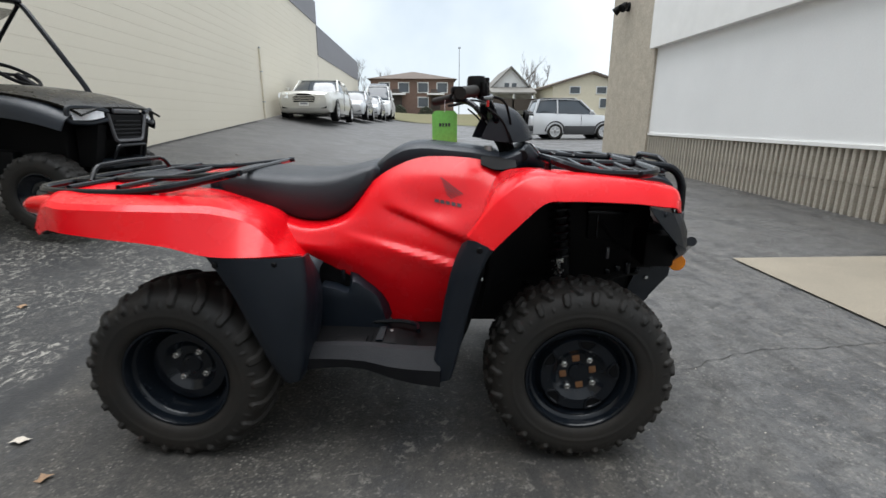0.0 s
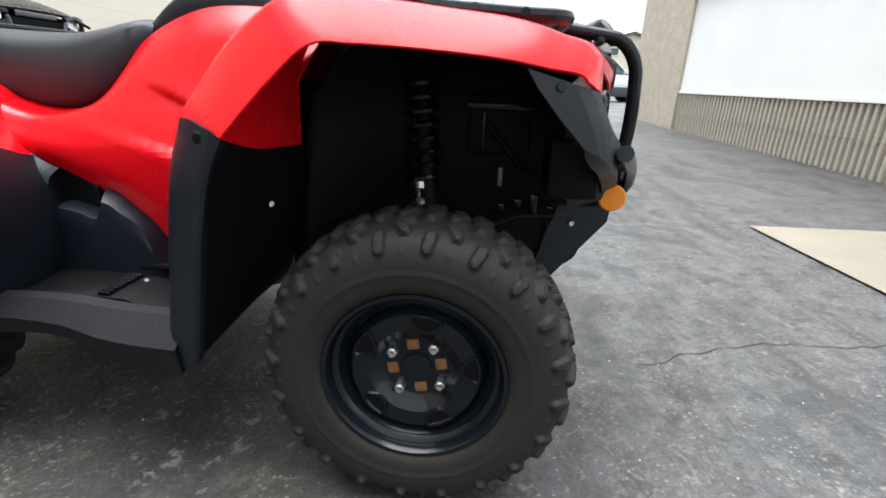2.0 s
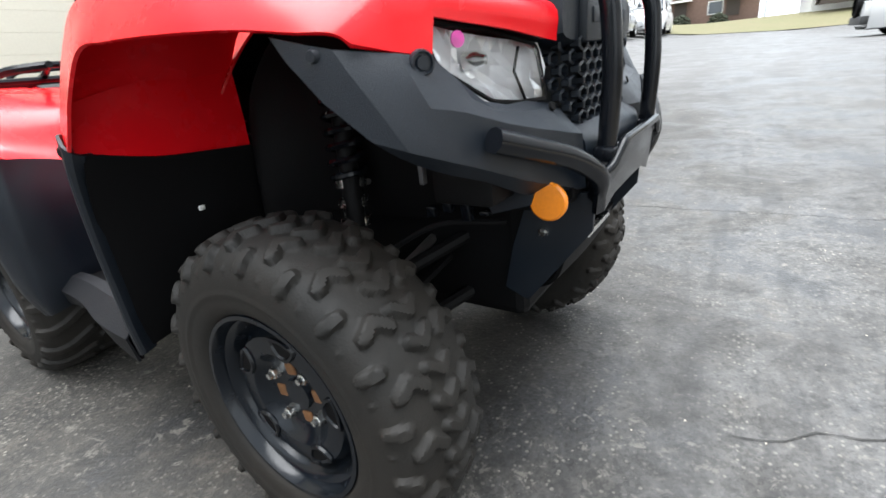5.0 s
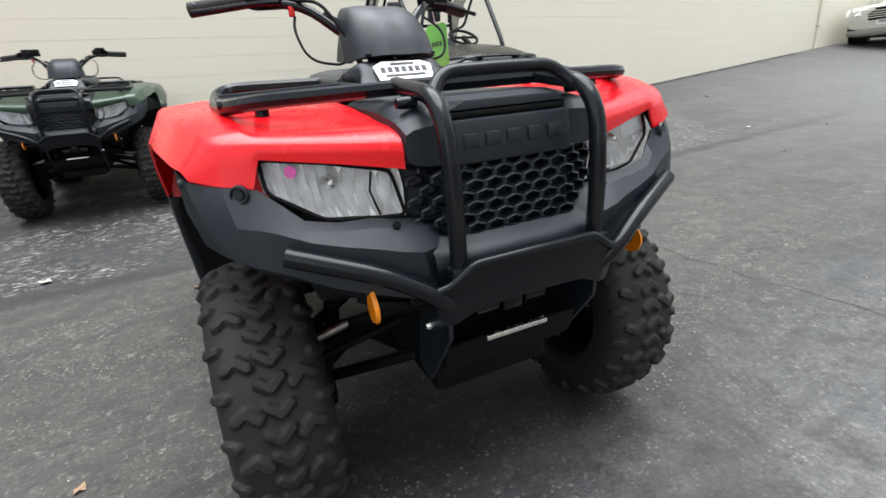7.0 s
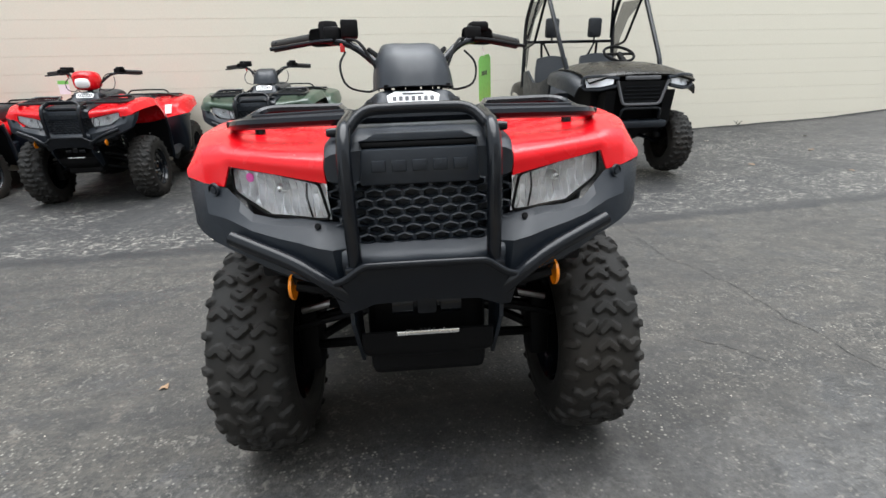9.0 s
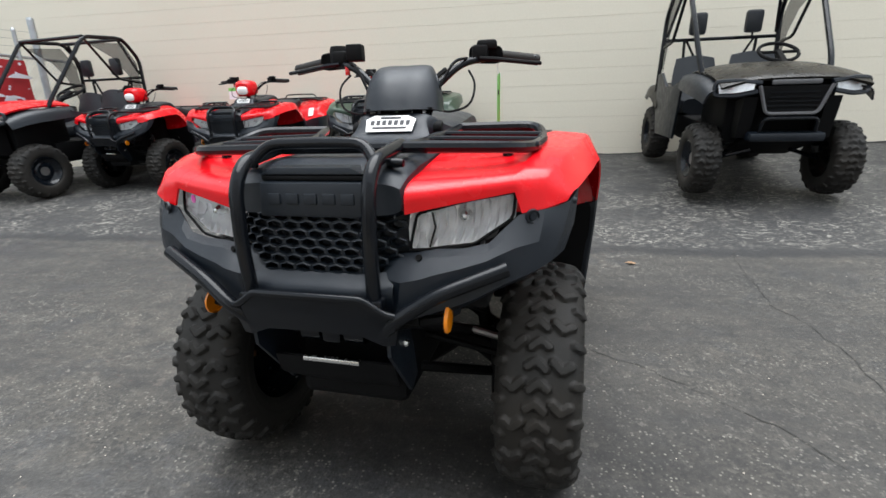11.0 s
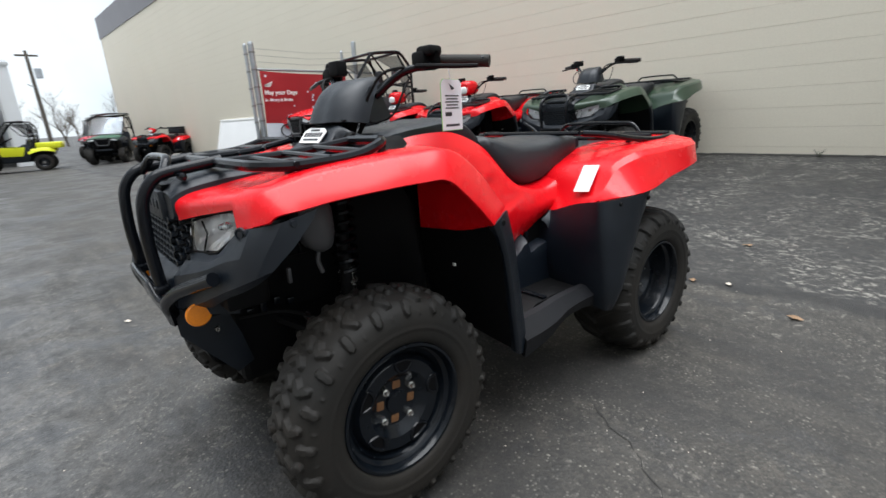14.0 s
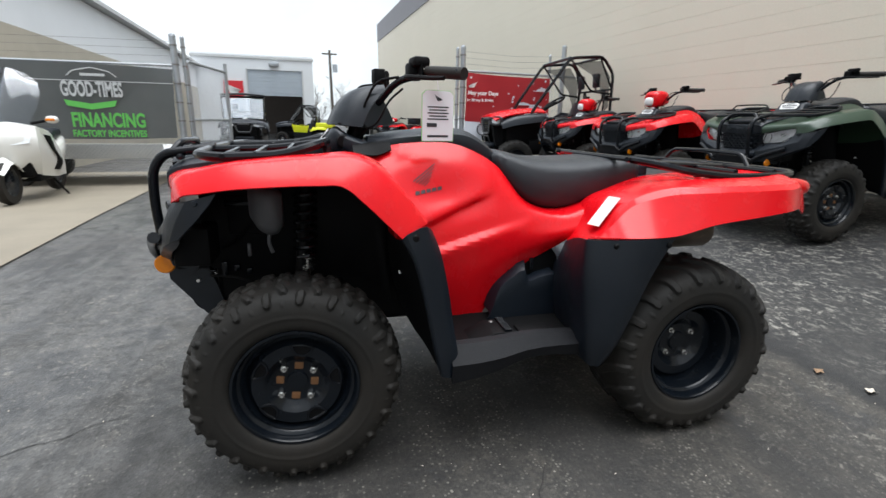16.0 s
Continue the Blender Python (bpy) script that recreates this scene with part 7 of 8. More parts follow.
part("sign_board", box(-0.50, 0.50, -0.02, 0.02, 1.98, 2.88), SIGNRED, sign, smooth=False)
part("sign_foot", box(-0.55, 0.55, -0.015, 0.02, 1.10, 1.97), SOFTWHITE, sign, smooth=False)
wing_bm = bmesh.new()
for k in range(5):
    add_prism(wing_bm, [(0.35 - k * 0.03, 2.70 - k * 0.09), (0.30 - k * 0.03, 2.60 - k * 0.09), (-0.30 + k * 0.02, 2.36 - k * 0.03), (-0.34 + k * 0.02, 2.42 - k * 0.03)], 0.02, 0.026)
part("sign_emblem", wing_bm, WHITE, sign, smooth=False)

tagged(part("wall_yard_low", box(5.0, 5.3, -27.4, -7.4, -0.6, 2.45), TANMETAL, smooth=False), "weathered tan lower wall of the long shed", "wall", kind="structure")
tagged(part("wall_yard_high", box(5.02, 5.3, -27.4, -7.4, 2.45, 3.55), METALWHITE, smooth=False), "white upper wall of the long shed", "wall", kind="structure")
tagged(part("trim", box(4.80, 5.4, -27.45, -7.3, 3.58, 3.68), SOFTWHITE, smooth=False), "pale roof gutter of the long shed", "trim", kind="structure")

utility_pole = thing("utility_pole", pose(-3.2, -41.0, height(-3, -41)), "weathered timber utility pole with a transformer", "utility pole")
part("pole", tube([(0, 0, 0), (0.1, 0, 6.6)], 0.14, n=10, bend=0, r_end=0.10), POLEWOOD, utility_pole)
part("crossarm", box(-0.5, 0.7, -0.06, 0.06, 6.25, 6.36), POLEWOOD, utility_pole)
part("transformer", lathe([(0.0, 0.0), (0.2, 0.0), (0.2, 0.6), (0.0, 0.62)], 16, Matrix.Translation((-0.3, 0.1, 4.9)), "z"), GALV, utility_pole)
part("lamp_arm", tube([(0.05, 0, 4.3), (0.5, 0.5, 4.5)], 0.03, n=6, bend=0), GALV, utility_pole)
for k, (x, y, h_) in enumerate(((-6.5, -60, 6.0), (-10.5, -56, 5.4), (-3.6, -66, 5.8), (-13.5, -62, 6.0), (-8.5, -66, 5.0), (-16.5, -58, 5.6))):
    bare_tree(pose(x, y, height(x, y)), h_, 20 + k, "bare grey trees behind the yard", spread=0.62)


# ---- chain-link fence and gate ----
def chain_link(m, w, z0, z1, label, parent, pitch=0.055):
    """A panel of diagonal wires in the local x-z plane."""
    bm = bmesh.new()
    h = z1 - z0
    n_ = int((w + h) / pitch)
    for k in range(n_ + 1):
        for s in (1, -1):
            c = k * pitch
            a0, a1 = max(0.0, c - w), min(h, c)
            if a1 - a0 < 0.02:
                continue
            p = (c - a0, 0, z0 + a0), (c - a1, 0, z0 + a1)
            if s < 0:
                p = tuple((w - q[0], 0.004, q[2]) for q in p)
            add_tube(bm, p, 0.0019, n=3, bend=0, cap=False)
    ob = part("wire_mesh", bm, GALV, parent, smooth=False)
    ob.matrix_basis = m
    return tagged(ob, kind="stuff")


def post(parent, x, y, top, r=0.035, bands=True):
    g = height(x, y)
    p = part("post", tube([(x, y, g - 0.1), (x, y, top)], r, n=12, bend=0), GALV, parent)
    part("post_cap", lathe([(r + 0.004, 0.0), (r * 0.9, 0.03), (0.0, 0.05)], 12, Matrix.Translation((x, y, top)), "z"), GALV, p)
    if bands:
        for k in range(8):
            part("tension_band", lathe([(r + 0.006, -0.012), (r + 0.009, 0.0), (r + 0.006, 0.012)], 12, Matrix.Translation((x, y, g + 0.18 + k * (top - g - 0.3) / 7)), "z"), STEEL, p)


fence = thing("fence", Matrix(), "galvanised chain-link fence beside the block wall", "fence", "chain-link fence")
post(fence, -2.39, -6.70, 2.24, 0.045)
post(fence, -2.28, -6.68, 2.20, 0.028)
post(fence, -4.12, -6.70, 2.18, 0.025, False)
post(fence, -4.42, -6.72, 2.36, 0.045, False)
part("rail", tube([(-2.39, -6.70, 1.86), (-4.88, -6.72, 1.84)], 0.02, n=8, bend=0), GALV, fence)
chain_link(pose(-4.86, -6.70, 0), 2.45, 0.30, 1.85, "", fence)
for k in range(3):
    part("barbed_wire", tube([(-2.39, -6.70, 1.98 + k * 0.10), (-3.4, -6.71, 1.95 + k * 0.10), (-4.42, -6.72, 2.0 + k * 0.10)], 0.0025, n=4), STEEL, fence)

red_banner = thing("banner", Matrix(), "deep red holiday banner tied to the fence", "banner")
cloth = panel([[(-2.44, -6.63, 1.83), (-3.0, -6.61, 1.80), (-3.6, -6.63, 1.79), (-4.10, -6.62, 1.79)], [(-2.43, -6.60, 1.40), (-3.0, -6.62, 1.38), (-3.6, -6.60, 1.38), (-4.11, -6.62, 1.36)], [(-2.42, -6.62, 1.00), (-3.0, -6.60, 0.97), (-3.6, -6.62, 0.97), (-4.11, -6.60, 0.95)]], 0.004, 4, 5)
part("cloth", cloth, BANNERRED, red_banner)
part("snow_band", panel([[(-2.42, -6.62, 1.00), (-3.0, -6.60, 0.97), (-3.6, -6.62, 0.97), (-4.11, -6.60, 0.95)], [(-2.40, -6.60, 0.68), (-3.0, -6.59, 0.66), (-3.6, -6.60, 0.66), (-4.10, -6.60, 0.64)]], 0.004, 3, 5), SNOW, red_banner)


def writing(text, size, m, mat, parent, bold=0.0):
    """Flat lettering in the built-in font, reading along local x."""
    c = bpy.data.curves.new("lettering", "FONT")
    c.body, c.size, c.extrude, c.offset = text, size, 0.002, bold
    tmp = bpy.data.objects.new("lettering", c)
    scene.collection.objects.link(tmp)
    me = bpy.data.meshes.new_from_object(tmp.evaluated_get(bpy.context.evaluated_depsgraph_get()))
    bpy.data.objects.remove(tmp)
    me.materials.clear()
    me.materials.append(mat)
    ob = share("lettering", me, m, parent)
    ob["label"] = "printed words on the cloth"
    return ob


bpy.context.view_layer.update()
writing("May your Days", 0.097, pose(-2.45, -6.575, 1.455, 90, 0, 180), WHITE, red_banner, 0.003)
writing("be Merry & Bright", 0.068, pose(-2.44, -6.572, 1.345, 90, 0, 180), WHITE, red_banner, 0.002)
emblem = bmesh.new()
for k in range(4):
    add_prism(emblem, [(-2.62 + k * 0.012, 1.67 - k * 0.022), (-2.60 + k * 0.012, 1.645 - k * 0.022), (-2.48, 1.595 - k * 0.006), (-2.47, 1.61 - k * 0.006)], -6.578, -6.572)
part("emblem", emblem, WHITE, red_banner, smooth=False)
flakes = bmesh.new()
rng = random.Random(11)
for k in range(26):
    x_, z_ = rng.uniform(-4.05, -2.5), rng.uniform(1.04, 1.75)
    r_ = rng.uniform(0.010, 0.022)
    if -3.10 < x_ < -2.4 and 1.27 < z_ < 1.62:
        continue
    add_prism(flakes, [(x_ + r_ * math.cos(a), z_ + r_ * math.sin(a)) for a in (0, 1.05, 2.1, 3.14, 4.2, 5.24)], -6.578, -6.573)
part("printed_snow", flakes, SNOW, red_banner, smooth=False)
for cx, cz, w_ in ((-3.55, 1.30, 0.16), (-3.95, 1.55, 0.18), (-3.80, 1.28, 0.12)):
    cloud = bmesh.new()
    add_prism(cloud, [(cx - w_, cz), (cx + w_, cz), (cx + w_ * 0.5, cz + w_ * 0.28), (cx, cz + w_ * 0.35), (cx - w_ * 0.6, cz + w_ * 0.22)], -6.578, -6.573)
    part("printed_drift", cloud, SNOW, red_banner, smooth=False)
for cx, cz, w_ in ((-3.35, 0.98, 0.22), (-3.75, 0.97, 0.28), (-4.0, 0.97, 0.2)):
    hill = bmesh.new()
    add_prism(hill, [(cx - w_, cz), (cx + w_, cz), (cx + w_ * 0.15, cz + w_ * 1.25), (cx - w_ * 0.2, cz + w_ * 1.15)], -6.580, -6.576)
    part("printed_peak", hill, SNOW, red_banner, smooth=False)
bike_print = bmesh.new()
for cx in (-2.75, -3.10):
    add_tube(bike_print, [(cx + 0.10 * math.cos(a), -6.575, 0.86 + 0.10 * math.sin(a)) for a in (2 * math.pi * k / 18 for k in range(18))], 0.012, n=4, bend=0, closed=True)
part("printed_wheels", bike_print, INK, red_banner, smooth=False)
bike2 = bmesh.new()
add_prism(bike2, [(-2.68, 1.02), (-2.80, 1.06), (-3.20, 1.05), (-3.28, 1.0), (-3.0, 0.95), (-2.9, 0.86), (-2.75, 0.9)], -6.580, -6.574)
part("printed_frame", bike2, SIGNRED, red_banner, smooth=False)

fence2 = thing("fence", Matrix(), "galvanised chain-link fence with gate posts by the shed", "fence", "chain-link fence")
post(fence2, 2.16, -6.62, 2.12, 0.045)
post(fence2, 2.04, -6.66, 2.10, 0.028)
post(fence2, 4.95, -6.62, 2.0, 0.03, False)
part("rail", tube([(2.16, -6.62, 1.72), (4.95, -6.62, 1.70)], 0.02, n=8, bend=0), GALV, fence2)
chain_link(pose(2.18, -6.62, 0), 2.75, 0.10, 1.70, "", fence2)
for k in range(3):
    part("barbed_wire", tube([(2.16, -6.62, 1.85 + k * 0.10), (3.5, -6.62, 1.83 + k * 0.10), (4.95, -6.62, 1.80 + k * 0.10)], 0.0025, n=4), STEEL, fence2)
gate = thing("gate", pose(2.02, -6.72, 0, 0, 0, -101), "open chain-link gate leaf with wire mesh", "gate")
part("gate_frame", tube([(0, 0, 0.12), (1.75, 0, 0.12), (1.75, 0, 1.80), (0, 0, 1.80)], 0.021, n=8, bend=0.05, closed=True), GALV, gate)
part("gate_rail", tube([(0, 0, 0.95), (1.75, 0, 0.95)], 0.016, n=8, bend=0), GALV, gate)
part("gate_post", tube([(1.80, 0, -0.05), (1.80, 0, 1.95)], 0.03, n=8, bend=0), GALV, gate)
chain_link(Matrix(), 1.75, 0.12, 1.80, "", gate)

dark_banner = thing("banner", Matrix(), "charcoal mesh banner with green and white print", "banner")
part("cloth", panel([[(2.20, -6.58, 1.66), (3.0, -6.56, 1.69), (3.9, -6.57, 1.70), (4.92, -6.56, 1.70)], [(2.22, -6.55, 1.18), (3.0, -6.58, 1.18), (3.9, -6.55, 1.18), (4.92, -6.57, 1.18)], [(2.24, -6.57, 0.68), (3.0, -6.55, 0.66), (3.9, -6.57, 0.66), (4.92, -6.55, 0.66)]], 0.004, 4, 6), BANNERDARK, dark_banner)
writing("GOOD-TIMES", 0.185, pose(3.62, -6.535, 1.255, 90, 0, 180) @ Matrix.Diagonal((0.67, 1.5, 1, 1)), SOFTWHITE, dark_banner, 0.005)
writing("FINANCING", 0.215, pose(3.55, -6.532, 0.835, 90, 0, 180) @ Matrix.Diagonal((0.79, 1.27, 1, 1)), GREENPRINT, dark_banner, 0.006)
writing("FACTORY INCENTIVES", 0.118, pose(3.56, -6.530, 0.695, 90, 0, 180) @ Matrix.Diagonal((0.77, 1.1, 1, 1)), GREENPRINT, dark_banner, 0.003)
ribbon = bmesh.new()
add_prism(ribbon, [(3.60, 1.20), (3.57, 1.12), (3.28, 1.07), (2.99, 1.12), (2.96, 1.20), (3.28, 1.15)], -6.535, -6.530)
part("ribbon", ribbon, GREENPRINT, dark_banner, smooth=False)
crest = bmesh.new()
add_tube(crest, [(3.52, -6.533, 1.52), (3.45, -6.533, 1.59), (3.22, -6.533, 1.64), (3.0, -6.533, 1.59), (2.92, -6.533, 1.52)], 0.008, n=4)
add_box(crest, 3.06, 3.36, -6.536, -6.530, 1.525, 1.56)
add_box(crest, 2.2, 4.9, -6.548, -6.544, 1.455, 1.465)
part("crest", crest, SOFTWHITE, dark_banner, smooth=False)

trailer = thing("trailer", pose(3.75, -7.6, height(3.7, -7.6)), "dull aluminium utility trailer behind the fence", "trailer")
part("deck", box(-1.25, 1.2, -0.75, 0.80, 0.46, 0.56, bevel=0.015), ALU, trailer)
part("side_rail", box(-1.25, 1.2, 0.80, 0.84, 0.42, 0.64, bevel=0.01), ALU, trailer)
part("axle", tube([(0.75, -0.72, 0.25), (0.75, 0.72, 0.25)], 0.04, n=8, bend=0), DEEP, trailer)
for s in (-1, 1):
    w_ = part("wheel", lathe([(0.0, 0.02), (0.12, 0.03), (0.14, 0.06), (0.25, 0.06), (0.26, 0.0), (0.25, -0.08), (0.14, -0.08)], 24), RUBBER, trailer)
    w_.matrix_basis = pose(0.75, s * 0.66, 0.25)
part("tongue", tube([(-1.25, 0.1, 0.45), (-1.60, 0.1, 0.42)], 0.04, n=8, bend=0), ALU, trailer)
part("jack", tube([(-1.45, 0.18, 0.08), (-1.45, 0.18, 0.55)], 0.03, n=8, bend=0), TAIL, trailer)

# white board leaning on the wall beyond the fence
board = thing("board", pose(-4.55, -13.5, height(-4.5, -13.4), 0, -17, 0), "white framed board leaning on the block wall", "board")
part("sheet", box(0.02, 0.05, -1.42, 1.30, 0.05, 1.17), PANELWHITE, board, smooth=False)
for y0, y1, z0, z1 in ((-1.50, 1.38, 0.0, 0.06), (-1.50, 1.38, 1.16, 1.22), (-1.50, -1.42, 0.06, 1.16), (1.30, 1.38, 0.06, 1.16)):
    part("frame", box(0.0, 0.07, y0, y1, z0, z1, bevel=0.008), WHITE, board)

# scooter by the fence
sc = thing("scooter", pose(3.758, -5.644, height(3.7, -5.5) + 0.012, 0, 0, 92) @ Matrix.Diagonal((0.93, 0.93, 0.93, 1)), "pearl white touring scooter with tall windscreen", "scooter")
part("front_shield", panel([[(0.36, -0.26, 0.95), (0.46, 0.0, 1.0), (0.36, 0.26, 0.95)], [(0.44, -0.29, 0.75), (0.58, 0.0, 0.80), (0.44, 0.29, 0.75)], [(0.38, -0.27, 0.50), (0.54, 0.0, 0.52), (0.38, 0.27, 0.50)], [(0.28, -0.20, 0.28), (0.36, 0.0, 0.28), (0.28, 0.20, 0.28)]], 0.02, 4, 4), SCOOT, sc)
for s in (1, -1):
    part("side_fairing", panel([[(0.36, s * 0.26, 0.95), (0.10, s * 0.30, 0.88), (-0.20, s * 0.26, 0.72)], [(0.44, s * 0.29, 0.72), (0.12, s * 0.33, 0.60), (-0.25, s * 0.30, 0.50)], [(0.30, s * 0.22, 0.32), (0.05, s * 0.28, 0.28), (-0.30, s * 0.28, 0.28)]], 0.015, 4, 3), SCOOT, sc)
    part("headlight", panel([[(0.55, s * 0.06, 0.80), (0.46, s * 0.24, 0.83)], [(0.58, s * 0.06, 0.72), (0.50, s * 0.22, 0.74)]], 0.02, 2, 2), LAMPWHITE, sc)
    mir = part("mirror", loft([ring_yz(0.20, 0.03, 1.0, 1.06, 12, 2.5, s * 0.42), ring_yz(0.26, 0.075, 0.98, 1.08, 12, 2.5, s * 0.42), ring_yz(0.32, 0.05, 1.0, 1.06, 12, 2.5, s * 0.42)], 3), SCOOT, sc)
    part("indicator", box(0.30, 0.335, s * 0.42 - 0.05, s * 0.42 + 0.05, 1.015, 1.045, bevel=0.008), AMBER, mir)
    part("mirror_arm", tube([(0.30, s * 0.20, 0.98), (0.26, s * 0.38, 1.02)], 0.018, n=6, bend=0), DEEP, mir)
for s in (1, -1):
    part("vent_panel", panel([[(0.26, s * 0.305, 0.84), (0.13, s * 0.325, 0.82)], [(0.20, s * 0.345, 0.66), (0.07, s * 0.345, 0.62)], [(0.05, s * 0.335, 0.50), (-0.10, s * 0.335, 0.46)], [(0.13, s * 0.31, 0.38), (-0.02, s * 0.315, 0.36)]], 0.012, 3, 2), DEEP, sc)
screen = part("windscreen", panel([[(0.40, -0.22, 0.97), (0.50, 0.0, 1.0), (0.40, 0.22, 0.97)], [(0.26, -0.31, 1.24), (0.36, 0.0, 1.27), (0.26, 0.31, 1.24)], [(0.12, -0.29, 1.48), (0.22, 0.0, 1.52), (0.12, 0.29, 1.48)], [(0.05, -0.16, 1.60), (0.13, 0.0, 1.66), (0.05, 0.16, 1.60)]], 0.003, 4, 4), CLEARSCREEN, sc, "hazy clear tall windscreen")
screen.visible_shadow = False
part("front_mudguard", panel([[(0.98, 0.0, 0.42), (0.95, 0.08, 0.38)], [(0.72, 0.0, 0.58), (0.72, 0.10, 0.50)], [(0.45, 0.0, 0.45), (0.48, 0.09, 0.38)]], 0.01, 4, 3), SCOOT, sc)
part("front_mudguard", panel([[(0.98, 0.0, 0.42), (0.95, -0.08, 0.38)], [(0.72, 0.0, 0.58), (0.72, -0.10, 0.50)], [(0.45, 0.0, 0.45), (0.48, -0.09, 0.38)]], 0.01, 4, 3), SCOOT, sc)
part("seat", loft([ring_yz(0.05, 0.12, 0.72, 0.80), ring_yz(-0.25, 0.17, 0.70, 0.82), ring_yz(-0.55, 0.16, 0.74, 0.90), ring_yz(-0.85, 0.12, 0.78, 0.90)], 3), SEAT, sc)
part("tail", loft([ring_yz(-0.10, 0.22, 0.35, 0.70), ring_yz(-0.50, 0.24, 0.42, 0.74), ring_yz(-0.90, 0.14, 0.62, 0.80), ring_yz(-1.05, 0.08, 0.68, 0.78)], 3), SCOOT, sc)
part("floor", box(-0.20, 0.35, -0.22, 0.22, 0.24, 0.34, bevel=0.03), DEEP, sc)
part("core", box(0.10, 0.46, -0.18, 0.18, 0.30, 0.92, bevel=0.04), DEEP, sc)
for x_ in (0.72, -0.72):
    w_ = part("wheel", lathe([(0.0, 0.03), (0.15, 0.03), (0.17, 0.05), (0.26, 0.05), (0.28, 0.0), (0.26, -0.05), (0.17, -0.05), (0.15, -0.03), (0.0, -0.03)], 28), RUBBER, sc)
    w_.matrix_basis = pose(x_, 0, 0.28)
    part("rim", lathe([(0.175, 0.052), (0.15, 0.04), (0.05, 0.045), (0.0, 0.05)], 24), RIM, w_)
part("stand", tube([(-0.1, 0.15, 0.30), (-0.2, 0.30, 0.0)], 0.014, n=6, bend=0), DEEP, sc)

# ---- tags on the quad's handlebar ----
tag = thing("hang_tag", hero_m @ pose(0.191, 0.257, 1.093, 0, 0, 12.9), "white printed tag with a lime green back, tied to the handlebar", "tag")
part("paper", prism([(-0.053, -0.150), (0.053, -0.150), (0.053, -0.012), (0.040, 0.0), (-0.040, 0.0), (-0.053, -0.012)], 0.0002, 0.0014), PAPER, tag, smooth=False)
part("green_back", prism([(-0.0545, -0.1515), (0.0545, -0.1515), (0.0545, -0.012), (0.041, 0.001), (-0.041, 0.001), (-0.0545, -0.012)], -0.0012, 0.0), LIME, tag, "lime green back", smooth=False)
pr = bmesh.new()
for k in range(5):
    add_box(pr, -0.036 + (k % 2) * 0.006, 0.036 - (k % 2) * 0.006, 0.0014, 0.002, -0.050 - k * 0.009, -0.046 - k * 0.009)
add_box(pr, 0.004, 0.038, 0.0014, 0.002, -0.108, -0.096)
add_box(pr, -0.036, 0.036, 0.0014, 0.002, -0.139, -0.132)
for k in range(4):
    add_prism(pr, [(0.014 - k * 0.003, -0.012 - k * 0.005), (0.010 - k * 0.003, -0.016 - k * 0.005), (-0.012, -0.028), (-0.014, -0.025)], 0.0014, 0.002)
part("print", pr, INK, tag, smooth=False)
st = bmesh.new()
for k in range(4):
    add_box(st, -0.024 + k * 0.013, -0.015 + k * 0.013, -0.0018, -0.0012, -0.064, -0.050)
part("back_marks", st, INK, tag, smooth=False)
part("string", tube([(0, 0, -0.005), (0.0, -0.01, 0.045)], 0.0015, n=4, bend=0), PAPER, tag)

small_tag = thing("hang_tag", pose(-3.57, -3.16, 1.30, 0, 0, 12), "small white and green tag on a red quad", "tag")
part("paper", prism([(-0.045, -0.13), (0.045, -0.13), (0.045, 0.0), (-0.045, 0.0)], -0.001, 0.001, "x"), PAPER, small_tag, smooth=False)
part("green_band", prism([(-0.045, -0.035), (0.045, -0.035), (0.045, 0.0), (-0.045, 0.0)], 0.001, 0.0018, "x"), LIME, small_tag, smooth=False)

# ---- block courses of the long wall ----
def block_mesh(w, h, d=0.003, c=0.0008):
    bm = bmesh.new()
    o_ = [(0, 0), (w, 0), (w, h), (0, h)]
    i_ = [(0, c), (w, c), (w, h - c), (0, h - c)]
    a = [bm.verts.new((0, y, z)) for y, z in o_]
    b = [bm.verts.new((d, y, z)) for y, z in i_]
    bm.faces.new(b)
    for k in range(4):
        bm.faces.new((a[k], a[(k + 1) % 4], b[(k + 1) % 4], b[k]))
    return bm


west = bpy.data.objects["wall_west"]
CH, CL = 0.2032, 0.4064
first = part("block", block_mesh(CL, CH - 0.001), BLOCK, west, smooth=False)
block_data = first.data
bpy.data.objects.remove(first)
rest_v, rest_f = [], []
rng = random.Random(4)
for row in range(0, 28):
    z = -0.16 + row * CH
    if z > 5.45:
        continue
    off = CL / 2 if row % 2 else 0.0
    for col in range(-71, 57):
        y = col * CL + off
        if y < -28.74 or y + CL > 23.0:
            continue
        dx = 0.0002 * (row % 2)
        if -3.3 < y < 6.4 and 0.3 < z < 2.7:
            share("block", block_data, Matrix.Translation((WALL_X - 0.003 + dx, y, z)), west)
        else:
            n0 = len(rest_v)
            w_, h_, c_ = CL, CH - 0.001, 0.0008
            rest_v += [(WALL_X - 0.003 + dx, y, z), (WALL_X - 0.003 + dx, y + w_, z), (WALL_X - 0.003 + dx, y + w_, z + h_), (WALL_X - 0.003 + dx, y, z + h_)]
            rest_v += [(WALL_X + dx, y, z + c_), (WALL_X + dx, y + w_, z + c_), (WALL_X + dx, y + w_, z + h_ - c_), (WALL_X + dx, y, z + h_ - c_)]
            rest_f += [[n0 + 4, n0 + 5, n0 + 6, n0 + 7]] + [[n0 + k, n0 + (k + 1) % 4, n0 + 4 + (k + 1) % 4, n0 + 4 + k] for k in range(4)]
rest = bpy.data.meshes.new("block_courses")
rest.from_pydata(rest_v, [], rest_f)
rest.materials.append(BLOCK)
rest_ob = new("block_courses", rest)
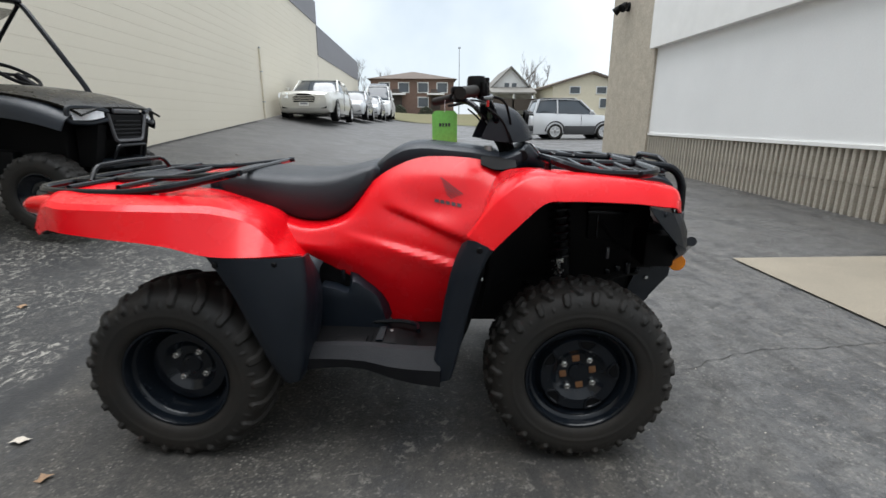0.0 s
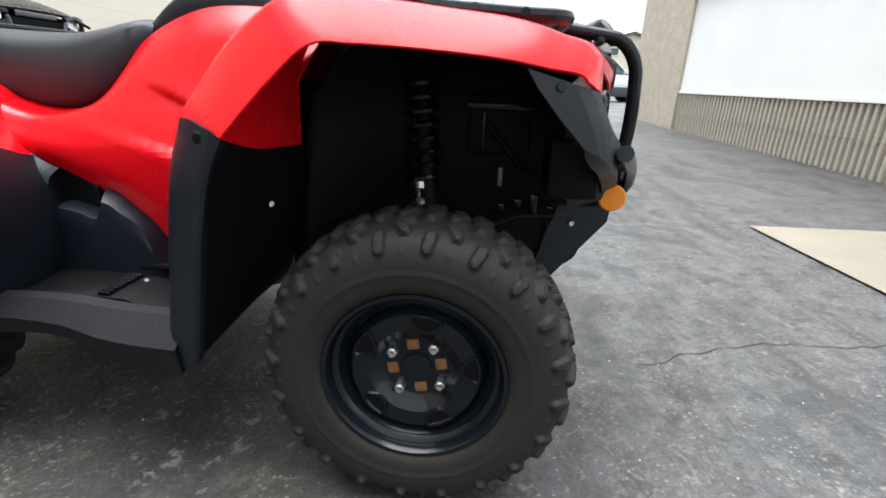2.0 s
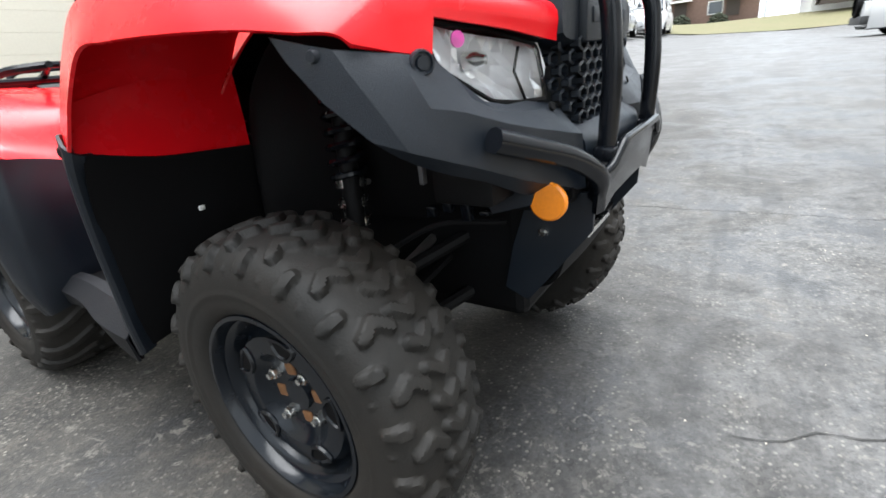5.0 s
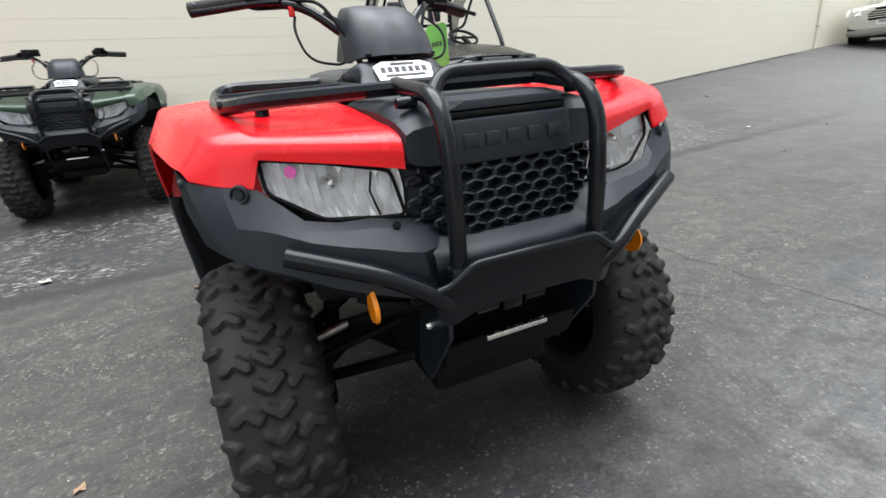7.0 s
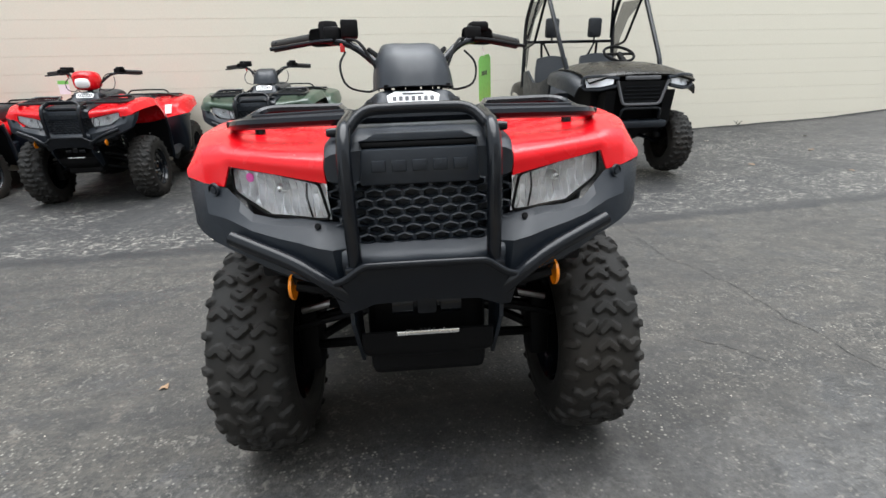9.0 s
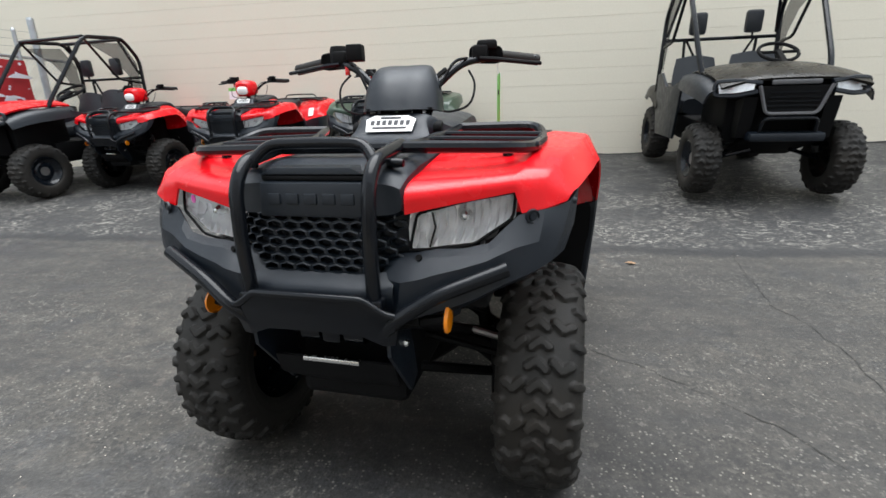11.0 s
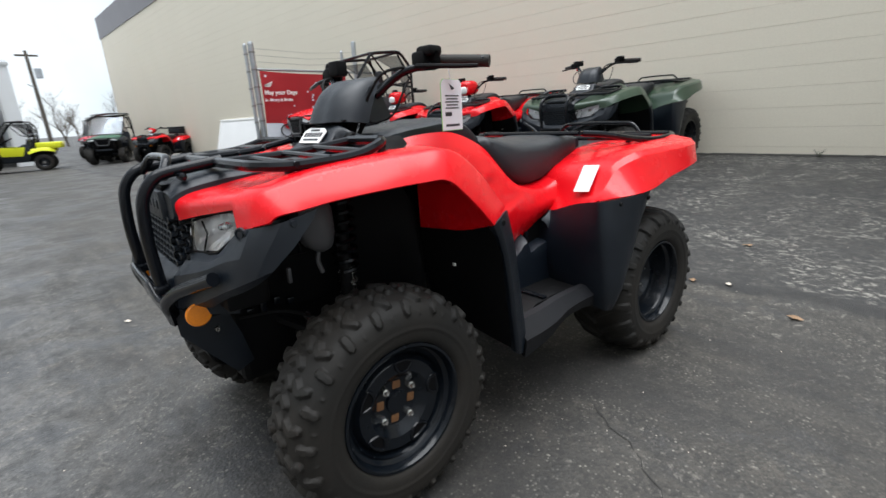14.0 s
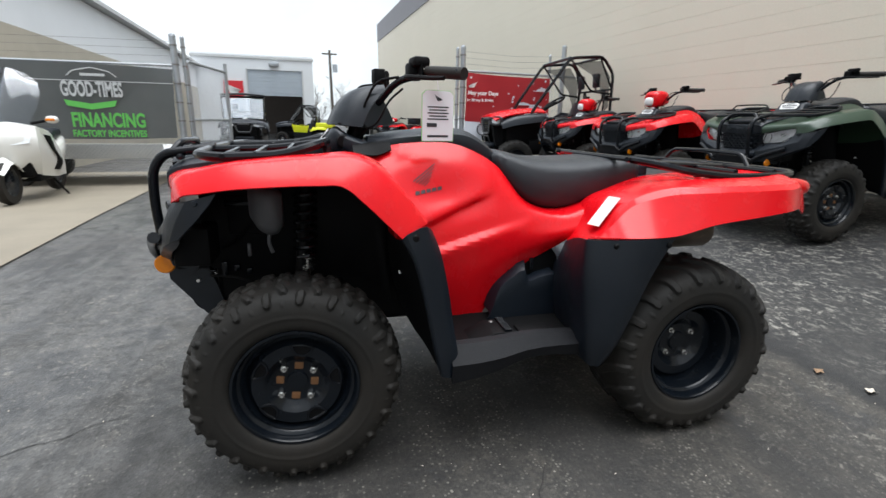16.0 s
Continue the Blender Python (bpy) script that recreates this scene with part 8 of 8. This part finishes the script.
rest_ob.parent = west
tagged(rest_ob, kind="stuff")

# ---- fluted base of the white building ----
east = bpy.data.objects["wall_east_base"]
rib_bm = bmesh.new()
add_prism(rib_bm, [(5.037, 0.012), (4.995, 0.020), (4.988, 0.040), (4.990, 0.058), (5.037, 0.066)], 0.0, 0.385, "z")
rib_first = part("rib", rib_bm, RIBS, east, smooth=False)
rib_data = rib_first.data
bpy.data.objects.remove(rib_first)
for k in range(104):
    for row in range(2):
        share("rib", rib_data, Matrix.Translation((rng.uniform(-0.003, 0.003), -1.98 + k * 0.1, -0.03 + row * 0.392)), east)

# ---- downpipe, weeds, leaves, cracks and litter ----
pipe = thing("downpipe", pose(WALL_X + 0.035, 14.02, height(WALL_X, 14.0)), "beige painted conduit on the block wall", "pipe")
part("pipe", tube([(0, 0, 0.0), (0, 0, 2.12)], 0.028, n=10, bend=0), BLOCK, pipe)
part("pipe_cap", lathe([(0.034, -0.03), (0.034, 0.01), (0.0, 0.02)], 10, Matrix.Translation((0, 0, 2.12)), "z"), GALV, pipe)
for z in (0.5, 1.4):
    part("pipe_strap", box(-0.04, 0.034, -0.045, 0.045, z, z + 0.03, bevel=0.004), GALV, pipe)


def ragged(points, w0, w1, seed, lift=0.003):
    """A ragged strip of dark dirt along a line on the ground."""
    r = random.Random(seed)
    bm = bmesh.new()
    left, right = [], []
    p = [Vector((x, y, 0)) for x, y in points]
    line = []
    for a, b in zip(p, p[1:]):
        n_ = max(2, int((b - a).length / 0.035))
        line += [a.lerp(b, k / n_) for k in range(n_)]
    line.append(p[-1])
    drift = 0.0
    for k, c in enumerate(line):
        d = (line[min(k + 1, len(line) - 1)] - line[max(k - 1, 0)]).normalized()
        s_ = Vector((-d.y, d.x, 0))
        drift = drift * 0.9 + r.uniform(-0.012, 0.012)
        w = r.uniform(w0, w1) * (0.4 if k in (0, len(line) - 1) else 1)
        for side, arr in ((w, left), (-w, right)):
            q = c + s_ * (drift + side)
            arr.append(bm.verts.new((q.x, q.y, height(q.x, q.y) + lift)))
    for k in range(len(line) - 1):
        bm.faces.new((left[k], left[k + 1], right[k + 1], right[k]))
    return bm


for k, pts in enumerate(([(1.25, -0.02), (1.45, 0.06), (1.75, 0.15), (2.35, 0.19), (2.58, 0.24)], [(-1.41, 1.70), (-0.62, 1.58), (-0.34, 1.63), (0.0, 1.63), (0.26, 1.60), (0.87, 1.59), (1.70, 1.58), (2.58, 1.66)], [(-0.05, 0.62), (0.06, 0.79), (0.25, 0.98), (0.39, 1.16), (0.58, 1.26)])):
    tagged(part("crack", ragged(pts, 0.0006, 0.0026, 30 + k), DIRT, smooth=False), "dark crack in the worn asphalt", "crack", kind="structure")
tagged(part("dirt_strip", ragged([(WALL_X + 0.05, -6.0), (WALL_X + 0.05, 0.0), (WALL_X + 0.06, 6.0), (WALL_X + 0.06, 13.0)], 0.02, 0.07, 50, 0.006), DIRT, smooth=False), "dark dirt along the foot of the wall", "dirt", kind="structure")


def leaf(x, y, size, mat, seed, label):
    r = random.Random(seed)
    bm = bmesh.new()
    n_ = 9
    rim = []
    for k in range(n_):
        a = 2 * math.pi * k / n_
        rr = size * (1.0 if k % 2 else 0.62) * r.uniform(0.8, 1.15)
        rim.append(bm.verts.new((rr * math.cos(a) * 1.3, rr * math.sin(a), r.uniform(0.0, size * 0.45))))
    c = bm.verts.new((0, 0, size * 0.12))
    for k in range(n_):
        bm.faces.new((c, rim[k], rim[(k + 1) % n_]))
    ob = part("leaf", bm, mat, None, smooth=False)
    ob.matrix_basis = pose(x, y, height(x, y) + 0.004, 0, 0, r.uniform(0, 360))
    tagged(ob, label, "leaf", "fallen leaves")


for k, (x, y, s_, mt) in enumerate(((-1.63, -1.35, 0.034, PALELEAF), (-2.05, 0.60, 0.026, LEAF), (-1.17, 1.0, 0.026, LEAF), (-1.38, 0.50, 0.022, LEAF), (-1.41, 0.67, 0.022, PALELEAF), (0.88, -1.69, 0.018, PALELEAF), (-1.25, -0.45, 0.028, PALELEAF), (-1.05, -0.62, 0.022, LEAF), (0.28, -0.98, 0.016, LEAF), (-2.7, 3.9, 0.03, LEAF), (-2.2, 4.6, 0.03, LEAF), (-3.1, 5.0, 0.035, LEAF), (-1.7, 5.6, 0.03, PALELEAF), (-2.5, 6.6, 0.035, LEAF), (-1.2, 6.4, 0.03, LEAF), (-3.4, 7.4, 0.04, PALELEAF), (-4.0, 4.3, 0.03, PALELEAF), (-3.8, 5.6, 0.03, PALELEAF), (-2.9, 8.4, 0.04, LEAF), (-0.8, 4.6, 0.028, LEAF))):
    leaf(x, y, s_, mt, 60 + k, "curled brown leaf on the asphalt" if mt is LEAF else "bleached scrap of leaf on the asphalt")
grit = bmesh.new()
rng = random.Random(9)
for k in range(500):
    x, y = rng.uniform(-4.6, 2.4), rng.uniform(-2.6, 4.5)
    s_ = rng.choice((0.002, 0.003, 0.004))
    p = Vector((x, y, height(x, y)))
    v = [grit.verts.new(p + Vector((s_ * math.cos(a) * rng.uniform(0.7, 1.4), s_ * math.sin(a), 0.001))) for a in (0.3, 2.2, 4.3)]
    t_ = grit.verts.new(p + Vector((0, 0, s_ * 0.9)))
    for q in range(3):
        grit.faces.new((v[q], v[(q + 1) % 3], t_))
tagged(part("grit", grit, PALELEAF, None, smooth=False), "loose pale grit on the asphalt", "grit", kind="stuff")
for k, (x, y) in enumerate(((-4.78, 0.55), (-4.80, 4.2), (-4.80, 5.4), (-4.78, -1.6))):
    weed = thing("weed", pose(x, y, height(x, y)), "dry weed tuft at the wall foot", "weed", "weeds by the wall")
    wb = bmesh.new()
    for q in range(14):
        a = rng.uniform(0, 6.28)
        h_ = rng.uniform(0.03, 0.09)
        add_tube(wb, [(0, 0, 0), (math.cos(a) * h_ * 0.4, math.sin(a) * h_ * 0.4, h_ * 0.7), (math.cos(a) * h_ * 0.8, math.sin(a) * h_ * 0.8, h_)], 0.003, n=3, bend=0, r_end=0.001)
    part("stalks", wb, HEDGE, weed, smooth=False)
